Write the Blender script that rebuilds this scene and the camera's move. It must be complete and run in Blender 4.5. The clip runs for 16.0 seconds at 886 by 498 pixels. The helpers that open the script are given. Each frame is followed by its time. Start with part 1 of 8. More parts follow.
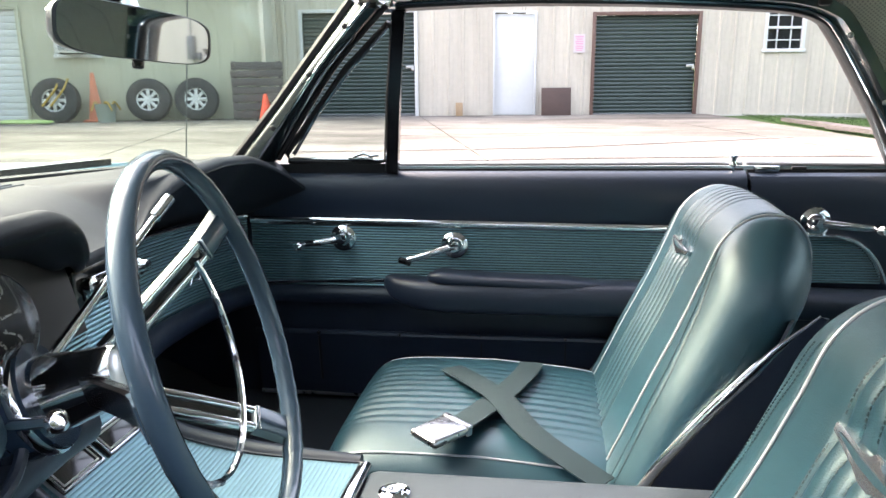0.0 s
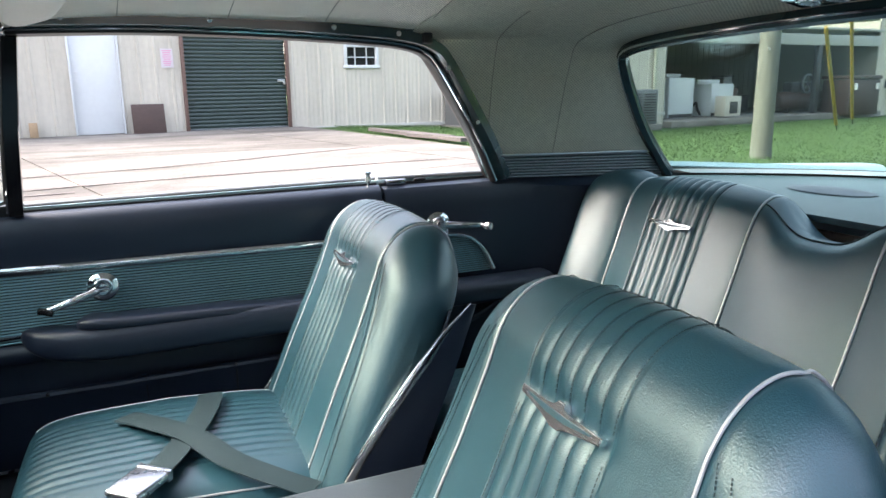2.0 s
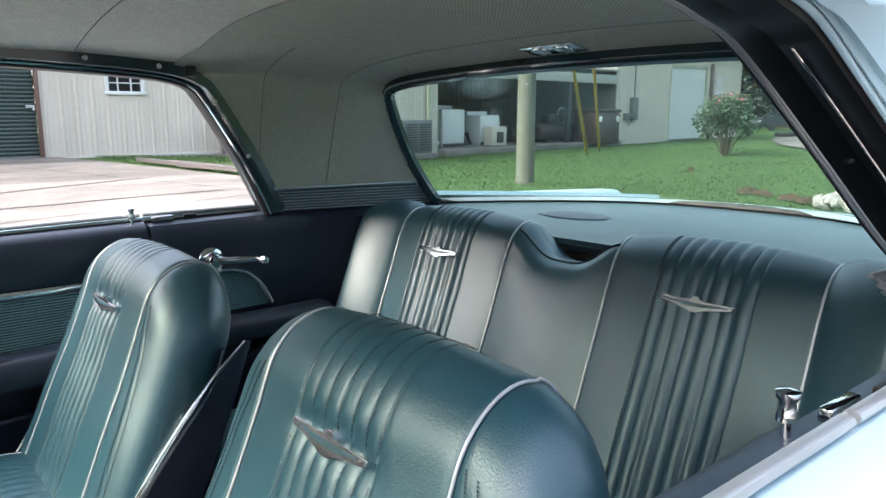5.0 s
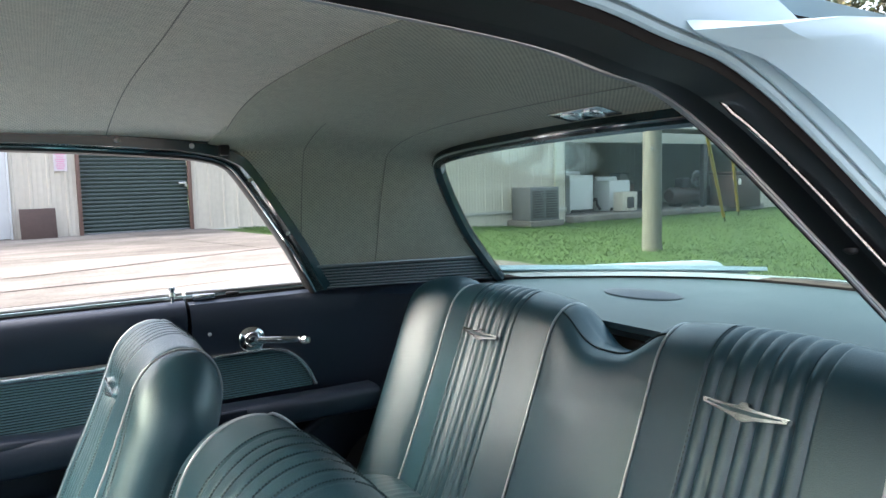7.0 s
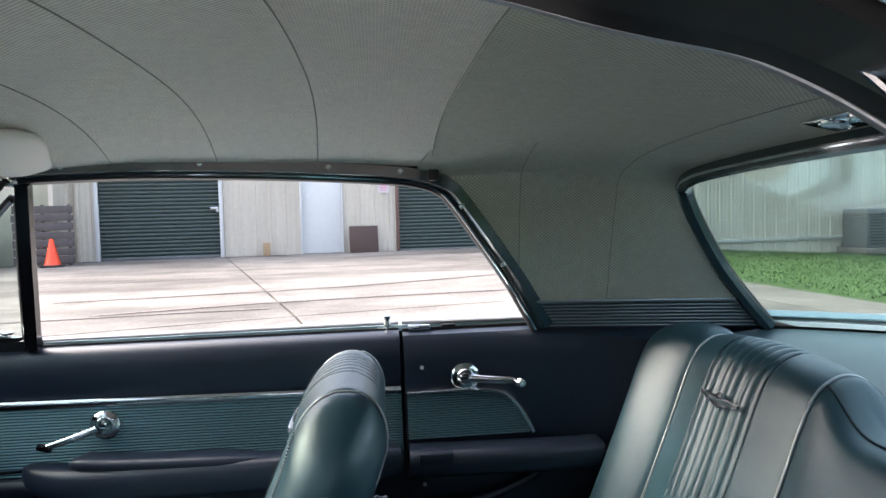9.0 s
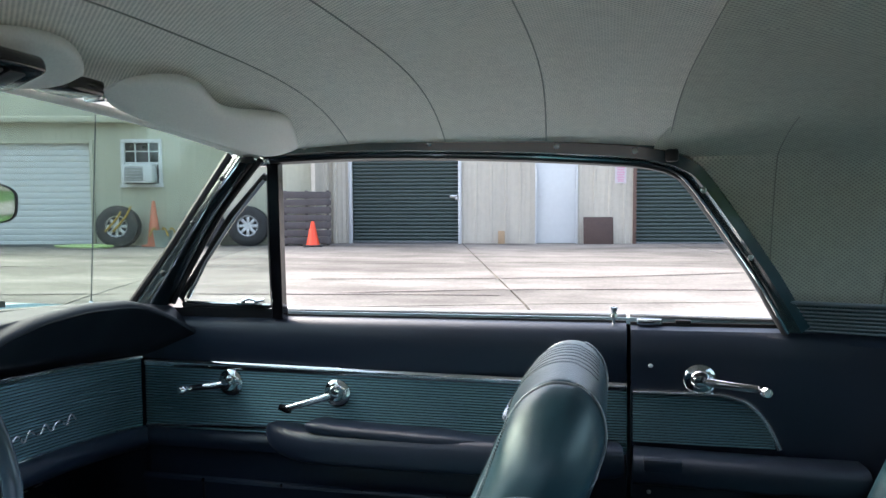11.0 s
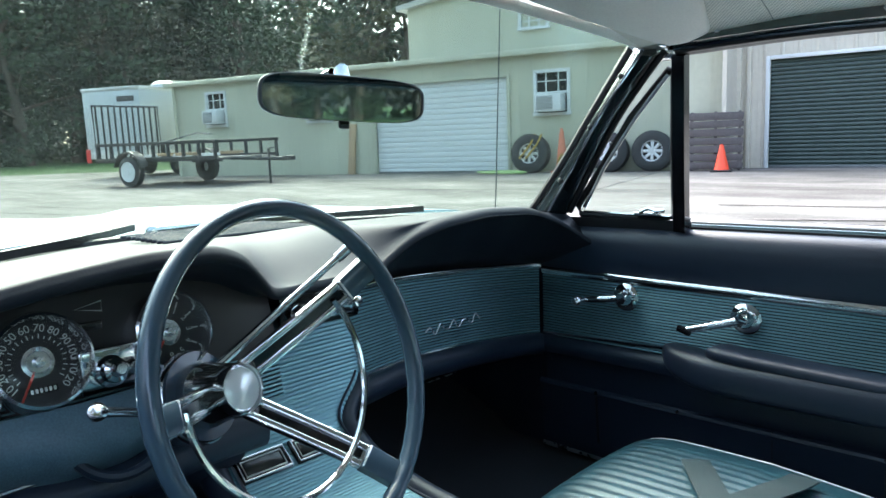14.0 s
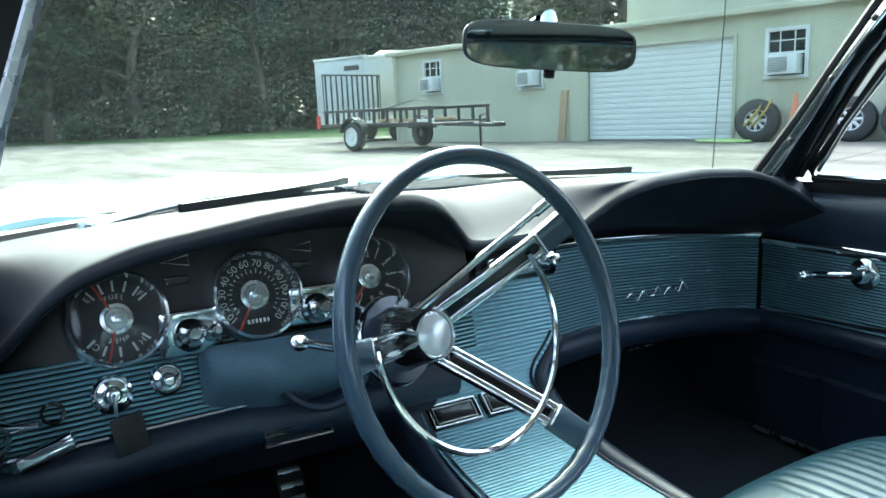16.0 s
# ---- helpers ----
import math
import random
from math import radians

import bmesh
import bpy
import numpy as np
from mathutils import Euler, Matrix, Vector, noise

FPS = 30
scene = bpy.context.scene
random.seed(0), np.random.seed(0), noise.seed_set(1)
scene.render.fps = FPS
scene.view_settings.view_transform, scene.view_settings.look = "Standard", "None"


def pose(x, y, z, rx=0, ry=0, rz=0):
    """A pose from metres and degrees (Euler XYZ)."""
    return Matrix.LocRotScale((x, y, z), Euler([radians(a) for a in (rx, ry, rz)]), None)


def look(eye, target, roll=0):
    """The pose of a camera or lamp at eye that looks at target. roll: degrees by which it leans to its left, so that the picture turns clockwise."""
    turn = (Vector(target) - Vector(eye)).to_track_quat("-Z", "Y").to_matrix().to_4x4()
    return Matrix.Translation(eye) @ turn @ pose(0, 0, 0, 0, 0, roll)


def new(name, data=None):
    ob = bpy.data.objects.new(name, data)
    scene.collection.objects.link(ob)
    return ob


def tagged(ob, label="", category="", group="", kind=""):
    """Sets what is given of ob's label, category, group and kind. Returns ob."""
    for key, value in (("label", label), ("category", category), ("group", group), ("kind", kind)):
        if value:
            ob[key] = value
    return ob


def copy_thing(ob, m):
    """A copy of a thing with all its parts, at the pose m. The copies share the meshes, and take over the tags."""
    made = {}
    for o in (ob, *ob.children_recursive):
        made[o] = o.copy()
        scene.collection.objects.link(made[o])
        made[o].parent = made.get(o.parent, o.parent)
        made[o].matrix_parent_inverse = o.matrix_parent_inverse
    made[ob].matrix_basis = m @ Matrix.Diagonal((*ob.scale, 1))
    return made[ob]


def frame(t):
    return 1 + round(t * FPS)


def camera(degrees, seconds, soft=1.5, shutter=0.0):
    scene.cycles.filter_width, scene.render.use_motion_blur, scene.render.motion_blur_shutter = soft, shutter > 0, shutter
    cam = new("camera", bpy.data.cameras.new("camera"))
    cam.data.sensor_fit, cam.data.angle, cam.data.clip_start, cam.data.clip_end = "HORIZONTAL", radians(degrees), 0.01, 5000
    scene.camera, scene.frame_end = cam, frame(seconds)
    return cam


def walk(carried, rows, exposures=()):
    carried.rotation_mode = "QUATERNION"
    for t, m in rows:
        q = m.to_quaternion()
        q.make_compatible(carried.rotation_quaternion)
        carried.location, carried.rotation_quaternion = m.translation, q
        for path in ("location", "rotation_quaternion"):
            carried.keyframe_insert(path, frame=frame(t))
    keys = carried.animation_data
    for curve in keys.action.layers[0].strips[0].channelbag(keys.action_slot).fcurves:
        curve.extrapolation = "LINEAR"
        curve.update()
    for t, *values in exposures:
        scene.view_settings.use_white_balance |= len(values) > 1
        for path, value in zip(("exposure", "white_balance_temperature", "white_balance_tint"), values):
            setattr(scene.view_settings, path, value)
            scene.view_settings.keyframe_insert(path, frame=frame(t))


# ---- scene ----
cam = camera(62.4, 16.0)
PATH = [
    (0, (0.685, -0.86, 1.041), (0.4, 1.072, 0.611), -1.0),
    (0.5, (0.676, -0.878, 1.04), (0.613, 1.075, 0.613), -1.6),
    (0.6, (0.67, -0.89, 1.041), (0.661, 1.064, 0.615), -2.2),
    (1, (0.648, -0.908, 1.057), (0.837, 1.038, 0.637), -2.0),
    (1.5, (0.616, -0.912, 1.071), (1.07, 0.991, 0.655), -2.6),
    (2, (0.581, -0.908, 1.072), (1.316, 0.904, 0.651), -1.8),
    (2.5, (0.561, -0.909, 1.074), (1.5, 0.802, 0.641), -1.4),
    (3, (0.542, -0.91, 1.079), (1.651, 0.696, 0.64), -1.0),
    (3.5, (0.529, -0.93, 1.088), (1.743, 0.599, 0.655), -0.4),
    (4, (0.535, -0.947, 1.092), (1.764, 0.573, 0.672), -0.6),
    (4.2, (0.538, -0.946, 1.09), (1.777, 0.568, 0.676), -0.7),
    (6.3, (0.738, -0.957, 1.082), (1.866, 0.68, 0.867), -1.3),
    (6.5, (0.763, -0.96, 1.082), (1.826, 0.722, 0.882), -1.5),
    (7, (0.821, -0.955, 1.089), (1.779, 0.792, 0.919), -2.5),
    (7.5, (0.882, -0.917, 1.088), (1.721, 0.893, 0.945), -2.6),
    (8, (0.937, -0.873, 1.092), (1.631, 0.998, 0.962), -2.2),
    (8.5, (0.984, -0.848, 1.094), (1.434, 1.097, 0.983), -2.3),
    (9, (1.045, -0.832, 1.098), (1.227, 1.158, 1.015), -2.1),
    (9.2, (1.065, -0.837, 1.096), (1.161, 1.159, 1.022), -2.1),
    (11.3, (1.052, -0.746, 1.079), (0.527, 1.181, 0.974), -0.8),
    (11.5, (1.044, -0.733, 1.076), (0.471, 1.179, 0.955), -1.0),
    (12, (1.025, -0.712, 1.07), (0.344, 1.162, 0.915), -0.9),
    (12.5, (1.022, -0.691, 1.057), (0.075, 1.058, 0.853), -1.0),
    (13, (1.021, -0.674, 1.049), (-0.113, 0.957, 0.813), -0.7),
    (13.5, (1.01, -0.661, 1.038), (-0.255, 0.866, 0.78), -1.6),
    (14, (1.007, -0.655, 1.033), (-0.37, 0.772, 0.77), -2.0),
    (14.5, (1.006, -0.656, 1.032), (-0.487, 0.647, 0.766), -1.8),
    (15, (0.995, -0.645, 1.022), (-0.596, 0.532, 0.738), -2.1),
    (15.5, (0.989, -0.634, 1.014), (-0.677, 0.428, 0.706), -2.2),
    (16, (0.992, -0.631, 1.01), (-0.72, 0.349, 0.68), -1.8),
]
walk(cam, [(t, look(eye, target, roll)) for t, eye, target, roll in PATH], [(0, 3.42, 7350, 17), (2, 3.12, 6900, 14), (4, 2.87, 6700, 12), (7, 3.03, 6900, 13), (9, 2.92, 6800, 14), (12.5, 2.78, 6350, 8), (14, 2.97, 6150, 6), (16, 3.30, 6100, 4)])

# world, sun, exposure
SUN_ELEV, SUN_AZ = 42.0, 290.0
world = bpy.data.worlds.new("sky")
scene.world = world
world.use_nodes = True
wn = world.node_tree.nodes
wl = world.node_tree.links
sky = wn.new("ShaderNodeTexSky")
sky.sky_type = "NISHITA"
sky.sun_disc = False
sky.sun_elevation = radians(SUN_ELEV)
sky.sun_rotation = radians(SUN_AZ)
sky.air_density, sky.dust_density, sky.ozone_density = 1.0, 4.0, 1.0
hazy = wn.new("ShaderNodeHueSaturation")
hazy.inputs["Saturation"].default_value = 0.72
wl.new(sky.outputs[0], hazy.inputs["Color"])
wl.new(hazy.outputs[0], wn["Background"].inputs[0])
wn["Background"].inputs[1].default_value = 0.15
sun_data = bpy.data.lights.new("sun", "SUN")
sun_data.energy, sun_data.angle, sun_data.color = 0.88, radians(66), (1.0, 0.97, 0.93)
sun = new("sun", sun_data)
sun.matrix_basis = Matrix.Rotation(radians(180 - SUN_AZ), 4, "Z") @ pose(0, 0, 8, 90 - SUN_ELEV, 0, 0)


# ---- mesh helpers ----
def mesh_of(name, bm, smooth=True, flat_angle=40):
    me = bpy.data.meshes.new(name)
    bmesh.ops.recalc_face_normals(bm, faces=bm.faces)
    for f in bm.faces:
        f.smooth = smooth
    if smooth:
        lim = radians(flat_angle)
        for e in bm.edges:
            if len(e.link_faces) == 2 and e.calc_face_angle(0) > lim:
                e.smooth = False
    bm.to_mesh(me)
    bm.free()
    return me


def thing(name, label, category, m=None, group="", kind=""):
    ob = new(name)
    ob.empty_display_size = 0.1
    if m is not None:
        ob.matrix_basis = m
    return tagged(ob, label, category, group, kind)


def part(name, bm, material, parent, label="", smooth=True, flat_angle=40):
    ob = new(name, mesh_of(name, bm, smooth, flat_angle))
    ob.data.materials.append(material)
    if parent is not None:
        ob.parent = parent
    if label:
        ob["label"] = label
    return ob


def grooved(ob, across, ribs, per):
    """Darkens the groove faces of a ribbed sheet, painting in the shade between ribs."""
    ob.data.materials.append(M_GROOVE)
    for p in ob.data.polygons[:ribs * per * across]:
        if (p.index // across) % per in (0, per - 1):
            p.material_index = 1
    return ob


def solo(name, bm, material, label, category="", kind="", m=None, smooth=True, flat_angle=40):
    ob = part(name, bm, material, None, "", smooth, flat_angle)
    if m is not None:
        ob.matrix_basis = m
    return tagged(ob, label, category, "", kind)


def surf(bm, rows, closed_u=False, closed_v=False):
    """Quads between rows of points."""
    vs = [[bm.verts.new(p) for p in r] for r in rows]
    n, k = len(vs), len(vs[0])
    for i in range(n if closed_v else n - 1):
        a, b = vs[i], vs[(i + 1) % n]
        for j in range(k if closed_u else k - 1):
            jj = (j + 1) % k
            bm.faces.new((a[j], a[jj], b[jj], b[j]))
    return vs


def skin(bm, rows, thick):
    """A sheet with thickness: the rows and a copy pushed along the normals, joined at the rim."""
    n, k = len(rows), len(rows[0])

    def nrm(i, j):
        a = Vector(rows[min(i + 1, n - 1)][j]) - Vector(rows[max(i - 1, 0)][j])
        b = Vector(rows[i][min(j + 1, k - 1)]) - Vector(rows[i][max(j - 1, 0)])
        c = a.cross(b)
        return c.normalized() if c.length > 1e-12 else Vector((0, 0, 1))
    back = [[Vector(rows[i][j]) + nrm(i, j) * thick for j in range(k)] for i in range(n)]
    a = surf(bm, rows)
    b = surf(bm, back)
    for j in range(k - 1):
        bm.faces.new((a[0][j], a[0][j + 1], b[0][j + 1], b[0][j]))
        bm.faces.new((a[-1][j], a[-1][j + 1], b[-1][j + 1], b[-1][j]))
    for i in range(n - 1):
        bm.faces.new((a[i][0], a[i + 1][0], b[i + 1][0], b[i][0]))
        bm.faces.new((a[i][-1], a[i + 1][-1], b[i + 1][-1], b[i][-1]))


def box(bm, c, s, bevel=0.0, m=None, seg=2):
    vs = [bm.verts.new((c[0] + s[0] * x / 2, c[1] + s[1] * y / 2, c[2] + s[2] * z / 2))
          for x in (-1, 1) for y in (-1, 1) for z in (-1, 1)]
    fs = [bm.faces.new([vs[i] for i in q]) for q in
          ((0, 1, 3, 2), (4, 6, 7, 5), (0, 4, 5, 1), (2, 3, 7, 6), (0, 2, 6, 4), (1, 5, 7, 3))]
    if bevel > 0:
        es = list({e for f in fs for e in f.edges})
        got = bmesh.ops.bevel(bm, geom=es, offset=bevel, segments=seg, affect="EDGES", profile=0.5, clamp_overlap=True)
        vs = list({v for f in got["faces"] for v in f.verts} | {v for v in vs if v.is_valid})
    if m is not None:
        bmesh.ops.transform(bm, matrix=m, verts=[v for v in vs if v.is_valid])
    return bm


def boxm(c, s, bevel=0.0, m=None, seg=2):
    return box(bmesh.new(), c, s, bevel, m, seg)


def spline(pts, n, closed=False):
    """Catmull-Rom through the points, n steps a span."""
    pts = [Vector(p) for p in pts]
    out, k = [], len(pts)
    for i in range(k if closed else k - 1):
        if closed:
            p0, p1, p2, p3 = pts[(i - 1) % k], pts[i], pts[(i + 1) % k], pts[(i + 2) % k]
        else:
            p0, p1, p2, p3 = pts[max(i - 1, 0)], pts[i], pts[i + 1], pts[min(i + 2, k - 1)]
        for j in range(n):
            t = j / n
            out.append(0.5 * (2 * p1 + (p2 - p0) * t + (2 * p0 - 5 * p1 + 4 * p2 - p3) * t * t + (3 * p1 - p0 - 3 * p2 + p3) * t ** 3))
    if not closed:
        out.append(pts[-1])
    return out


def sweep(bm, pts, section, closed=False, up=(0, 0, 1), caps=True, scale=None):
    """Carries a closed section of (side, up) pairs along the points."""
    pts = [Vector(p) for p in pts]
    n, rows = len(pts), []
    for i, p in enumerate(pts):
        if closed:
            t = pts[(i + 1) % n] - pts[i - 1]
        else:
            t = pts[min(i + 1, n - 1)] - pts[max(i - 1, 0)]
        t.normalize()
        s = t.cross(Vector(up))
        if s.length < 1e-6:
            s = t.cross(Vector((1, 0, 0)))
        s.normalize()
        u = s.cross(t)
        k = scale[i] if scale else 1.0
        rows.append([p + s * a * k + u * b * k for a, b in section])
    vs = surf(bm, rows, closed_u=True, closed_v=closed)
    if caps and not closed:
        bm.faces.new(vs[0])
        bm.faces.new(vs[-1])
    return bm


def ring(r, n=10, ry=None):
    ry = r if ry is None else ry
    return [(r * math.cos(2 * math.pi * i / n), ry * math.sin(2 * math.pi * i / n)) for i in range(n)]


def tube(pts, r, n=10, closed=False, bm=None, scale=None, up=(0, 0, 1)):
    return sweep(bm or bmesh.new(), pts, ring(r, n), closed, up, True, scale)


def lathe(bm, prof, m=None, n=32):
    """Turns (radius, height) pairs about z; then moves by m."""
    rows = []
    for r, h in prof:
        rows.append([Vector((max(r, 1e-5) * math.cos(2 * math.pi * i / n), max(r, 1e-5) * math.sin(2 * math.pi * i / n), h)) for i in range(n)])
    if m is not None:
        rows = [[m @ p for p in r] for r in rows]
    surf(bm, rows, closed_u=True)
    bmesh.ops.remove_doubles(bm, verts=bm.verts, dist=2e-5)
    return bm


def lathem(prof, m=None, n=32):
    return lathe(bmesh.new(), prof, m, n)


def extrude_poly(bm, pts, off):
    """A flat outline and its copy moved by off, joined round the side."""
    a = [bm.verts.new(p) for p in pts]
    b = [bm.verts.new(Vector(p) + Vector(off)) for p in pts]
    bm.faces.new(a)
    bm.faces.new(b)
    n = len(a)
    for i in range(n):
        bm.faces.new((a[i], a[(i + 1) % n], b[(i + 1) % n], b[i]))
    return bm


def lerp_table(tab, x):
    if x <= tab[0][0]:
        return tab[0][1]
    for (a, p), (b, q) in zip(tab, tab[1:]):
        if x <= b:
            t = (x - a) / (b - a)
            t = t * t * (3 - 2 * t)
            return p + (q - p) * t
    return tab[-1][1]


def lin(tab, x):
    return float(np.interp(x, [t[0] for t in tab], [t[1] for t in tab]))


def axis_pose(p, d):
    """A pose at p whose z points along d."""
    return Matrix.Translation(p) @ Vector(d).to_track_quat("Z", "Y").to_matrix().to_4x4()


# ---- materials ----
def material(name, base, rough=0.5, metal=0.0, var=0.12, scale=8.0, fine=0.0, fine_scale=200.0, bump=0.0, spec=0.5, coat=0.0, coord="Object", rough_var=0.08, detail=5.0, stretch=None):
    m = bpy.data.materials.new(name)
    m.use_nodes = True
    nt = m.node_tree
    n, l = nt.nodes, nt.links
    b = n["Principled BSDF"]
    b.inputs["Roughness"].default_value = rough
    b.inputs["Metallic"].default_value = metal
    b.inputs["Specular IOR Level"].default_value = spec
    b.inputs["Coat Weight"].default_value = coat
    b.inputs["Coat Roughness"].default_value = 0.08
    tc = n.new("ShaderNodeTexCoord")
    src = tc.outputs[coord]
    if stretch:
        mp = n.new("ShaderNodeMapping")
        mp.inputs["Scale"].default_value = stretch
        l.new(src, mp.inputs[0])
        src = mp.outputs[0]
    big = n.new("ShaderNodeTexNoise")
    big.inputs["Scale"].default_value = scale
    big.inputs["Detail"].default_value = detail
    l.new(src, big.inputs["Vector"])
    sm = n.new("ShaderNodeTexNoise")
    sm.inputs["Scale"].default_value = fine_scale
    sm.inputs["Detail"].default_value = 3
    l.new(src, sm.inputs["Vector"])
    mix = n.new("ShaderNodeMix")
    mix.data_type = "RGBA"
    mix.inputs["A"].default_value = (*[max(0, c * (1 - var)) for c in base], 1)
    mix.inputs["B"].default_value = (*[min(1, c * (1 + var)) for c in base], 1)
    l.new(big.outputs["Fac"], mix.inputs["Factor"])
    out = mix.outputs["Result"]
    if fine > 0:
        mx = n.new("ShaderNodeMix")
        mx.data_type = "RGBA"
        mx.blend_type = "MULTIPLY"
        mx.inputs["Factor"].default_value = 1
        rp = n.new("ShaderNodeMapRange")
        rp.inputs["From Min"].default_value, rp.inputs["From Max"].default_value = 0.3, 0.7
        rp.inputs["To Min"].default_value, rp.inputs["To Max"].default_value = 1 - fine, 1 + fine
        l.new(sm.outputs["Fac"], rp.inputs["Value"])
        l.new(out, mx.inputs["A"])
        l.new(rp.outputs[0], mx.inputs["B"])
        out = mx.outputs["Result"]
    l.new(out, b.inputs["Base Color"])
    rr = n.new("ShaderNodeMapRange")
    rr.inputs["To Min"].default_value, rr.inputs["To Max"].default_value = max(0.02, rough - rough_var), min(1, rough + rough_var)
    l.new(big.outputs["Fac"], rr.inputs["Value"])
    l.new(rr.outputs[0], b.inputs["Roughness"])
    if bump > 0:
        bp = n.new("ShaderNodeBump")
        bp.inputs["Strength"].default_value = min(1.0, bump)
        bp.inputs["Distance"].default_value = 0.002
        l.new(sm.outputs["Fac"], bp.inputs["Height"])
        l.new(bp.outputs[0], b.inputs["Normal"])
    return m


def stained(m, stretch, lo, hi, scale=1.0):
    """Multiplies broad irregular stains into a material's colour."""
    n, l = m.node_tree.nodes, m.node_tree.links
    b = n["Principled BSDF"]
    src = b.inputs["Base Color"].links[0].from_socket
    tc = n.new("ShaderNodeTexCoord")
    mp = n.new("ShaderNodeMapping")
    mp.inputs["Scale"].default_value = stretch
    l.new(tc.outputs["Object"], mp.inputs[0])
    tex = n.new("ShaderNodeTexNoise")
    tex.inputs["Scale"].default_value = scale
    tex.inputs["Detail"].default_value = 7
    tex.inputs["Distortion"].default_value = 0.6
    l.new(mp.outputs[0], tex.inputs["Vector"])
    rp = n.new("ShaderNodeMapRange")
    rp.inputs["From Min"].default_value, rp.inputs["From Max"].default_value = 0.35, 0.68
    rp.inputs["To Min"].default_value, rp.inputs["To Max"].default_value = lo, hi
    l.new(tex.outputs["Fac"], rp.inputs["Value"])
    mx = n.new("ShaderNodeMix")
    mx.data_type, mx.blend_type = "RGBA", "MULTIPLY"
    mx.inputs["Factor"].default_value = 1
    l.new(src, mx.inputs["A"])
    l.new(rp.outputs[0], mx.inputs["B"])
    l.new(mx.outputs["Result"], b.inputs["Base Color"])
    return m


def glass(name, tint, veil=0.0, gloss=0.02):
    m = bpy.data.materials.new(name)
    m.use_nodes = True
    n, l = m.node_tree.nodes, m.node_tree.links
    n.remove(n["Principled BSDF"])
    tr = n.new("ShaderNodeBsdfTransparent")
    tr.inputs[0].default_value = (*tint, 1)
    gl = n.new("ShaderNodeBsdfGlossy")
    gl.inputs["Roughness"].default_value = gloss
    lw = n.new("ShaderNodeLayerWeight")
    lw.inputs["Blend"].default_value = 0.5
    pw = n.new("ShaderNodeMath")
    pw.operation = "POWER"
    pw.inputs[1].default_value = 5.0
    l.new(lw.outputs["Facing"], pw.inputs[0])
    fr = n.new("ShaderNodeMapRange")
    fr.inputs["To Min"].default_value, fr.inputs["To Max"].default_value = 0.025, 0.6
    l.new(pw.outputs[0], fr.inputs["Value"])
    mx = n.new("ShaderNodeMixShader")
    l.new(fr.outputs[0], mx.inputs[0])
    l.new(tr.outputs[0], mx.inputs[1])
    l.new(gl.outputs[0], mx.inputs[2])
    # a pale diffuse film paints in the hazy reflection veil over the view
    if veil > 0:
        df = n.new("ShaderNodeBsdfDiffuse")
        df.inputs[0].default_value = (0.72, 0.76, 0.70, 1)
        film = n.new("ShaderNodeTexNoise")
        film.inputs["Scale"].default_value = 7.0
        fm = n.new("ShaderNodeMapRange")
        fm.inputs["To Min"].default_value, fm.inputs["To Max"].default_value = veil * 0.6, veil * 1.4
        l.new(film.outputs["Fac"], fm.inputs["Value"])
        m2 = n.new("ShaderNodeMixShader")
        l.new(fm.outputs[0], m2.inputs[0])
        l.new(mx.outputs[0], m2.inputs[1])
        l.new(df.outputs[0], m2.inputs[2])
        mx = m2
    l.new(mx.outputs[0], n["Material Output"].inputs[0])
    return m


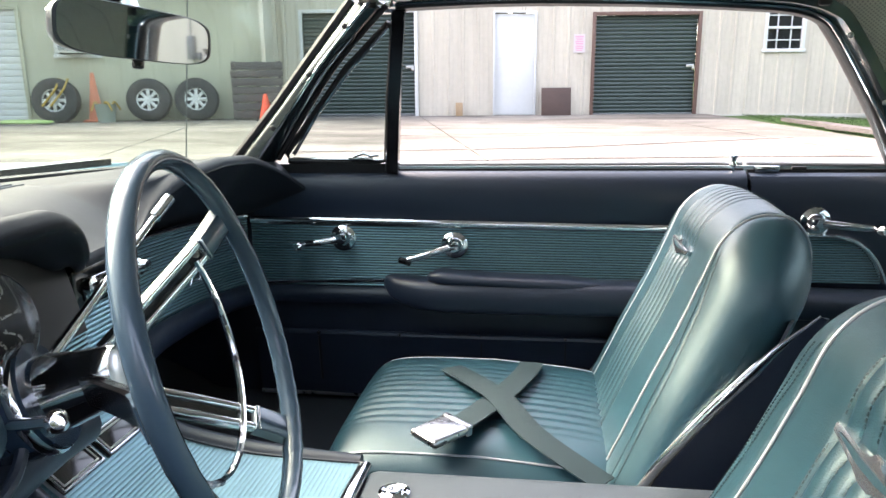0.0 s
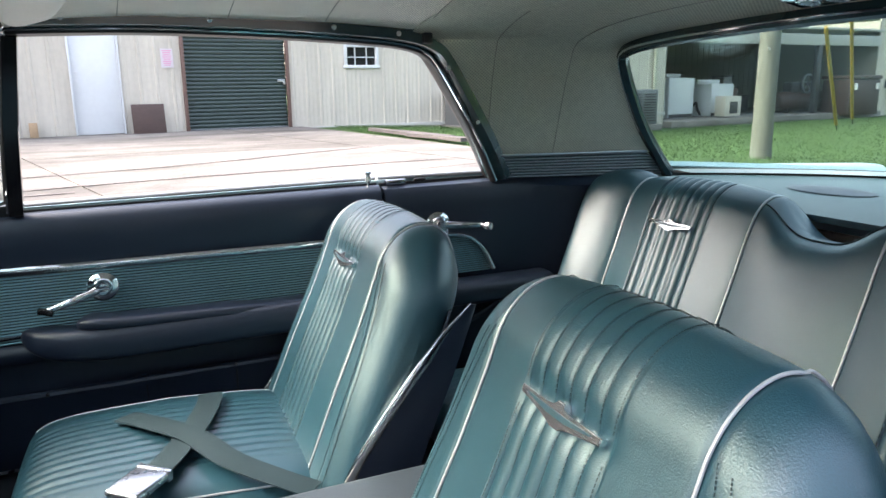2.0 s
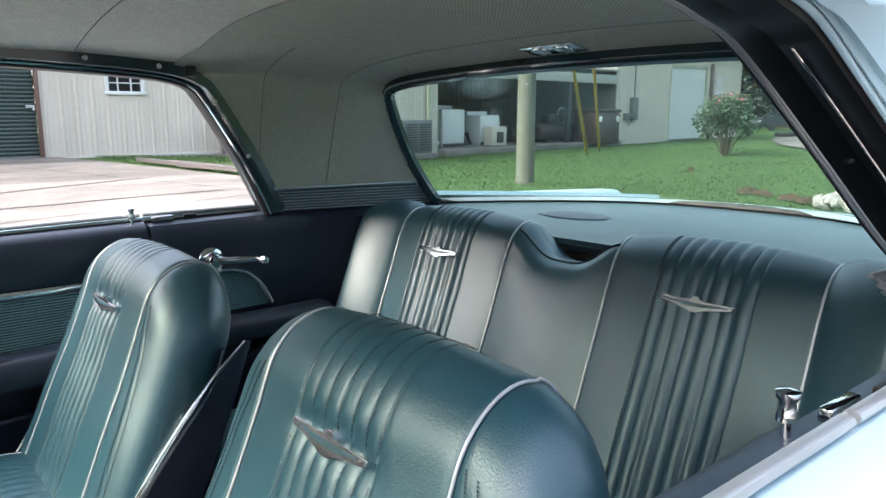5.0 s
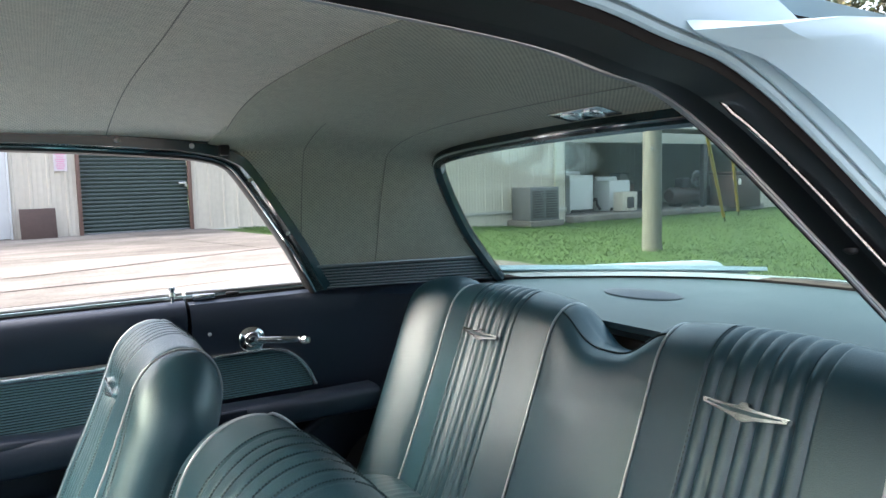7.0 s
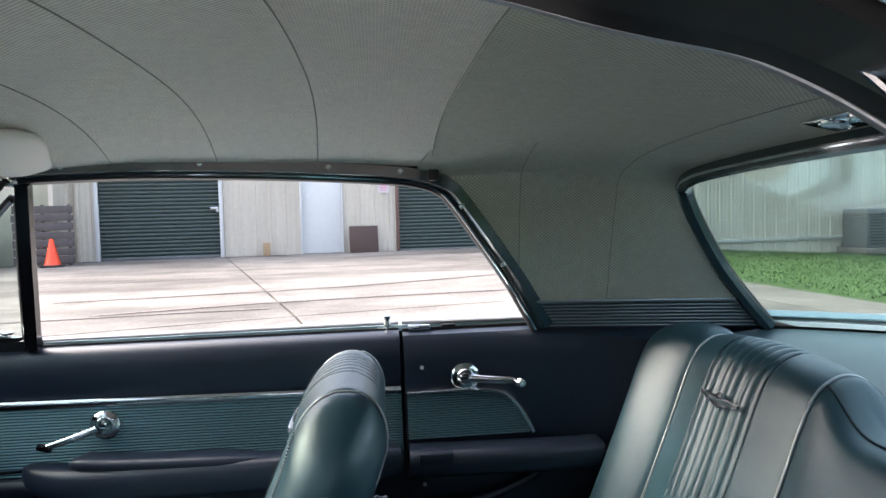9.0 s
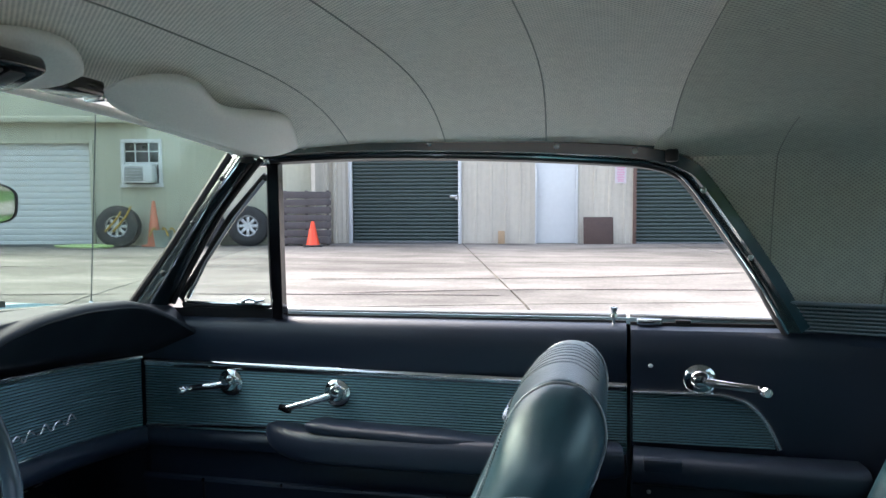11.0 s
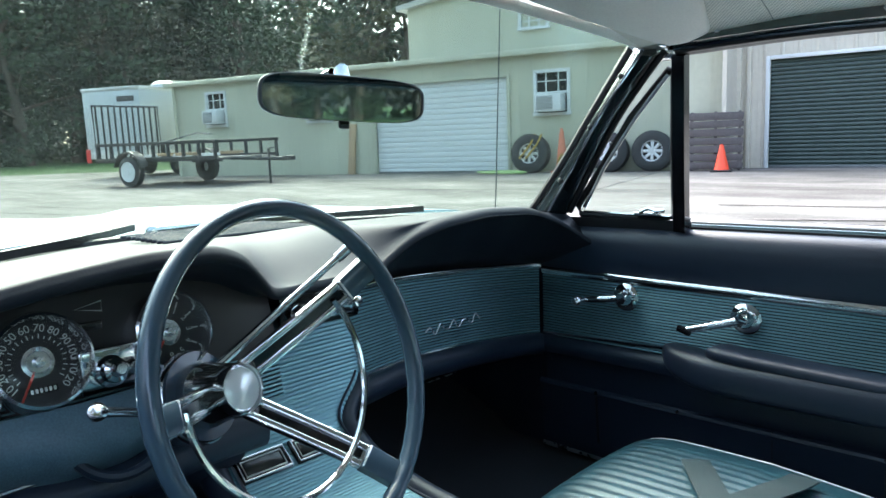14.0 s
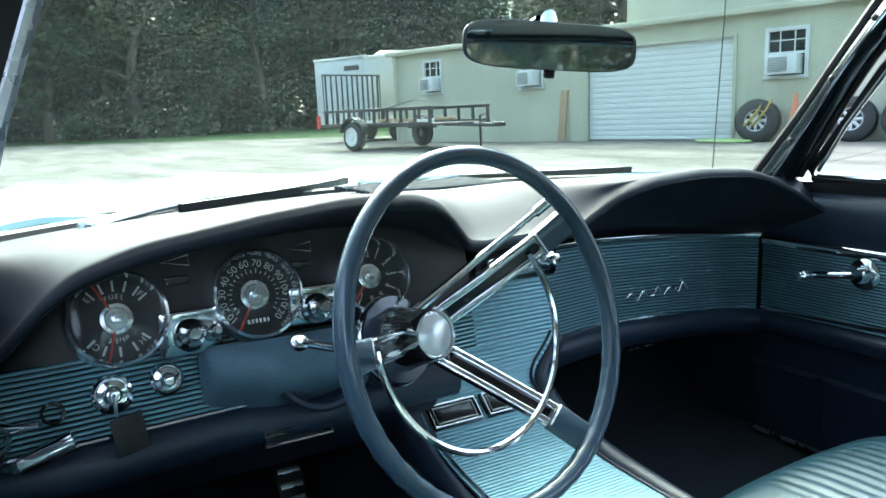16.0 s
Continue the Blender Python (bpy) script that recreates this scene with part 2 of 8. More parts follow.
def dotted(name, base, pitch, dark, rough=0.75, plane="XY", var=0.08):
    """Perforated cloth-backed vinyl: rows of small dark dots."""
    m = material(name, base, rough, var=var, scale=3.0, fine=0.06, fine_scale=60)
    n, l = m.node_tree.nodes, m.node_tree.links
    b = n["Principled BSDF"]
    src = b.inputs["Base Color"].links[0].from_socket
    tc = n.new("ShaderNodeTexCoord")
    sep = n.new("ShaderNodeSeparateXYZ")
    l.new(tc.outputs["Object"], sep.inputs[0])
    fold = n.new("ShaderNodeMath")
    fold.operation = "SUBTRACT"
    fold.inputs[1].default_value = 0.0
    l.new(sep.outputs["Y"], fold.inputs[0])
    if plane == "FOLD":
        # the sheet turns from roof to side: y runs on into z
        flank = n.new("ShaderNodeMath")
        flank.operation = "ABSOLUTE"
        l.new(sep.outputs["Y"], flank.inputs[0])
        l.new(flank.outputs[0], fold.inputs[0])
        l.new(sep.outputs["Z"], fold.inputs[1])
    com = n.new("ShaderNodeCombineXYZ")
    l.new(sep.outputs["X"], com.inputs["X"])
    l.new(fold.outputs[0], com.inputs["Y"])
    turn = n.new("ShaderNodeMapping")
    turn.inputs["Rotation"].default_value = (0, 0, radians(45))
    l.new(com.outputs[0], turn.inputs[0])
    vor = n.new("ShaderNodeTexVoronoi")
    vor.voronoi_dimensions = "2D"
    vor.inputs["Scale"].default_value = 1.0 / pitch
    vor.inputs["Randomness"].default_value = 0.0
    l.new(turn.outputs[0], vor.inputs["Vector"])
    ramp = n.new("ShaderNodeMapRange")
    ramp.inputs["From Min"].default_value, ramp.inputs["From Max"].default_value = 0.24, 0.40
    ramp.inputs["To Min"].default_value, ramp.inputs["To Max"].default_value = dark, 1.0
    l.new(vor.outputs["Distance"], ramp.inputs["Value"])
    mx = n.new("ShaderNodeMix")
    mx.data_type, mx.blend_type = "RGBA", "MULTIPLY"
    mx.inputs["Factor"].default_value = 1
    l.new(src, mx.inputs["A"])
    l.new(ramp.outputs[0], mx.inputs["B"])
    l.new(mx.outputs["Result"], b.inputs["Base Color"])
    bp = n.new("ShaderNodeBump")
    bp.inputs["Strength"].default_value, bp.inputs["Distance"].default_value = 0.15, 0.001
    l.new(ramp.outputs[0], bp.inputs["Height"])
    l.new(bp.outputs[0], b.inputs["Normal"])
    return m


M_SEAT = material("seat_vinyl", (0.011, 0.053, 0.073), 0.35, 0.0, var=0.18, scale=5, fine=0.10, fine_scale=620, bump=0.24, spec=0.5, rough_var=0.05)
# mica pigment gives the vinyl a pearly, faintly teal gloss
M_SEAT.node_tree.nodes["Principled BSDF"].inputs["IOR"].default_value = 1.78
M_SEAT.node_tree.nodes["Principled BSDF"].inputs["Specular Tint"].default_value = (0.90, 0.98, 1.0, 1)
seat_nodes, seat_links = M_SEAT.node_tree.nodes, M_SEAT.node_tree.links
crease = seat_nodes.new("ShaderNodeTexNoise")
crease.inputs["Scale"].default_value, crease.inputs["Detail"].default_value, crease.inputs["Distortion"].default_value = 22.0, 4.0, 1.2
coords = seat_nodes.new("ShaderNodeTexCoord")
seat_links.new(coords.outputs["Object"], crease.inputs["Vector"])
soft_bump = seat_nodes.new("ShaderNodeBump")
soft_bump.inputs["Strength"].default_value, soft_bump.inputs["Distance"].default_value = 0.08, 0.004
seat_links.new(crease.outputs["Fac"], soft_bump.inputs["Height"])
grain_bump = seat_nodes["Principled BSDF"].inputs["Normal"].links[0].from_node
seat_links.new(soft_bump.outputs[0], grain_bump.inputs["Normal"])
M_PAD = material("padded_vinyl", (0.012, 0.020, 0.036), 0.40, var=0.2, scale=5, fine=0.1, fine_scale=500, bump=0.12, spec=0.5)
M_TEALVINYL = material("teal_shelf_vinyl", (0.030, 0.062, 0.075), 0.42, var=0.15, scale=5, fine=0.1, fine_scale=400, bump=0.15)
M_DASH = material("dash_vinyl", (0.011, 0.015, 0.022), 0.52, var=0.2, scale=5, fine=0.1, fine_scale=500, bump=0.12, spec=0.20)
M_RIB = material("ribbed_aluminium", (0.205, 0.36, 0.41), 0.36, 0.6, var=0.08, scale=4, fine=0.04, fine_scale=300)
# shade between the ribs, put into the colour of the groove faces
M_GROOVE = material("groove_shade", (0.020, 0.050, 0.060), 0.45, var=0.1, scale=6)
M_RIBGREY = material("ribbed_grey_vinyl", (0.30, 0.32, 0.34), 0.35, 0.6, var=0.08, scale=4)
M_CHROME = material("chrome", (0.72, 0.73, 0.75), 0.09, 1.0, var=0.04, scale=20, rough_var=0.04)
M_STEEL = material("brushed_steel", (0.55, 0.56, 0.58), 0.28, 1.0, var=0.06, scale=60, rough_var=0.06)
M_SATIN = material("satin_stainless", (0.62, 0.63, 0.64), 0.40, 0.9, var=0.05, scale=20)
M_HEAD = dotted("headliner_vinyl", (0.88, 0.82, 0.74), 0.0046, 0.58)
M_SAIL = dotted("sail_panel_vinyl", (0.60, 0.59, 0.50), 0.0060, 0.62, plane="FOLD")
M_SEAM = material("headliner_thread", (0.33, 0.32, 0.28), 0.8, var=0.1)
M_VISOR = material("visor_vinyl", (0.80, 0.77, 0.72), 0.5, var=0.06, scale=5, fine=0.05, fine_scale=300, bump=0.15)
M_RUBBER = material("black_rubber", (0.012, 0.012, 0.013), 0.42, var=0.2, scale=14, rough_var=0.12)
M_TEALPAINT = material("dark_teal_enamel", (0.015, 0.040, 0.048), 0.2, var=0.1, scale=5, coat=0.6)
M_JAMB = material("black_jamb_rubber", (0.005, 0.005, 0.006), 0.42, var=0.25, scale=9, spec=0.15, rough_var=0.1)
M_PILLAR = material("black_teal_enamel", (0.004, 0.009, 0.011), 0.2, var=0.1, scale=5, coat=0.5)
M_BODY = material("pale_blue_enamel", (0.31, 0.43, 0.485), 0.34, var=0.03, scale=2, coat=0.0, spec=0.35)
M_CARPET = material("dark_carpet", (0.018, 0.021, 0.027), 0.95, var=0.3, scale=30, fine=0.4, fine_scale=700, bump=0.6)
M_WHEEL = material("wheel_plastic", (0.042, 0.076, 0.108), 0.22, var=0.08, scale=6, coat=0.4)
M_BLACK = material("black_gloss", (0.006, 0.006, 0.007), 0.15, var=0.1, scale=9, coat=0.3)
M_MATTE = material("black_face", (0.020, 0.018, 0.018), 0.5, var=0.1, scale=9)
M_WEB = material("seat_belt_webbing", (0.008, 0.028, 0.034), 0.6, var=0.12, scale=20, fine=0.25, fine_scale=900, bump=0.4)
M_RECESS = material("brown_fibreboard", (0.040, 0.028, 0.024), 0.8, var=0.25, scale=9, fine=0.2, fine_scale=120, bump=0.3)
M_PIPING = material("silver_piping", (0.52, 0.55, 0.57), 0.34, 0.3, var=0.1, scale=30)
M_BEZEL = material("satin_chrome", (0.82, 0.83, 0.85), 0.15, 0.95, var=0.05, scale=30)
M_WHITEINK = material("ivory_print", (0.62, 0.62, 0.58), 0.5, var=0.05)
M_RED = material("red_needle", (0.55, 0.03, 0.02), 0.4)
M_WINDSHIELD = glass("tinted_windshield_glass", (0.77, 0.845, 0.800), 0.05)
M_VENTGLASS = glass("tinted_side_glass", (0.86, 0.90, 0.885))
M_REARGLASS = glass("tinted_rear_glass", (0.74, 0.815, 0.785), 0.02)
M_LENS = glass("clear_lens", (0.95, 0.95, 0.95))
M_BOOT = material("column_boot_leather", (0.075, 0.130, 0.165), 0.5, var=0.2, scale=20, fine=0.15, fine_scale=400, bump=0.3)
M_LID = material("console_lid_vinyl", (0.055, 0.070, 0.085), 0.45, var=0.12, scale=6, fine=0.1, fine_scale=500, bump=0.2)
M_COLUMN = material("column_enamel", (0.022, 0.040, 0.066), 0.2, var=0.1, scale=6, coat=0.4)
M_BUTTON = material("hub_button_silver", (0.75, 0.77, 0.78), 0.25, 0.5, var=0.05, scale=30)
M_VISORDARK = material("mirror_case_plastic", (0.05, 0.055, 0.06), 0.3, var=0.1)
M_MIRROR = material("mirror_silver", (0.80, 0.83, 0.82), 0.03, 1.0, var=0.02, scale=3, rough_var=0.01)

# ================= the car: shell =================
# x runs to the rear, y to the passenger side, z up
RAIL = [(0.385, 0.605, 1.201), (0.60, 0.600, 1.203), (0.85, 0.601, 1.194), (1.05, 0.604, 1.180), (1.125, 0.606, 1.170), (1.168, 0.610, 1.155),
        (1.197, 0.619, 1.128), (1.257, 0.643, 1.045), (1.320, 0.672, 0.953), (1.376, 0.703, 0.857)]
BACKEDGE = [(1.655, 0.0, 1.178), (1.655, 0.20, 1.176), (1.655, 0.40, 1.170), (1.655, 0.53, 1.160), (1.664, 0.588, 1.140), (1.690, 0.608, 1.085), (1.757, 0.641, 0.985), (1.830, 0.669, 0.902), (1.892, 0.690, 0.838)]
BASE_X = lambda y: -0.42 + 0.74 * y * y

car_body = thing("car_body", "pale blue two-door hardtop car body parked on concrete", "car", Matrix.Translation((0.6, 0, 0.1)))


def in_car(bm):
    bmesh.ops.transform(bm, matrix=Matrix.Translation((-0.6, 0, -0.1)), verts=bm.verts)
    return bm


def car_part(name, bm, mat, label="", parent=None):
    return part(name, in_car(bm), mat, parent or car_body, label)


ROOF_MID = [(0.33, 1.258), (0.45, 1.280), (0.7, 1.288), (0.95, 1.283), (1.2, 1.260), (1.45, 1.224), (1.67, 1.176)]


def roof_rows(y_out, dz, grow, x_a=0.33, x_b=1.67):
    """Roof sections from the windscreen header to the back glass, from one edge to the other."""
    rows = []
    for i in range(25):
        x = x_a + (x_b - x_a) * i / 24
        zc = lin(ROOF_MID, x) + dz
        ze = lin([(0.33, 1.208), (0.6, 1.218), (1.0, 1.208), (1.2, 1.196), (1.45, 1.18), (1.67, 1.150)], x) - dz * 0.1
        r = []
        for j in range(33):
            u = -1 + 2 * j / 32
            y = u * (y_out + grow * (x - 0.33))
            r.append((x, y, ze + (zc - ze) * (1 - abs(u) ** 3.2)))
        rows.append(r)
    return rows


bm = bmesh.new()
skin(bm, roof_rows(0.648, 0.042, 0.0), 0.012)
car_part("roof_skin", bm, M_BODY)

# hood, cowl and front fenders
bm = bmesh.new()
rows = []
for i in range(21):
    s = i / 20
    r = []
    for j in range(41):
        y = -0.93 + 1.86 * j / 40
        xb = -0.50 + 0.55 * (abs(y) / 0.93) ** 2
        x = xb + (-2.0 - xb) * s
        crown = 0.022 * math.exp(-((abs(y) - 0.62) / 0.10) ** 2) + 0.03 * math.exp(-(y / 0.22) ** 2) * s
        z = 0.872 - 0.045 * s * s - 0.06 * max(0, (abs(y) - 0.72) / 0.21) ** 2 + crown
        r.append((x, y, z))
    rows.append(r)
skin(bm, rows, 0.01)
car_part("hood", bm, M_BODY)
bm = bmesh.new()
rows = []
for i in range(9):
    s = i / 8
    rows.append([(BASE_X(y) + (-0.515 + 0.55 * (abs(y) / 0.93) ** 2 - BASE_X(y)) * s, y, 0.884 - 0.022 * math.sin(s * math.pi * 0.9) - 0.006 * s) for y in [-0.74 + 1.48 * j / 30 for j in range(31)]])
skin(bm, rows, 0.008)
car_part("cowl", bm, M_BODY)
# cowl vent slots
for sgn in (-1, 1):
    bm = bmesh.new()
    for k in range(9):
        y = sgn * (0.16 + 0.035 * k)
        box(bm, (BASE_X(y) - 0.055, y, 0.874), (0.035, 0.018, 0.006), 0.002)
    car_part("cowl_vent", bm, M_BLACK)

# body sides with door tops, one each side
for sgn in (1, -1):
    bm = bmesh.new()
    prof = [(0.7525, 0.858), (0.758, 0.870), (0.80, 0.866), (0.86, 0.845), (0.905, 0.80), (0.93, 0.70), (0.935, 0.55), (0.92, 0.40), (0.88, 0.28)]
    rows = []
    for i in range(40):
        x = -2.0 + 5.0 * i / 39
        w = lin([(-2.0, 0.95), (-0.5, 1.0), (1.5, 1.0), (3.0, 0.93)], x)
        drop = 0.105 * max(0.0, (x - 1.85) / 1.15) ** 1.1 + 0.040 * min(1.0, max(0.0, (0.05 - x) / 0.20))
        rows.append([(x, sgn * y * w, z - drop) for y, z in prof])
    skin(bm, rows, -0.008 * sgn)
    car_part("body_side", bm, M_BODY)

# rear deck between two low fins
bm = bmesh.new()
rows = []
for i in range(25):
    s = i / 24
    r = []
    for j in range(41):
        y = -0.93 + 1.86 * j / 40
        x0 = 2.32 - 0.50 * (abs(y) / 0.75) ** 2.2
        x0 = max(x0, 1.80)
        x = x0 + (3.0 - x0) * s
        z = 0.838 - 0.115 * s ** 1.15 - 0.05 * max(0, (abs(y) - 0.86) / 0.07) ** 2
        r.append((x, y, z))
    rows.append(r)
skin(bm, rows, 0.01)
car_part("rear_deck", bm, M_BODY)
for sgn in (1, -1):
    rows = []
    for k in range(31):
        x = 1.86 + 1.14 * k / 30
        zt = lin([(1.86, 0.838), (2.03, 0.829), (2.42, 0.809), (2.86, 0.783), (2.89, 0.776), (2.97, 0.728), (3.0, 0.715)], x)
        rows.append([(x, sgn * y, zt + d) for y, d in ((0.770, -0.070), (0.792, -0.030), (0.806, -0.006), (0.816, 0.0), (0.860, -0.001), (0.878, -0.006), (0.905, -0.050))])
    bm = bmesh.new()
    skin(bm, rows, 0.008 * sgn)
    car_part("rear_fin", bm, M_BODY)
# closing panels underneath, so that the shell is not open
bm = bmesh.new()
box(bm, (0.5, 0, 0.27), (4.8, 1.74, 0.03))
box(bm, (-0.47, 0, 0.57), (0.02, 1.6, 0.56))
car_part("floor_pan", bm, M_RUBBER)
car_part("nose_panel", boxm((-2.01, 0, 0.55), (0.05, 1.82, 0.56), 0.02), M_BODY)
car_part("tail_panel", boxm((2.99, 0, 0.50), (0.05, 1.74, 0.46), 0.02), M_BODY)
for x in (-1.15, 1.72):
    for y in (-0.78, 0.78):
        tyre_bm = lathem([(0.16, -0.09), (0.30, -0.10), (0.335, -0.07), (0.34, 0), (0.335, 0.07), (0.30, 0.10), (0.16, 0.09), (0.16, -0.09)], axis_pose((x, y, 0.25), (0, 1, 0)))
        car_part("tyre", tyre_bm, M_RUBBER)

# windscreen pillars, side rails and sail panels, both sides
A_FRONT = [(-0.02, 0.725, 0.885), (0.10, 0.690, 1.005), (0.20, 0.655, 1.110), (0.30, 0.622, 1.215)]
A_BACK = [(0.083, 0.722, 0.892), (0.170, 0.690, 1.005), (0.252, 0.657, 1.100), (0.362, 0.612, 1.198)]


def both(fn):
    for sgn in (1, -1):
        fn(sgn)


def my(pts, sgn):
    return [(p[0], p[1] * sgn, p[2]) for p in pts]


def pillar(sgn):
    f, b = spline(A_FRONT, 6), spline(A_BACK, 6)
    rows = []
    for p, q in zip(f, b):
        mid = (p + q) / 2
        inn = Vector((0.0, -0.035, -0.01))
        out = Vector((0.0, 0.02, 0.01))
        ring_pts = [p + out * 0.4, p + inn * 0.5, p.lerp(q, 0.25) + inn * 1.1, mid + inn * 1.25, p.lerp(q, 0.8) + inn * 1.0, q + inn * 0.3, q + out * 0.5, mid + out]
        rows.append([(v.x, v.y * sgn, v.z) for v in ring_pts])
    bm = bmesh.new()
    vs = surf(bm, rows, closed_u=True)
    bm.faces.new(vs[0])
    bm.faces.new(vs[-1])
    pil = car_part("windscreen_pillar", bm, M_PILLAR, "dark teal enamelled windscreen pillar")
    # rubber seal and bright bead along it
    bm = tube([(p.x - 0.004, (p.y - 0.010) * sgn, p.z) for p in f], 0.011, 8)
    part("rubber_seal", in_car(bm), M_RUBBER, pil)
    bm = tube([(q.x + 0.003, (q.y - 0.012) * sgn, q.z) for q in b], 0.006, 8)
    part("rubber_seal", in_car(bm), M_RUBBER, pil)
    bm = tube([((p.x * 0.35 + q.x * 0.65), (min(p.y, q.y) - 0.043) * sgn, (p.z * 0.35 + q.z * 0.65)) for p, q in zip(f, b)], 0.004, 6)
    part("bright_bead", in_car(bm), M_CHROME, pil)
    for k in (4, 10, 15):
        p, q = f[k], b[k]
        mid = (p + q) / 2
        bm = lathem([(0.0, 0.003), (0.004, 0.002), (0.006, 0)], axis_pose((mid.x, (mid.y - 0.046) * sgn, mid.z), (0, -sgn, 0)), 10)
        part("screw", in_car(bm), M_RUBBER, pil)


both(pillar)


RAIL_NEAR = RAIL[:3] + [(1.05, 0.604, 1.174), (1.125, 0.604, 1.158), (1.180, 0.598, 1.146), (1.238, 0.603, 1.109), (1.310, 0.630, 1.032), (1.380, 0.657, 0.955), (1.470, 0.692, 0.868)]


def near_rail():
    """The driver's door opening: a broad black jamb with its seals and bright beads."""
    pts = spline(RAIL_NEAR, 6)
    rows = []
    for p in pts:
        r = [(0, 0, 0), (-0.012, 0.030, -0.010), (-0.020, 0.052, -0.006), (-0.024, 0.058, -0.012), (-0.045, 0.098, -0.010), (-0.044, 0.104, 0.004), (-0.020, 0.095, 0.030), (0.020, 0.030, 0.036), (0.012, 0.004, 0.020)]
        rows.append([(p.x + a, -(p.y + b), p.z + c) for a, b, c in r])
    bm = bmesh.new()
    vs = surf(bm, rows, closed_u=True)
    bm.faces.new(vs[0])
    bm.faces.new(vs[-1])
    rail = car_part("side_rail", bm, M_JAMB, "black jamb over the open driver's window")
    part("rubber_seal", in_car(tube([(p.x - 0.002, -(p.y - 0.001), p.z + 0.001) for p in pts], 0.0026, 6)), M_RUBBER, rail)
    part("edge_trim", in_car(tube([(p.x - 0.004, -(p.y + 0.006), p.z - 0.003) for p in pts], 0.0022, 8)), M_SATIN, rail, "thin grey metal edge trim")
    part("edge_trim", in_car(tube([(p.x - 0.007, -(p.y + 0.013), p.z - 0.005) for p in pts], 0.0013, 8)), M_SATIN, rail, "thin grey metal edge trim")
    # bright retainer with a hooked end
    bead = [(pts[30].x - 0.026, -(pts[30].y + 0.062), pts[30].z - 0.004)] + [(p.x - 0.031, -(p.y + 0.071), p.z - 0.0135) for p in pts[32:]]
    part("bright_bead", in_car(tube(bead, 0.0015, 8)), M_CHROME, rail)
    part("drip_moulding", in_car(tube([(p.x - 0.046, -(p.y + 0.103), p.z - 0.003) for p in pts], 0.0032, 8)), M_BODY, rail)
    # painted gutter and roof edge over the jamb
    bm = bmesh.new()
    skin(bm, [[(p.x + a, -(p.y + b), p.z + c) for a, b, c in ((-0.0475, 0.1065, -0.001), (-0.042, 0.108, 0.010), (-0.021, 0.099, 0.035), (0.010, 0.050, 0.043), (0.030, 0.020, 0.046))] for p in pts], 0.002)
    part("roof_edge", in_car(bm), M_BODY, rail, "pale blue painted roof edge")
    p = pts[41]
    part("screw", in_car(lathem([(0.0, 0.0035), (0.0035, 0.002), (0.0055, 0)], axis_pose((p.x - 0.016, -(p.y + 0.042), p.z - 0.009), (-0.3, -0.2, -0.9)), 10)), M_RUBBER, rail)


def side_rail(sgn):
    pts = my(spline(RAIL, 6), sgn)
    # rail section: a stepped, enamelled channel over the side glass
    sec = [(-0.006 * sgn, 0.000), (-0.034 * sgn, 0.004), (-0.036 * sgn, 0.024), (-0.018 * sgn, 0.034), (0.026 * sgn, 0.034), (0.030 * sgn, 0.010), (0.014 * sgn, 0.000)]
    # side vector of sweep points to -y when moving to +x with z up
    rail = car_part("side_rail", sweep(bmesh.new(), pts, [(-a, b) for a, b in sec]), M_TEALPAINT, "dark rail over the side window")
    bm = sweep(bmesh.new(), [(p[0], p[1] + 0.004 * sgn, p[2] - 0.004) for p in pts], ring(0.010, 8, 0.006))
    part("rubber_seal", in_car(bm), M_RUBBER, rail)
    bm = sweep(bmesh.new(), [(p[0], p[1] - 0.012 * sgn, p[2] - 0.001) for p in pts], ring(0.0035, 6))
    part("bright_bead", in_car(bm), M_CHROME, rail)
    for k in (3, 9, 15, 21, 38, 46):
        p = pts[k]
        bm = lathem([(0.0, 0.0035), (0.0035, 0.002), (0.0055, 0)], axis_pose((p[0], p[1] - 0.0365 * sgn, p[2] + 0.016), (0, -sgn, 0)), 10)
        part("screw", in_car(bm), M_STEEL, rail)
    # joint clip where the rail bends down
    bm = boxm((1.160, 0.572 * sgn, 1.182), (0.022, 0.018, 0.022), 0.004, None)
    part("joint_clip", in_car(bm), M_RUBBER, rail)
    # outer drip moulding and black weatherstrip
    o = [(p[0] + 0.02, (abs(p[1]) + 0.045) * sgn, p[2] + 0.016) for p in pts]
    part("drip_moulding", in_car(tube(o, 0.0045, 8)), M_CHROME, rail)
    o = [(p[0] + 0.012, (abs(p[1]) + 0.026) * sgn, p[2] + 0.004) for p in pts]
    part("weatherstrip", in_car(sweep(bmesh.new(), o, ring(0.030, 12, 0.015))), M_RUBBER, rail)


side_rail(1)
near_rail()


def outer_pillar(sgn):
    a = [Vector(p) for p in spline((RAIL if sgn > 0 else RAIL_NEAR)[4:], 5)]
    b = [Vector(p) for p in spline(BACKEDGE[3:], 5)]
    n = len(a)
    rows = []
    for i in range(n):
        t = i / (n - 1)
        q = b[min(len(b) - 1, round(t * (len(b) - 1)))]
        r = []
        for j in range(13):
            s = j / 12
            p = a[i].lerp(q, s)
            dx, dy, dz = (0.020, 0.050, 0.016) if sgn > 0 else (-0.040 + 0.040 * s, 0.108 - 0.058 * s, 0.002 + 0.014 * s)
            r.append((p.x + dx * (1 - s), (p.y + dy + 0.045 * math.sin(math.pi * s) ** 0.8) * sgn, p.z + dz))
        rows.append(r)
    bm = bmesh.new()
    skin(bm, rows, 0.008)
    car_part("rear_roof_pillar", bm, M_BODY)


both(outer_pillar)

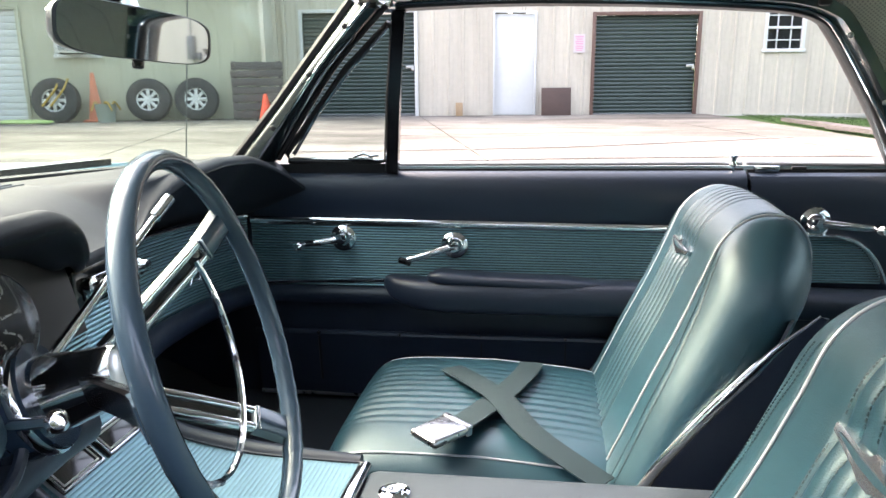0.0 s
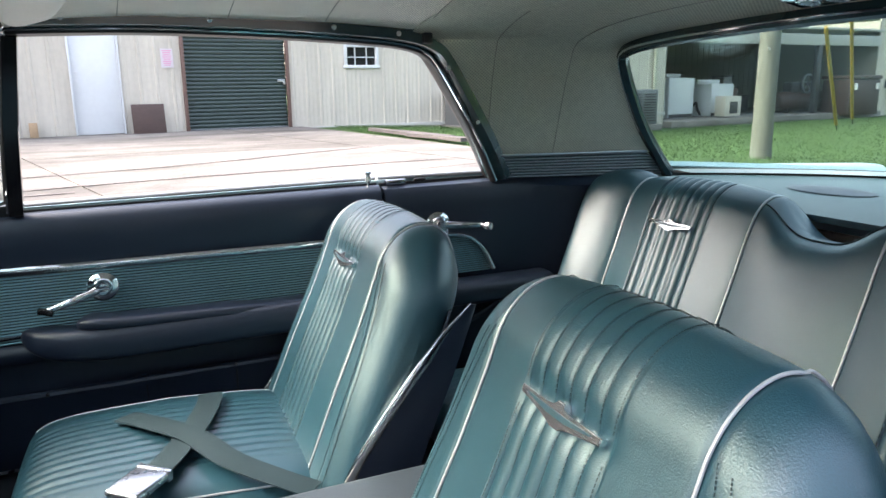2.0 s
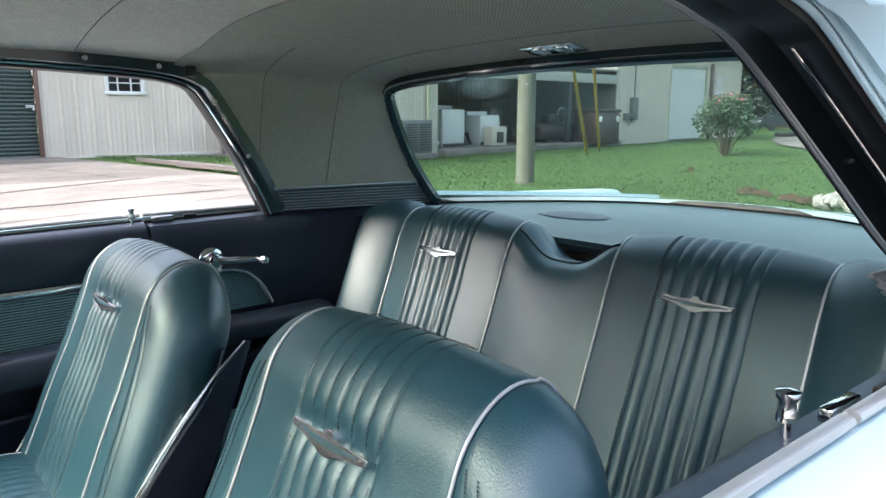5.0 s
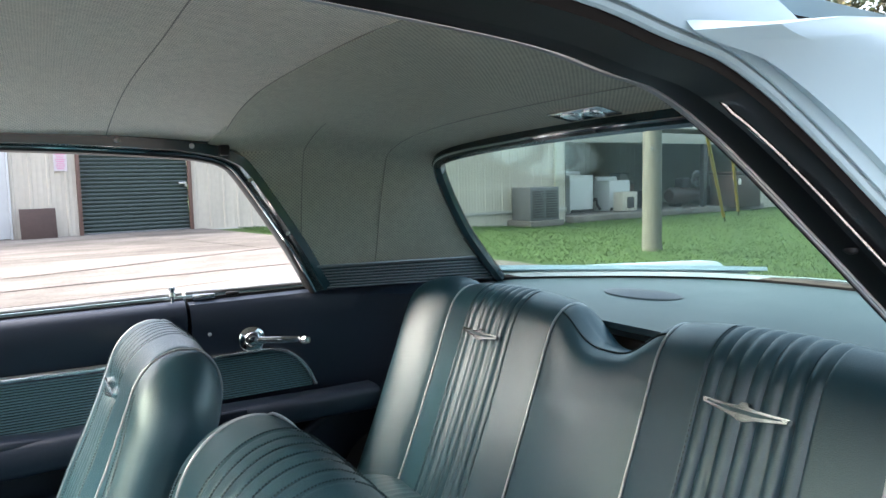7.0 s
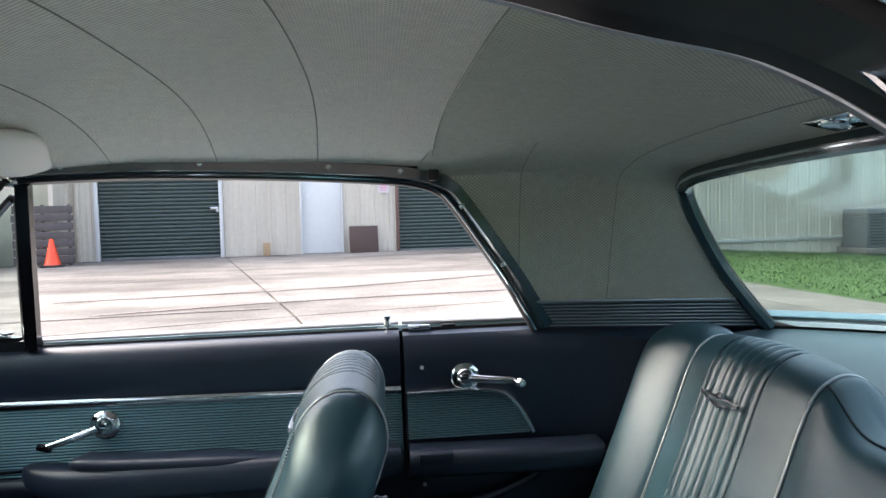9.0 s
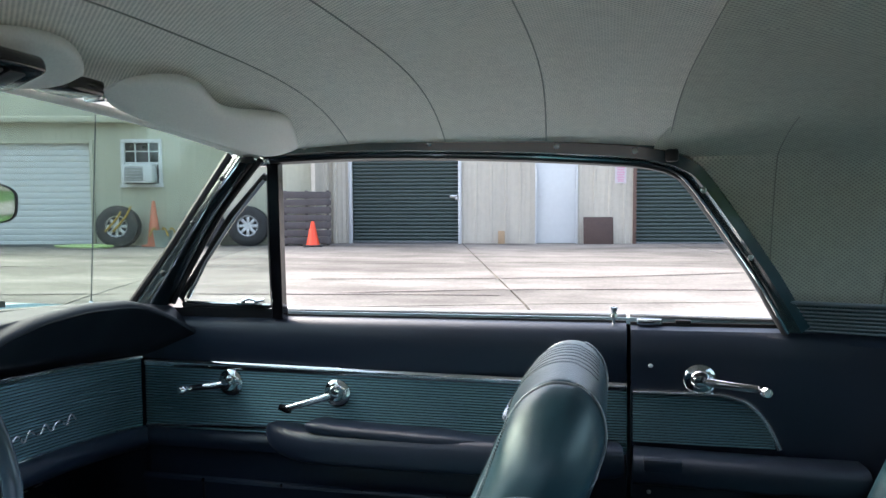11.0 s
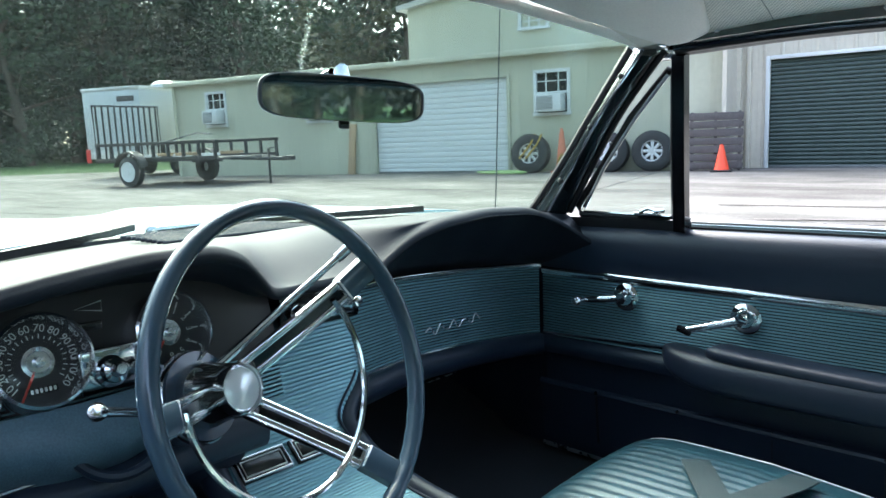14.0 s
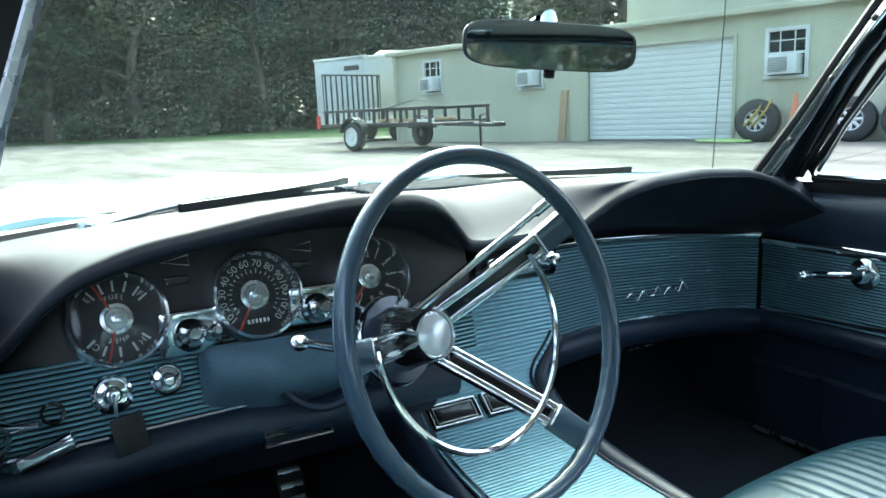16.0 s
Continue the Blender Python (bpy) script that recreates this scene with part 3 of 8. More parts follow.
# header over the windscreen
bm = sweep(bmesh.new(), [(0.325 - 0.03 * (1 - (y / 0.62) ** 2), y, 1.212 + 0.046 * (1 - (y / 0.63) ** 2)) for y in [-0.63 + 1.26 * k / 20 for k in range(21)]], ring(0.016, 10, 0.010))
car_part("windscreen_header", bm, M_VISOR)


# glass
def glass_sheet(rows, name, mat, th=0.005):
    bm = bmesh.new()
    skin(bm, rows, th)
    ob = car_part(name, bm, mat)
    ob.visible_shadow = False
    return ob


rows = []
for i in range(13):
    s = i / 12
    r = []
    for j in range(31):
        u = -1 + 2 * j / 30
        yb, yt = 0.735 * u, 0.628 * u
        xb, xt = BASE_X(yb) + 0.01, 0.30 - 0.035 * (1 - u * u)
        x = xb + (xt - xb) * s - 0.03 * math.sin(math.pi * s) * (1 - u * u)
        r.append((x, yb + (yt - yb) * s, 0.882 + (1.214 + 0.046 * (1 - u * u) - 0.882) * s + 0.02 * math.sin(math.pi * s)))
    rows.append(r)
glass_sheet(rows, "windscreen", M_WINDSHIELD)
car_part("windscreen_seal", tube([(p[0], p[1], p[2] + 0.002) for p in rows[0]], 0.011, 8), M_RUBBER)
bm = tube([(p[0] - 0.012, p[1], p[2] - 0.002) for p in rows[0]], 0.008, 8)
car_part("windscreen_moulding", bm, M_CHROME)

# back glass: from the roof edge to the deck
top = spline([(p[0], -p[1], p[2]) for p in BACKEDGE[::-1]][:-1] + BACKEDGE, 4)

rows = []
for i in range(11):
    s = i / 10
    r = []
    for j, p in enumerate(top):
        yb = 0.70 * (p.y / 0.688)
        xb = 2.32 - 0.42 * (abs(p.y) / 0.688) ** 2.6
        bot = Vector((xb, yb, 0.838))
        q = p.lerp(bot, s)
        r.append((q.x, q.y, q.z + 0.03 * math.sin(math.pi * s) * (1 - (abs(p.y) / 0.69) ** 4)))
    rows.append(r)
glass_sheet(rows, "rear_window", M_REARGLASS)
for name, off, rad, mat in (("rear_window_frame", 0.0, 0.017, M_TEALPAINT), ("rear_window_bead", -0.016, 0.004, M_CHROME), ("rear_window_seal", 0.012, 0.011, M_RUBBER)):
    bm = tube([(p.x + off * 0.8, p.y * (1 + off * 0.3), p.z + off * 0.2) for p in top], rad, 8, up=(1, 0, 0))
    car_part(name, bm, mat)
car_part("deck_seal", tube([p for p in rows[-1]], 0.010, 8), M_RUBBER)

# ---- headliner ----
bm = bmesh.new()
rows = roof_rows(0.575, 0.0, 0.0, 0.33, 1.156)
skin(bm, rows, 0.004)
solo("ceiling", bm, M_HEAD, "grey perforated vinyl headliner with cross seams", "headliner", "structure")
bm = bmesh.new()
for x in (0.585, 0.775, 0.960, 1.155):
    pts = []
    for j in range(33):
        u = -0.99 + 1.98 * j / 32
        zc = lin(ROOF_MID, x)
        ze = lin([(0.33, 1.208), (0.6, 1.218), (1.0, 1.208), (1.2, 1.196), (1.45, 1.18), (1.67, 1.150)], x)
        pts.append((x + (0.026 * (1 - u * u) - 0.018 if x < 1.1 else 0.0), u * 0.575, ze + (zc - ze) * (1 - abs(u) ** 3.2) - 0.0005))
    tube(pts, 0.0010, 6, bm=bm)
solo("ceiling_seam", bm, M_SEAM, "sewn cross seams of the headliner", "headliner", "structure")

# rear headliner that turns down into the two sail panels
def sail(sgn):
    # curve a follows the side rail, curve b the back glass; both from the roof's middle outwards and down
    A = [Vector((1.155, 0.0, 1.2620)), Vector((1.155, 0.3, 1.256)), Vector((1.155, 0.47, 1.231))] + [Vector((p[0] + 0.004, p[1] - 0.022 * (sgn > 0), p[2] + 0.018)) for p in (RAIL if sgn > 0 else RAIL_NEAR)[4:9]] + [Vector((1.372, 0.674, 0.912)) if sgn > 0 else Vector((1.46, 0.690, 0.912))]
    B = [Vector((p[0] - 0.012, p[1] * 0.985, p[2] + 0.012)) for p in BACKEDGE[:8]] + [Vector((1.815, 0.662, 0.902))]

    def resample(pts, n):
        pts = spline(pts, 8)
        d = [0]
        for p, q in zip(pts, pts[1:]):
            d.append(d[-1] + (q - p).length)
        out = []
        for k in range(n):
            t = d[-1] * k / (n - 1)
            i = min(len(d) - 2, max(0, int(np.searchsorted(d, t)) - 1))
            f = (t - d[i]) / max(1e-9, d[i + 1] - d[i])
            out.append(pts[i].lerp(pts[i + 1], min(1, max(0, f))))
        return out
    n = 44
    a, b = resample(A, n), resample(B, n)
    rows = []
    for i in range(25):
        s = i / 24
        r = []
        for k in range(n):
            p = a[k].lerp(b[k], s)
            v = k / (n - 1)
            bulge = math.sin(math.pi * s)
            side = max(0, min(1, (v - 0.55) / 0.2))
            p = p + Vector((0, 0.020 * bulge * side, 0.012 * bulge * (1 - side)))
            r.append((p.x, p.y * sgn, p.z))
        rows.append(r)
    bm = bmesh.new()
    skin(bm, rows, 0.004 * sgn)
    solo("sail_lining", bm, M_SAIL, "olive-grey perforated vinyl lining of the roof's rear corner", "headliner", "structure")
    bm = bmesh.new()
    for at_x, first in ((1.335, 20), (1.530, 0)):
        line = []
        for k in range(first, n):
            col = [rows[i][k] for i in range(25)]
            if col[0][0] < at_x < col[-1][0]:
                line.append([float(np.interp(at_x, [c[0] for c in col], [c[m] for c in col])) for m in range(3)])
        tube([(p[0], p[1] - 0.0006 * sgn, p[2] - 0.0004) for p in line], 0.0009, 6, bm=bm)
    solo("sail_lining_seam", bm, M_SEAM, "sewn seams of the roof corner lining", "headliner", "structure")
    # ribbed strip at the foot of the sail lining
    bm = bmesh.new()
    k = 8
    lo = [Vector((1.395 + (1.875 - 1.395) * t, 0.690, 0.860 - 0.022 * t)) for t in (0, 1)]
    hi = [Vector((1.360 + (1.800 - 1.360) * t, 0.668, 0.918 - 0.014 * t)) for t in (0, 1)]
    rws = []
    for i in range(k * 4 + 1):
        s = i / (k * 4)
        bump = -0.0045 * abs(math.sin(s * math.pi * k)) ** 0.8
        p, q = lo[0].lerp(hi[0], s), lo[1].lerp(hi[1], s)
        rws.append([(p.lerp(q, t).x, (p.lerp(q, t).y + bump) * sgn, p.lerp(q, t).z) for t in [j / 10 for j in range(11)]])
    skin(bm, rws, 0.005 * sgn)
    st = thing("sail_trim", "grey ribbed trim strip at the foot of the roof corner", "trim", Matrix.Translation((1.6, 0.69 * sgn, 0.86)), "", "structure")
    bmesh.ops.transform(bm, matrix=Matrix.Translation((-1.6, -0.69 * sgn, -0.86)), verts=bm.verts)
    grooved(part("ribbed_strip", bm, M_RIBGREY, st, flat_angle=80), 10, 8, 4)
    bm = tube([(hi[0].lerp(hi[1], t).x - 1.6, (hi[0].y - 0.004 - 0.69) * sgn, hi[0].lerp(hi[1], t).z - 0.86) for t in [j / 8 for j in range(9)]], 0.003, 8)
    part("bright_bead", bm, M_RIBGREY, st)


both(sail)

# carpeted floor, tunnel and bulkheads
bm = bmesh.new()
rows = []
for i in range(15):
    x = -0.45 + 2.3 * i / 14
    rows.append([(x, y, 0.315 + 0.13 * math.exp(-(y / 0.13) ** 4) + 0.16 * max(0, -x - 0.10) / 0.35) for y in [-0.74 + 1.48 * j / 36 for j in range(37)]])
skin(bm, rows, 0.01)
solo("floor", bm, M_CARPET, "dark carpeted car floor with a central tunnel", "floor", "structure")
bm = bmesh.new()
rows = [[(-0.42 + 0.03 * math.sin(k), y, 0.30 + 0.58 * k / 8) for y in [-0.74 + 1.48 * j / 20 for j in range(21)]] for k in range(9)]
skin(bm, rows, 0.01)
solo("wall_bulkhead", bm, M_CARPET, "dark carpeted bulkhead under the dashboard", "bulkhead", "structure")
bm = bmesh.new()
for sgn in (1, -1):
    rows = [[(-0.44 + 0.45 * j / 10, (0.735 - 0.012 * math.sin(j * 0.31 * math.pi)) * sgn, 0.30 + 0.56 * k / 8) for j in range(11)] for k in range(9)]
    skin(bm, rows, 0.01 * sgn)
solo("wall_kick", bm, M_PAD, "dark vinyl kick panels beside the footwell", "kick panel", "structure")

# ================= seats =================
def pleat(y, half, pitch, depth):
    """Depth of the sewn channels at y."""
    if abs(y) >= half:
        return 0.0
    f = ((y + half) / pitch) % 1.0
    return -depth * (1 - math.sqrt(max(0.0, 1 - (2 * f - 1) ** 2)) ** 0.8)


SPINE = [(0.805, 0.400), (0.842, 0.480), (0.884, 0.575), (0.926, 0.665), (0.959, 0.745), (0.982, 0.806), (0.997, 0.848), (1.002, 0.862)]


def back_frame(s):
    pts = spline([(x, 0, z) for x, z in SPINE], 8)
    k = s * (len(pts) - 1)
    i = min(len(pts) - 2, int(k))
    p = pts[i].lerp(pts[i + 1], k - i)
    f = min(1.0, max(0.0, (s - 0.55) / 0.45))
    t = Vector((0.40, 0, 0.917)).lerp(Vector((0.05, 0, 0.998)), f * f * (3 - 2 * f)).normalized()
    return p, t, Vector((t.z, 0, -t.x))


SPINE_RUN = [0.0]
for spine_p, spine_q in zip(SPINE, SPINE[1:]):
    SPINE_RUN.append(SPINE_RUN[-1] + math.hypot(spine_q[0] - spine_p[0], spine_q[1] - spine_p[1]))
BACK_LEN = SPINE_RUN[-1]


def spine_at(run):
    """The frame at a distance along the spine."""
    return back_frame(float(np.interp(run, SPINE_RUN, [k / (len(SPINE) - 1) for k in range(len(SPINE))])))


BACK_W, PIPE_Y, PLEAT_HALF, PLEAT = 0.256, 0.160, 0.0705, 0.0235


def spread(s):
    """The back widens towards the cushion."""
    return lin([(0, 1.09), (0.35, 1.05), (0.74, 1.0), (1, 1.0)], s)


def back_half(s):
    return BACK_W * spread(s), 0.066


def back_point(y, q, off=0.0):
    """A point on the seat back. y: across, at the shoulders; q: 0 to 1 up the front, 1 to 2 over the top, 2 to 3 down the back."""
    a = min(1.0, max(0.0, (abs(y) - 0.140) / (BACK_W - 0.140)))
    r = 0.066 * max(0.0, 1 - a ** 3.0) ** (1 / 2.4)
    top = BACK_LEN - 0.006 * (y / 0.15) ** 2 - 0.120 * (1 - math.sqrt(max(0.0, 1 - a ** 2.3)))
    cap = 0.085 * (0.35 + 0.65 * r / 0.066)
    side = 1 if q < 1.5 else 0
    if side:
        f = min(q, 1.0)
        up = math.sin(max(0.0, q - 1) * math.pi)
        h = pleat(y, PLEAT_HALF, PLEAT, 0.0062) * lin([(0, 0.4), (0.1, 1.0), (0.70, 1.0), (0.80, 0.75), (1.0, 0.40), (1.5, 0.22)], q)
        h += 0.007 * math.cos(min(1, abs(y) / PIPE_Y) * math.pi / 2) * (1 - 0.7 * up)
        h -= 0.0030 * math.exp(-((abs(y) - PIPE_Y) / 0.005) ** 2)
        if q < 1.1:
            h += 0.0016 * math.exp(-((abs(y) - fell_y(q)) / 0.005) ** 2) * lin([(0, 1), (0.85, 1), (1.05, 0)], q)
        # pulled in at the emblem
        h -= 0.0055 * math.exp(-((q - EMBLEM_Q) / 0.045) ** 2 - (y / 0.074) ** 6)
        off += h
    if q <= 1:
        sm, ang = q * (top - cap), 0.0
    elif q < 2:
        ang = (q - 1) * math.pi
        sm = top - cap
    else:
        sm, ang = (3 - q) * (top - cap), math.pi
    p, t, dvec = spine_at(max(0.0, sm))
    c, sn = math.cos(ang), math.sin(ang)
    p = p - dvec * (r + off) * c + t * (cap + off) * sn
    return Vector((p.x, y * spread(sm / BACK_LEN), p.z))


EMBLEM_Q = float(np.interp(0.580 * (len(SPINE) - 1), range(len(SPINE)), SPINE_RUN)) / (BACK_LEN - 0.085)


def fell_y(q):
    return lin([(0, 0.212), (0.6, 0.206), (0.85, 0.196), (1.1, 0.172)], q)


def bucket_seat():
    seat = thing("bucket_chair", "teal vinyl bucket seat with sewn channels and silver piping", "seat", Matrix.Translation((0.65, 0, 0.33)), "front seats")
    off = Matrix.Translation((-0.65, 0, -0.33))

    def put(name, bm, mat, parent=None, label="", flat=40):
        bmesh.ops.transform(bm, matrix=off, verts=bm.verts)
        return part(name, bm, mat, parent or seat, label, True, flat)
    # backrest: one profile after another across the seat
    qs = [k / 44 for k in range(44)] + [1 + k / 26 for k in range(26)] + [2 + k / 12 for k in range(13)]
    rows = []
    M = 190
    for j in range(M + 1):
        t = -1 + 2 * j / M
        y = BACK_W * (0.55 * t + 0.45 * math.sin(math.pi / 2 * t))
        rows.append([back_point(y, q) for q in qs])
    bm = bmesh.new()
    surf(bm, rows)
    bmesh.ops.remove_doubles(bm, verts=bm.verts, dist=1e-5)
    back = put("backrest", bm, M_SEAT, None, "", 75)
    for sg in (1, -1):
        pts = [back_point(PIPE_Y * sg, 0.03 + 2.3 * k / 110, 0.0022) for k in range(111)]
        put("piping", tube(pts, 0.0017, 8, up=(0, 1, 0)), M_PIPING, back, "silver piping cord")
        # twin stitching beside the fell seam
        bm = bmesh.new()
        for dy in (-0.007, 0.007):
            for k in range(100):
                q = 0.05 + 1.0 * k / 100
                tube([back_point((fell_y(q) + dy) * sg, q, 0.0008), back_point((fell_y(q + 0.006) + dy) * sg, q + 0.006, 0.0008)], 0.0008, 4, bm=bm, up=(0, 1, 0))
        put("stitching", bm, M_WEB, back)["kind"] = "stuff"
    bm = bmesh.new()
    for g in range(7):
        y = -PLEAT_HALF + PLEAT * g
        for k in range(130):
            q = 0.06 + 1.6 * k / 130
            if abs(q - EMBLEM_Q) > 0.03:
                tube([back_point(y, q, 0.0016), back_point(y, q + 0.0075, 0.0016)], 0.0008, 4, bm=bm, up=(0, 1, 0))
    put("stitching", bm, M_WEB, back)["kind"] = "stuff"
    # winged emblem
    pe, te, de = back_frame(0.580)
    c = back_point(0.0, EMBLEM_Q) - de * 0.0085
    em = Matrix((( 0, te.x, -de.x, c.x), (1, te.y, -de.y, c.y), (0, te.z, -de.z, c.z), (0, 0, 0, 1)))
    emb = put("emblem", wing(0.066), M_BEZEL, back, "chrome winged emblem bar")
    emb.matrix_basis = off @ em @ off.inverted()
    emi = put("emblem_inlay", wing_inlay(0.052), M_SEAT, back)
    emi.matrix_basis = off @ em @ off.inverted()
    # hard shell behind, with its bright edge
    rows = []
    for i in range(25):
        s = 0.02 + 0.56 * i / 24
        w, d = back_half(s)
        p, t, dvec = back_frame(s)
        r = []
        for j in range(17):
            u = -1 + 2 * j / 16
            r.append(p + Vector((0, u * w * 1.0, 0)) + dvec * (0.035 + 0.045 * (1 - abs(u) ** 3)))
        rows.append(r)
    bm = bmesh.new()
    skin(bm, rows, 0.004)
    shell = put("back_shell", bm, M_PAD, None, "dark vinyl seat back shell")
    for sg in (1, -1):
        pts, rows = [], []
        for i in range(25):
            s = 0.02 + 0.60 * i / 24
            w, d = back_half(s)
            p, t, dvec = back_frame(s)
            fore = lin([(0.0, -0.050), (0.20, -0.030), (0.38, 0.004), (0.50, 0.030), (0.58, 0.052), (0.62, 0.062)], s)
            pts.append(p + Vector((0, sg * (w + 0.003), 0)) + dvec * fore)
            rows.append([p + Vector((0, sg * (w + 0.001 - 0.010 * (k / 4) ** 3), 0)) + dvec * (fore + (0.074 - fore) * k / 4) for k in range(5)])
        bm = bmesh.new()
        skin(bm, rows, 0.004 * sg)
        put("shell_side", bm, M_PAD, shell)
        put("bright_edge", sweep(bmesh.new(), pts, ring(0.0085, 10, 0.0035), scale=[1 if k < 18 else 1 - (k - 17) / 9 for k in range(25)], up=(0, 1, 0)), M_CHROME, shell, "bright curved edge strip")
    # cushion
    def cz(x, y):
        ux = (x - 0.575) / 0.255
        uy = y / 0.240
        e = max(0.0, 1 - abs(ux) ** 6) ** (1 / 3) * max(0.0, 1 - abs(uy) ** 6) ** (1 / 3)
        z = 0.415 + 0.075 * e + 0.018 * (1 - uy * uy) * e - 0.02 * max(0, ux) + 0.006
        z += pleat(y, 0.132, 0.0240, 0.0050) * e * (1 if abs(ux) < 0.93 else 0)
        return z
    bm = bmesh.new()
    rows = []
    for i in range(41):
        ux = -1 + 2 * i / 40
        ux = 0.5 * ux + 0.5 * math.sin(ux * math.pi / 2)
        r = []
        for j in range(101):
            uy = -1 + 2 * j / 100
            x, y = 0.575 + 0.255 * ux * (1 - 0.02 * abs(uy) ** 4), 0.240 * uy * (1 - 0.03 * abs(ux) ** 4)
            r.append((x, y, cz(x, y)))
        rows.append(r)
    surf(bm, rows)
    # sides
    vs = [v for v in bm.verts]
    rim = [e for e in bm.edges if e.is_boundary]
    got = bmesh.ops.extrude_edge_only(bm, edges=rim)
    nv = [g for g in got["geom"] if isinstance(g, bmesh.types.BMVert)]
    for v in nv:
        v.co.z = 0.345
        v.co.x = 0.575 + (v.co.x - 0.575) * 0.97
        v.co.y *= 0.97
    cush = put("cushion", bm, M_SEAT, None, "", 70)
    for sg in (1, -1):
        pts = [(x, 0.205 * sg, cz(x, 0.205 * sg) + 0.001) for x in [0.335 + 0.47 * k / 24 for k in range(25)]]
        put("piping", tube(pts, 0.0018, 8), M_PIPING, cush)
    put("seat_frame", boxm((0.58, 0, 0.345), (0.44, 0.40, 0.03), 0.006), M_RUBBER)
    for sg in (1, -1):
        put("seat_runner", boxm((0.58, 0.17 * sg, 0.325), (0.46, 0.03, 0.02), 0.003), M_STEEL)
    return seat


def wing(h):
    """A flat winged bar, about z as its outward axis; x across, y up."""
    bm = bmesh.new()
    outl = [(-h, 0.0062), (-h * 0.98, -0.0010), (-h * 0.3, -0.0078), (-0.011, -0.0088), (-0.007, -0.0125), (0.007, -0.0125), (0.011, -0.0088), (h * 0.3, -0.0078), (h * 0.98, -0.0010), (h, 0.0062), (h * 0.3, 0.0060), (0.008, 0.0062), (0.005, 0.0125), (-0.005, 0.0125), (-0.008, 0.0062), (-h * 0.3, 0.0060)]
    extrude_poly(bm, [(x, y, -0.004) for x, y in outl], (0, 0, 0.009))
    bmesh.ops.bevel(bm, geom=[e for e in bm.edges if abs(e.verts[0].co.z - 0.005) < 1e-6 and abs(e.verts[1].co.z - 0.005) < 1e-6], offset=0.0012, segments=2, affect="EDGES")
    return bm


def wing_inlay(h):
    bm = bmesh.new()
    extrude_poly(bm, [(x, y, 0.0052) for x, y in [(-h, 0.0032), (-h, 0.0018), (-h * 0.3, -0.0030), (h * 0.3, -0.0030), (h, 0.0018), (h, 0.0032), (h * 0.3, 0.0022), (-h * 0.3, 0.0022)]], (0, 0, 0.0012))
    return bm


seat_a = bucket_seat()
seat_a.matrix_basis = Matrix.Translation((0.658, 0.362, 0.331))
copy_thing(seat_a, Matrix.Translation((0.658, -0.384, 0.338)))

# ---- rear seat ----
REAR = [(1.47, 0.40), (1.515, 0.50), (1.565, 0.62), (1.605, 0.72), (1.632, 0.79), (1.655, 0.832), (1.688, 0.854), (1.722, 0.850), (1.742, 0.828), (1.745, 0.79)]
rear_prof = spline([(x, 0, z) for x, z in REAR], 7)


def rear_point(y, s):
    k = s * (len(rear_prof) - 1)
    i = min(len(rear_prof) - 2, int(k))
    p = rear_prof[i].lerp(rear_prof[i + 1], k - i)
    q = rear_prof[i + 1] - rear_prof[i]
    nrm = Vector((-q.z, 0, q.x)).normalized()
    a = abs(y)
    h = 0.0
    # sewn channels
    h += pleat(a - 0.325, 0.0875, 0.025, 0.0095)
    # swelling of each section and valleys at the seams
    if a < 0.135:
        h += 0.012 * math.cos(a / 0.135 * math.pi / 2)
    elif a < 0.505:
        h += 0.016 * math.sin((a - 0.135) / 0.37 * math.pi) ** 0.6
    else:
        h += 0.019 * math.sin(min(1, (a - 0.505) / 0.115) * math.pi) ** 0.6
    z_drop = 0.0
    if a < 0.135:
        z_drop = 0.078 * (0.5 + 0.5 * math.cos((a / 0.135) ** 1.5 * math.pi)) * min(1.0, max(0, (s - 0.30) / 0.40))
    wrap = max(0, a - 0.47)
    p = p + nrm * h - Vector((wrap * wrap * 2.6, 0, z_drop))
    return Vector((p.x, y, p.z))


rear = thing("rear_bench", "teal vinyl rear bench shaped as two seats, silver piping", "seat", Matrix.Translation((1.45, 0, 0.33)))
roff = Matrix.Translation((-1.45, 0, -0.33))


def rear_put(name, bm, mat, parent=None, label="", flat=70):
    bmesh.ops.transform(bm, matrix=roff, verts=bm.verts)
    return part(name, bm, mat, parent or rear, label, True, flat)


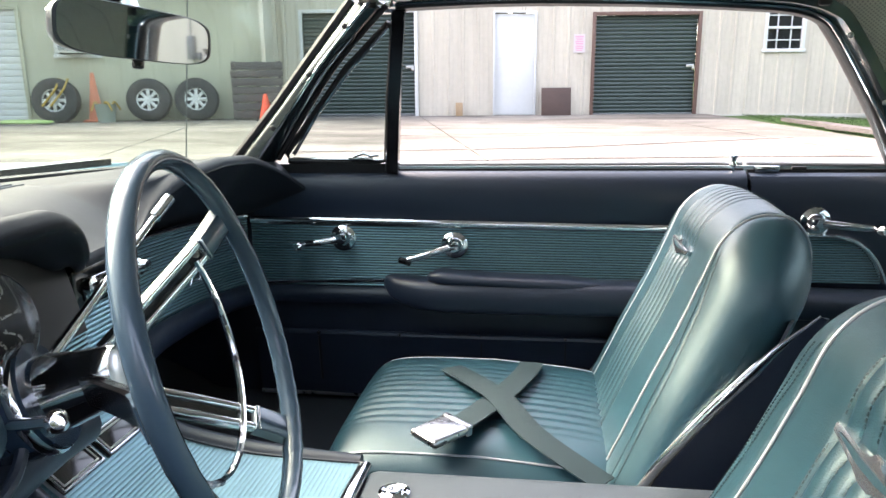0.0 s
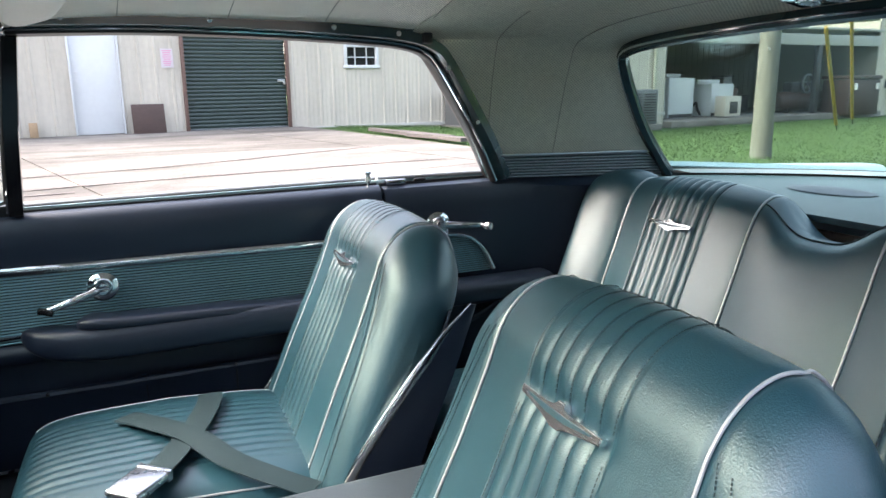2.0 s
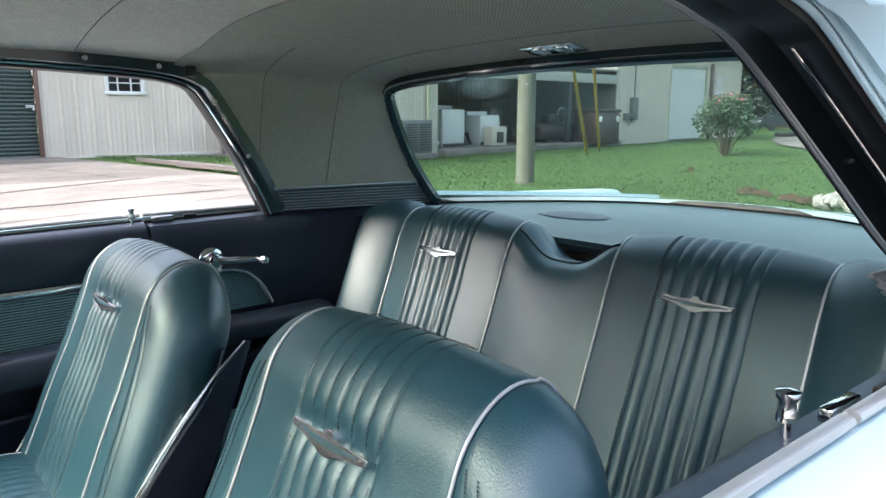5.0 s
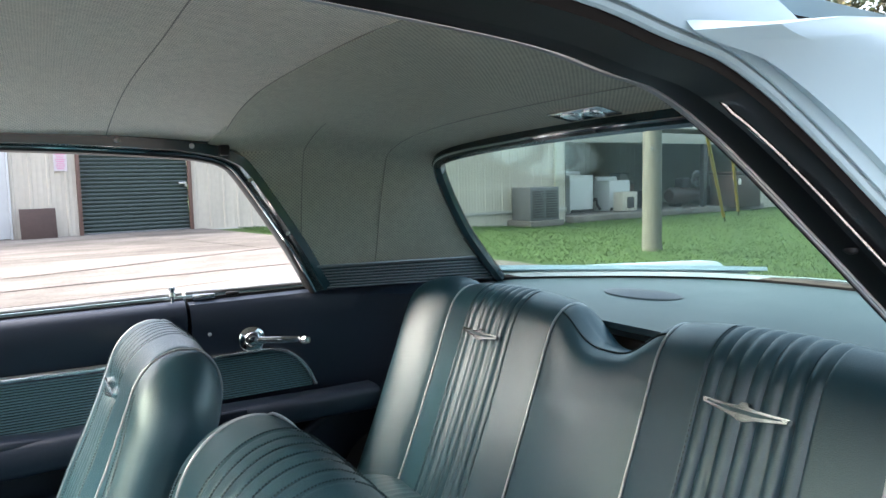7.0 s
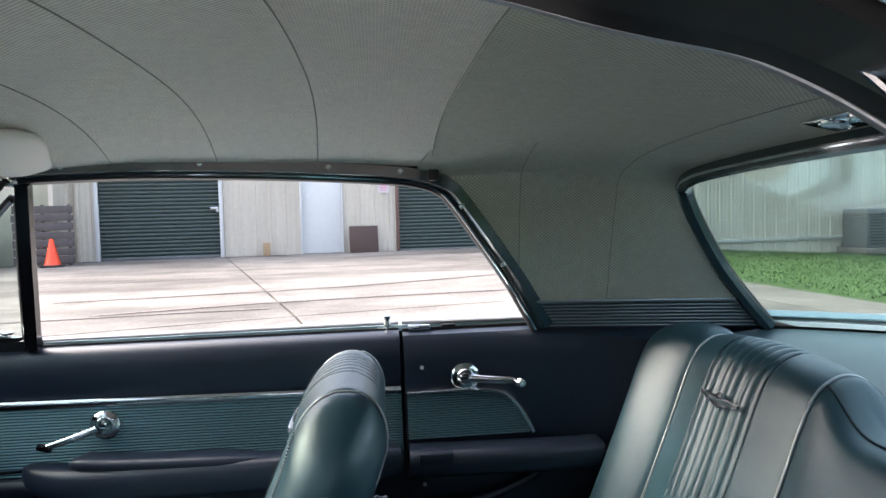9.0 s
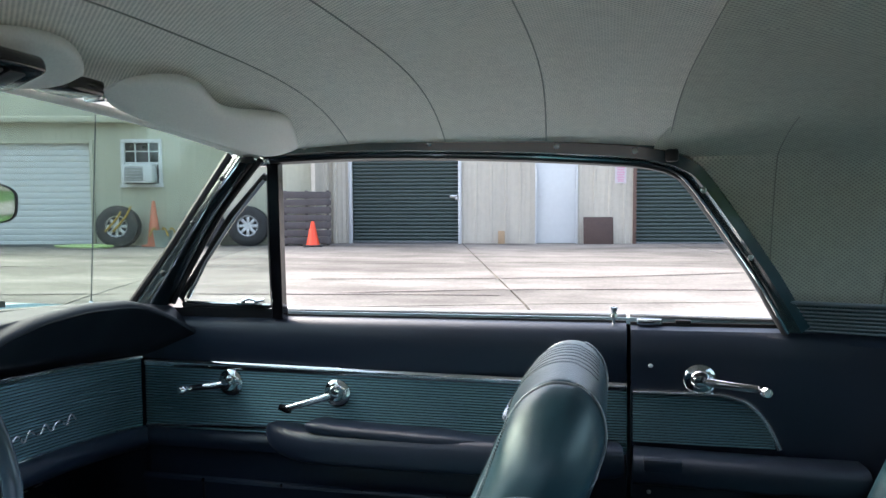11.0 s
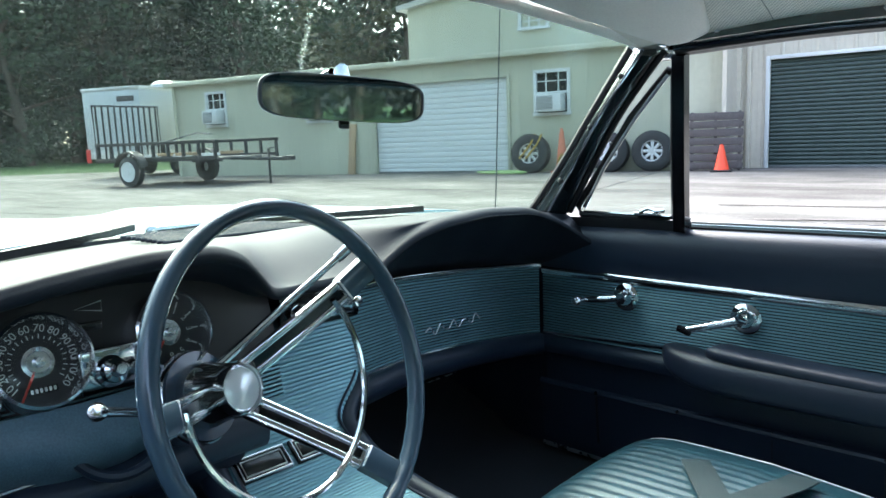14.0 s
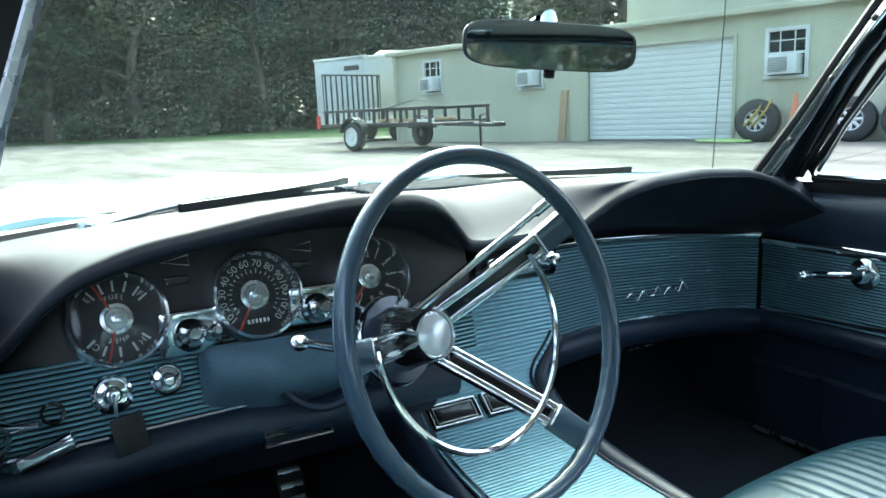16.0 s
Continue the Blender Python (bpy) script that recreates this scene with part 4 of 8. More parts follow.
for nm, y0, y1, n in (("backrest", 0.135, 0.505, 110), ("backrest", -0.505, -0.135, 110), ("centre_section", -0.135, 0.135, 40), ("side_bolster", 0.505, 0.62, 24), ("side_bolster", -0.62, -0.505, 24)):
    bm = bmesh.new()
    rows = [[rear_point(y0 + (y1 - y0) * j / n, i / 60) for j in range(n + 1)] for i in range(61)]
    skin(bm, rows, -0.02)
    sec = rear_put(nm, bm, M_SEAT)
    if nm == "backrest":
        cy = (y0 + y1) / 2 + (0.005 if y0 > 0 else -0.005)
        c = rear_point(cy, 0.41)
        d = Vector((-0.93, 0, 0.36)).normalized()
        t = Vector((0.36, 0, 0.93)).normalized()
        em = Matrix(((0, t.x, d.x, c.x + d.x * 0.007), (1, t.y, d.y, c.y), (0, t.z, d.z, c.z + d.z * 0.007), (0, 0, 0, 1)))
        e1 = rear_put("emblem", wing(0.066), M_BEZEL, sec, "chrome winged emblem bar")
        e1.matrix_basis = roff @ em @ roff.inverted()
        e2 = rear_put("emblem_inlay", wing_inlay(0.056), M_SEAT, sec)
        e2.matrix_basis = roff @ em @ roff.inverted()
        bm = bmesh.new()
        for g in range(8):
            yy = (-1 if y0 < 0 else 1) * 0.325 - 0.0875 + 0.025 * g
            for k in range(70):
                s = 0.04 + 0.66 * k / 70
                p, q = rear_point(yy, s), rear_point(yy, s + 0.005)
                tube([p + Vector((-0.0006, 0, 0)), q + Vector((-0.0006, 0, 0))], 0.0010, 4, bm=bm)
        rear_put("stitching", bm, M_WEB, sec)["kind"] = "stuff"
for y in (-0.505, -0.135, 0.135, 0.505):
    rear_put("piping", tube([rear_point(y, 0.02 + 0.80 * k / 50) + Vector((-0.002, 0, 0.001)) for k in range(51)], 0.0024, 8), M_PIPING, None, "silver piping cord")
bm = bmesh.new()
tube([rear_point(y, 0.60) + Vector((-0.001, 0, 0.001)) for y in [-0.13 + 0.26 * k / 30 for k in range(31)]], 0.0016, 6, bm=bm)
rear_put("seam", bm, M_WEB)
for sg in (1, -1):
    bm = bmesh.new()
    rows = []
    for i in range(25):
        ux = -1 + 2 * i / 24
        r = []
        for j in range(61):
            uy = -1 + 2 * j / 60
            e = max(0, 1 - abs(ux) ** 6) ** (1 / 3) * max(0, 1 - abs(uy) ** 8) ** (1 / 3)
            y = 0.36 * sg + 0.26 * uy
            r.append((1.30 + 0.22 * ux, y, 0.36 + 0.08 * e + 0.015 * (1 - uy * uy) * e + pleat(0.26 * uy, 0.15, 0.025, 0.005) * e))
        rows.append(r)
    skin(bm, rows, -0.03)
    cu = rear_put("cushion", bm, M_SEAT)
    bm = boxm((1.30, 0.36 * sg, 0.345), (0.40, 0.50, 0.03), 0.01)
    rear_put("cushion_base", bm, M_PAD)
rear_put("cushion_bridge", boxm((1.30, 0, 0.40), (0.40, 0.2, 0.10), 0.03), M_SEAT)

# parcel shelf behind the rear seat
bm = bmesh.new()
rows = []
for i in range(13):
    s = i / 12
    rows.append([(1.745 + (2.31 - 0.42 * (abs(y) / 0.69) ** 2.6 - 1.745) * s, y, 0.822 + 0.010 * s) for y in [-0.69 + 1.38 * j / 40 for j in range(41)]])
skin(bm, rows, -0.012)
shelf = thing("parcel_shelf", "dark teal padded parcel shelf under the back glass", "shelf", Matrix.Translation((1.9, 0, 0.80)), "", "structure")
bmesh.ops.transform(bm, matrix=Matrix.Translation((-1.9, 0, -0.80)), verts=bm.verts)
part("shelf_pad", bm, M_TEALVINYL, shelf)
part("recess_panel", boxm((-0.135, 0, -0.045), (0.012, 0.40, 0.13), 0.003, Matrix.Rotation(radians(-12), 4, "Y")), M_RECESS, shelf, "dark fibreboard below the shelf edge")
rows = [[(0.10 + 0.055 * r * math.cos(t), 0.27 + 0.11 * r * math.sin(t), 0.0345 - 0.006 * r * r) for t in [2 * math.pi * k / 32 for k in range(33)]] for r in (0.001, 0.35, 0.7, 1.0)]
bm = bmesh.new()
surf(bm, rows)
part("speaker_grille", bm, M_PAD, shelf)

# ================= doors and quarter trims =================
def corrugated(p00, p10, p01, p11, ribs, depth, out, nx=2, per=6):
    """A ribbed sheet between four corners: ribs run from p00 to p10, stacked towards p01. out: the way the ribs stand proud."""
    p00, p10, p01, p11, out = Vector(p00), Vector(p10), Vector(p01), Vector(p11), Vector(out)
    rows = []
    for i in range(ribs * per + 1):
        s = i / (ribs * per)
        h = depth * abs(math.sin(s * ribs * math.pi)) ** 0.9
        a, b = p00.lerp(p01, s), p10.lerp(p11, s)
        rows.append([a.lerp(b, j / nx) + out * h for j in range(nx + 1)])
    bm = bmesh.new()
    skin(bm, rows, 0.003)
    return bm


def crank(th, sgn, x, z, ang, name, length=0.105, knob=True, y=0.70):
    """A chrome winder or latch handle on its round boss."""
    m = Matrix.Translation((x, y * sgn, z)) @ Matrix.Rotation(radians(90 * sgn), 4, "X")
    base = part(name, lathem([(0.0, -0.004), (0.030, -0.004), (0.030, 0.004), (0.026, 0.008), (0.018, 0.010), (0.015, 0.018), (0.012, 0.026), (0.0, 0.028)], m, 28), M_CHROME, th, "chrome " + name.replace("_", " "))
    d = Vector((math.cos(radians(ang)), 0, math.sin(radians(ang))))
    o = Vector((x, (y - 0.020) * sgn, z))
    inn = Vector((0, -sgn, 0))
    pts = [o - d * 0.012, o + d * 0.02 + inn * 0.004, o + d * length * 0.6 + inn * 0.014, o + d * length + inn * 0.016]
    part("arm", sweep(bmesh.new(), spline(pts, 5), ring(0.0085, 10, 0.0055), up=(0, 1, 0), scale=[1.0 - 0.25 * k / 15 for k in range(16)]), M_CHROME, base)
    if knob:
        e = o + d * length + inn * 0.012
        part("knob", lathem([(0.0, 0), (0.006, 0.001), (0.007, 0.010), (0.010, 0.016), (0.0105, 0.026), (0.008, 0.032), (0.0, 0.034)], axis_pose(e, inn + d * 0.4), 18), M_CHROME, base)
    else:
        e = o + d * (length + 0.005) + inn * 0.016
        part("tip", boxm((0, 0, 0), (0.030, 0.012, 0.014), 0.004, axis_pose(e, (0, 0, 1)) @ Matrix.Rotation(radians(-ang), 4, "Y")), M_BLACK, base)


def lock_knob(th, sgn, x, y=0.728, z=0.862):
    part("lock_knob", lathem([(0.0035, 0), (0.0035, 0.010), (0.0075, 0.012), (0.0075, 0.016), (0.006, 0.020), (0.006, 0.026), (0.0085, 0.029), (0.0085, 0.033), (0.0, 0.035)], Matrix.Translation((x, y * sgn, z)), 20), M_CHROME, th, "chrome lock button")


def extrude_x(prof, x0, x1, sgn, n=16, bulge=None):
    """A closed (y, z) outline drawn along x."""
    rows = []
    for i in range(n + 1):
        x = x0 + (x1 - x0) * i / n
        rows.append([(x, (y + (bulge(x) if bulge else 0)) * sgn, z) for y, z in prof])
    bm = bmesh.new()
    vs = surf(bm, rows, closed_u=True)
    bm.faces.new(vs[0])
    bm.faces.new(vs[-1])
    return bm


def car_door(sgn, name, label):
    d = thing(name, label, "car door")
    X0, X1 = 0.012, 1.086
    up = [(0.712, 0.752), (0.706, 0.775), (0.700, 0.80), (0.699, 0.825), (0.703, 0.845), (0.712, 0.857), (0.726, 0.862), (0.742, 0.862), (0.742, 0.752)]
    part("upper_pad", extrude_x(up, X0, X1, sgn), M_PAD, d, "dark blue padded vinyl door top")
    part("inner_shell", extrude_x([(0.716, 0.33), (0.716, 0.76), (0.742, 0.76), (0.742, 0.33)], X0, X1, sgn), M_PAD, d)
    # chrome strips above and below the ribbed panel
    part("chrome_strip", sweep(bmesh.new(), [(X0 + (X1 - X0) * k / 10, 0.7045 * sgn, 0.756 - 0.016 * k / 10) for k in range(11)], ring(0.005, 10, 0.0085)), M_CHROME, d, "bright chrome strip")
    part("chrome_strip", sweep(bmesh.new(), [(X0 + 0.33 * k / 6, 0.706 * sgn, 0.609 + 0.010 * k / 6) for k in range(7)], ring(0.0035, 8, 0.005)), M_CHROME, d)
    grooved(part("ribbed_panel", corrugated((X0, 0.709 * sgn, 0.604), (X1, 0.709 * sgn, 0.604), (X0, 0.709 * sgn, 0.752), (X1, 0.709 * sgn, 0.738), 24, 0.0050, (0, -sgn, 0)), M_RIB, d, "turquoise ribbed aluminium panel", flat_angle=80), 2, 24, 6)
    # padded roll under the ribbed panel
    roll = [(0.716, 0.604), (0.700, 0.602), (0.690, 0.592), (0.688, 0.580), (0.694, 0.566), (0.716, 0.560)]
    part("lower_roll", extrude_x(roll, X0, X1, sgn), M_PAD, d)
    # armrest
    def arm_sec(w, h):
        return [(w * c, h * s) for c, s in [(math.copysign(abs(math.cos(a)) ** 0.6, math.cos(a)), math.copysign(abs(math.sin(a)) ** 0.6, math.sin(a))) for a in [2 * math.pi * k / 20 for k in range(20)]]]
    pts = [(0.330, 0.694, 0.626), (0.345, 0.685, 0.620), (0.38, 0.672, 0.608), (0.46, 0.664, 0.600), (0.70, 0.662, 0.600), (0.90, 0.664, 0.602), (1.02, 0.668, 0.604), (1.075, 0.675, 0.606)]
    sc = [0.25, 0.55, 0.85, 1, 1, 1, 0.98, 0.8]
    sp = spline([(p[0], p[1] * sgn, p[2]) for p in pts], 4)
    scl = [float(np.interp(i / 4, range(8), sc)) for i in range(len(sp))]
    arm = part("armrest", sweep(bmesh.new(), sp, arm_sec(0.043, 0.036), scale=scl), M_PAD, d, "dark blue moulded vinyl armrest")
    pts = [(0.432, 0.668, 0.640), (0.455, 0.664, 0.643), (0.52, 0.662, 0.638), (0.72, 0.660, 0.632), (0.80, 0.662, 0.628)]
    sp = spline([(p[0], p[1] * sgn, p[2]) for p in pts], 4)
    part("arm_pad", sweep(bmesh.new(), sp, arm_sec(0.034, 0.013), scale=[float(np.interp(i / 4, range(5), [0.6, 1, 1, 1, 0.7])) for i in range(len(sp))]), M_PAD, arm)
    # map pocket with its rolled top and fasteners
    pk = [(0.716, 0.34), (0.700, 0.345), (0.694, 0.42), (0.690, 0.484), (0.686, 0.494), (0.688, 0.500), (0.695, 0.503), (0.702, 0.500), (0.716, 0.480)]
    part("map_pocket", extrude_x(pk, X0, X1, sgn, 16, lambda x: -0.006 * math.sin(math.pi * (x - X0) / (X1 - X0))), M_PAD, d, "dark vinyl map pocket")
    for x in (0.165, 0.355, 0.540, 0.725):
        part("pocket_snap", lathem([(0.0, 0.003), (0.003, 0.0025), (0.0045, 0)], axis_pose((x, 0.684 * sgn, 0.497), (0, -sgn, 0.2)), 12), M_BLACK, d)
    for x in (0.165, 0.540, 0.725):
        part("pocket_seam", tube([(x, 0.686 * sgn, 0.49), (x, 0.690 * sgn, 0.43), (x, 0.694 * sgn, 0.38)], 0.003, 6), M_RUBBER, d)
    part("scuff_strip", sweep(bmesh.new(), [(X0, 0.70 * sgn, 0.342), (X1, 0.70 * sgn, 0.342)], ring(0.004, 8, 0.006)), M_STEEL, d)
    crank(d, sgn, 0.228, 0.715, 186, "vent_winder", 0.080, y=0.706)
    crank(d, sgn, 0.480, 0.702, 196, "latch_handle", 0.105, False, y=0.706)
    lock_knob(d, sgn, 1.062)
    # belt: felt strip, chrome belt moulding
    part("felt_strip", extrude_x([(0.742, 0.846), (0.742, 0.866), (0.750, 0.866), (0.750, 0.846)], 0.34, X1, sgn, 4), M_RUBBER, d)
    part("belt_moulding", sweep(bmesh.new(), [(0.30, 0.757 * sgn, 0.876), (X1, 0.757 * sgn, 0.876)], ring(0.007, 8, 0.005)), M_SATIN, d)
    part("vent_base", extrude_x([(0.726, 0.850), (0.718, 0.862), (0.716, 0.880), (0.742, 0.884), (0.748, 0.850)], 0.075, 0.352, sgn, 4), M_RUBBER, d)
    # vent window: post, frame, pane, latch
    iy = 0.020 if sgn < 0 else 0.0
    post = part("vent_post", sweep(bmesh.new(), [(0.345, (0.716 - iy) * sgn, 0.862), (0.362, (0.675 - iy) * sgn, 1.02), (0.390, (0.613 - iy) * sgn, 1.192)], [(-0.011 - iy, -0.012), (0.011 + iy * 0.3, -0.012), (0.011 + iy * 0.3, 0.012), (-0.011 - iy, 0.012)], up=(1, 0, 0)), M_BLACK, d, "black window divider post")
    part("bright_edge", tube([(0.330 + iy * 1.1, (0.716 - iy * 1.7) * sgn, 0.866), (0.348 + iy * 1.1, (0.675 - iy * 1.7) * sgn, 1.02), (0.377 + iy * 1.1, (0.613 - iy * 1.7) * sgn, 1.190)], 0.0035 + iy * 0.18, 8), M_CHROME if sgn > 0 else M_STEEL, post)
    tri = [(0.106, 0.722, 0.888), (0.30, 0.720, 0.884), (0.332, 0.715, 0.890), (0.350, 0.672, 1.02), (0.376, 0.620, 1.165), (0.366, 0.622, 1.168), (0.267, 0.655, 1.085), (0.181, 0.690, 0.990), (0.103, 0.718, 0.905)]
    vf = part("vent_frame", tube(my(tri, sgn), 0.0075, 8, closed=True), M_RUBBER, d, "black vent window frame")
    part("bright_edge", tube(my([(0.122, 0.714, 0.903), (0.188, 0.686, 0.990), (0.276, 0.651, 1.082), (0.366, 0.615, 1.160)], sgn), 0.0045, 8), M_CHROME, vf)
    part("bright_edge", tube(my([(0.118, 0.716, 0.893), (0.325, 0.713, 0.889)], sgn), 0.0030, 6), M_CHROME, vf)
    bm = bmesh.new()
    extrude_poly(bm, my(tri, sgn), (0, 0.004 * sgn, 0))
    pane = part("vent_pane", bm, M_VENTGLASS, vf)
    pane.visible_shadow = False
    lat = part("vent_latch", boxm((0.275, 0.706 * sgn, 0.893), (0.055, 0.012, 0.009), 0.003), M_CHROME, vf, "chrome vent latch")
    part("latch_lever", tube(my([(0.262, 0.700, 0.898), (0.285, 0.694, 0.906), (0.300, 0.694, 0.900), (0.318, 0.696, 0.902)], sgn), 0.004, 8), M_CHROME, lat)
    return d


car_door(1, "passenger_door", "closed car door with dark blue vinyl and turquoise ribbed trim, window down")
car_door(-1, "driver_door", "closed car door with its window wound down, dark vinyl trim")


def quarter(sgn):
    q = thing("quarter_trim", "dark blue vinyl side trim beside the rear seat", "side trim")
    X0, X1 = 1.094, 1.70
    rows = []
    for i in range(25):
        x = X0 + (X1 - X0) * i / 24
        k = max(0, (x - 1.42) / 0.28)
        r = [(x, 0.716, 0.34)]
        for yy, zz in [(0.712, 0.56), (0.708, 0.66), (0.703, 0.75), (0.700, 0.80), (0.702, 0.838), (0.712, 0.853), (0.735, 0.858)]:
            r.append((x, yy - 0.105 * k ** 1.6 * (1 if zz < 0.80 else 0.85 if zz < 0.845 else 0.35), zz - 0.012 * k))
        rows.append([(a, b * sgn, c) for a, b, c in r])
    bm = bmesh.new()
    skin(bm, rows, -0.012 * sgn)
    part("side_panel", bm, M_PAD, q)
    # ribbed inset with a curved chrome border
    bm = bmesh.new()
    ribs, per, z0, z1 = 18, 6, 0.632, 0.728
    edge = spline([(1.257, 0, 0.730), (1.300, 0, 0.716), (1.335, 0, 0.682), (1.358, 0, 0.634)], 10)
    rws = []
    for i in range(ribs * per + 1):
        z = z0 + (z1 - z0) * i / (ribs * per)
        xe = float(np.interp(z, [p.z for p in edge[::-1]], [p.x for p in edge[::-1]]))
        h = 0.0035 * abs(math.sin(i / per * math.pi)) ** 0.7
        rws.append([(1.098 + (xe - 1.098) * j / 3, (0.7035 - h) * sgn, z) for j in range(4)])
    skin(bm, rws, 0.003 * sgn)
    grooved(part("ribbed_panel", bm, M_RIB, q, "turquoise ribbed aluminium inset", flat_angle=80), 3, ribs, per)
    pts = [(1.098, 0.698 * sgn, 0.734), (1.18, 0.698 * sgn, 0.735)] + [(p.x + 0.006, 0.697 * sgn, p.z + 0.004) for p in edge]
    part("chrome_border", sweep(bmesh.new(), pts, ring(0.005, 10, 0.010), up=(0, 1, 0), scale=[0.9 + 0.6 * k / len(pts) for k in range(len(pts))]), M_BEZEL, q, "curved chrome border")
    crank(q, sgn, 1.222, 0.762, -4, "window_winder", 0.100, y=0.700)
    # armrest ledge with its ashtray
    pts = spline([(1.098, 0.672 * sgn, 0.598), (1.25, 0.666 * sgn, 0.597), (1.40, 0.668 * sgn, 0.594), (1.50, 0.675 * sgn, 0.592)], 6)
    sec = [(0.045 * math.copysign(abs(math.cos(a)) ** 0.6, math.cos(a)), 0.030 * math.copysign(abs(math.sin(a)) ** 0.6, math.sin(a))) for a in [2 * math.pi * k / 20 for k in range(20)]]
    arm = part("armrest", sweep(bmesh.new(), pts, sec), M_PAD, q, "dark vinyl rear armrest")
    part("ashtray", boxm((1.150, 0.632 * sgn, 0.612), (0.070, 0.018, 0.024), 0.004), M_PAD, arm)
    part("lower_scoop", tube(spline([(1.12, 0.70 * sgn, 0.49), (1.25, 0.695 * sgn, 0.50), (1.34, 0.695 * sgn, 0.53), (1.41, 0.695 * sgn, 0.57)], 6), 0.010, 8), M_PAD, q)
    for x, z in ((1.131, 0.785), (1.128, 0.535)):
        part("screw", lathem([(0, 0.002), (0.003, 0.0015), (0.0045, 0)], axis_pose((x, 0.7005 * sgn, z), (0, -sgn, 0)), 10), M_STEEL, q)
    # catches at the top of the jamb
    part("window_stop", boxm((1.130, 0.735 * sgn, 0.866), (0.050, 0.012, 0.012), 0.003), M_CHROME, q)
    part("window_stop", boxm((1.195, 0.742 * sgn, 0.866), (0.030, 0.010, 0.009), 0.003), M_RUBBER, q)
    part("belt_felt", extrude_x([(0.740, 0.846), (0.740, 0.864), (0.750, 0.864), (0.750, 0.846)], X0, 1.42, sgn, 4), M_RUBBER, q)
    part("belt_moulding", sweep(bmesh.new(), [(X0, 0.757 * sgn, 0.876), (1.44, 0.757 * sgn, 0.872)], ring(0.007, 8, 0.005)), M_SATIN, q)


both(quarter)

# ================= dashboard, console, wheel =================
dash = thing("dashboard", "dark padded dashboard with round gauges and turquoise ribbed panel", "dashboard")
# per y: lip (x, z) of the padded brow, recess (x, z) under it
BROW = [(-0.71, 0.17, 0.780, 0.14, 0.76), (-0.68, 0.19, 0.800, 0.13, 0.775), (-0.654, 0.205, 0.830, 0.13, 0.80), (-0.611, 0.215, 0.876, 0.13, 0.842), (-0.534, 0.220, 0.901, 0.13, 0.870), (-0.40, 0.225, 0.921, 0.13, 0.886), (-0.30, 0.222, 0.931, 0.13, 0.890), (-0.20, 0.212, 0.927, 0.13, 0.880), (-0.155, 0.200, 0.900, 0.13, 0.862), (-0.125, 0.175, 0.866, 0.13, 0.84), (-0.08, 0.130, 0.850, 0.115, 0.842),
        (0.05, 0.110, 0.848, 0.100, 0.840), (0.14, 0.085, 0.844, 0.07, 0.826), (0.19, 0.072, 0.864, 0.02, 0.808), (0.25, 0.070, 0.890, -0.03, 0.800), (0.33, 0.075, 0.908, -0.05, 0.792), (0.45, 0.080, 0.916, -0.05, 0.785), (0.57, 0.090, 0.910, -0.04, 0.778), (0.64, 0.110, 0.885, -0.02, 0.774), (0.685, 0.140, 0.850, 0.0, 0.772), (0.71, 0.155, 0.828, 0.02, 0.770)]


def brow(y):
    """Lip and recess at y, eased over a few centimetres."""
    return [sum(lin([(b[0], b[k]) for b in BROW], y + d) for d in (-0.022, -0.011, 0.0, 0.011, 0.022)) / 5 for k in (1, 2, 3, 4)]


bm = bmesh.new()
rows = []
for j in range(121):
    y = -0.71 + 1.42 * j / 120
    lx, lz, rx, rz = brow(y)
    bx = BASE_X(y) + 0.012
    hz = max(lz + 0.006, 0.890)
    hz = lin([(-0.71, 0.872), (-0.62, 0.893), (-0.5, 0.905), (-0.2, 0.912), (0.0, 0.900), (0.2, 0.905), (0.5, 0.912), (0.71, 0.885)], y)
    fx = lin([(-0.71, 0.10), (-0.2, 0.14), (-0.05, -0.02), (0.14, -0.06), (0.25, 0.02), (0.6, 0.03), (0.71, 0.08)], y)
    prof = spline([(bx, y, 0.884), (bx + (fx - bx) * 0.5, y, 0.5 * 0.884 + 0.5 * hz + 0.004), (fx, y, max(hz, lz * 0.5 + hz * 0.5)), (lx - 0.022, y, lz + 0.004), (lx - 0.004, y, lz - 0.003), (lx, y, lz - 0.014), (lx - 0.012, y, lz - 0.020), (rx + (lx - rx) * 0.35, y, rz + (lz - rz) * 0.25), (rx, y, rz)], 5)
    rows.append(prof)
skin(bm, rows, 0.004)
part("padded_top", bm, M_DASH, dash, "dark padded vinyl top with two brows", flat_angle=60)
# speaker and defroster slots on top
bm = bmesh.new()
for k in range(9):
    tube([(-0.28 + 0.020 * k, -0.13, 0.9045), (-0.28 + 0.020 * k, 0.16, 0.9045)], 0.0035, 6, bm=bm)
part("speaker_grille", bm, M_PAD, dash)

# ribbed panel: passenger side, curved round into the centre stack
def ribbed_path(path, low, high, ribs, depth, per=6):
    """path: (x, y) pairs; low and high: z along it."""
    n = len(path)
    rows = []
    for i in range(ribs * per + 1):
        s = i / (ribs * per)
        h = depth * abs(math.sin(s * ribs * math.pi)) ** 0.7
        r = []
        for k in range(n):
            a, b = Vector((*path[max(k - 1, 0)], 0)), Vector((*path[min(k + 1, n - 1)], 0))
            t = (b - a).normalized()
            nrm = Vector((t.y, -t.x, 0))
            z = low[k] + (high[k] - low[k]) * s
            r.append(Vector((path[k][0], path[k][1], z)) + nrm * h)
        rows.append(r)
    bm = bmesh.new()
    skin(bm, rows, 0.004)
    return bm


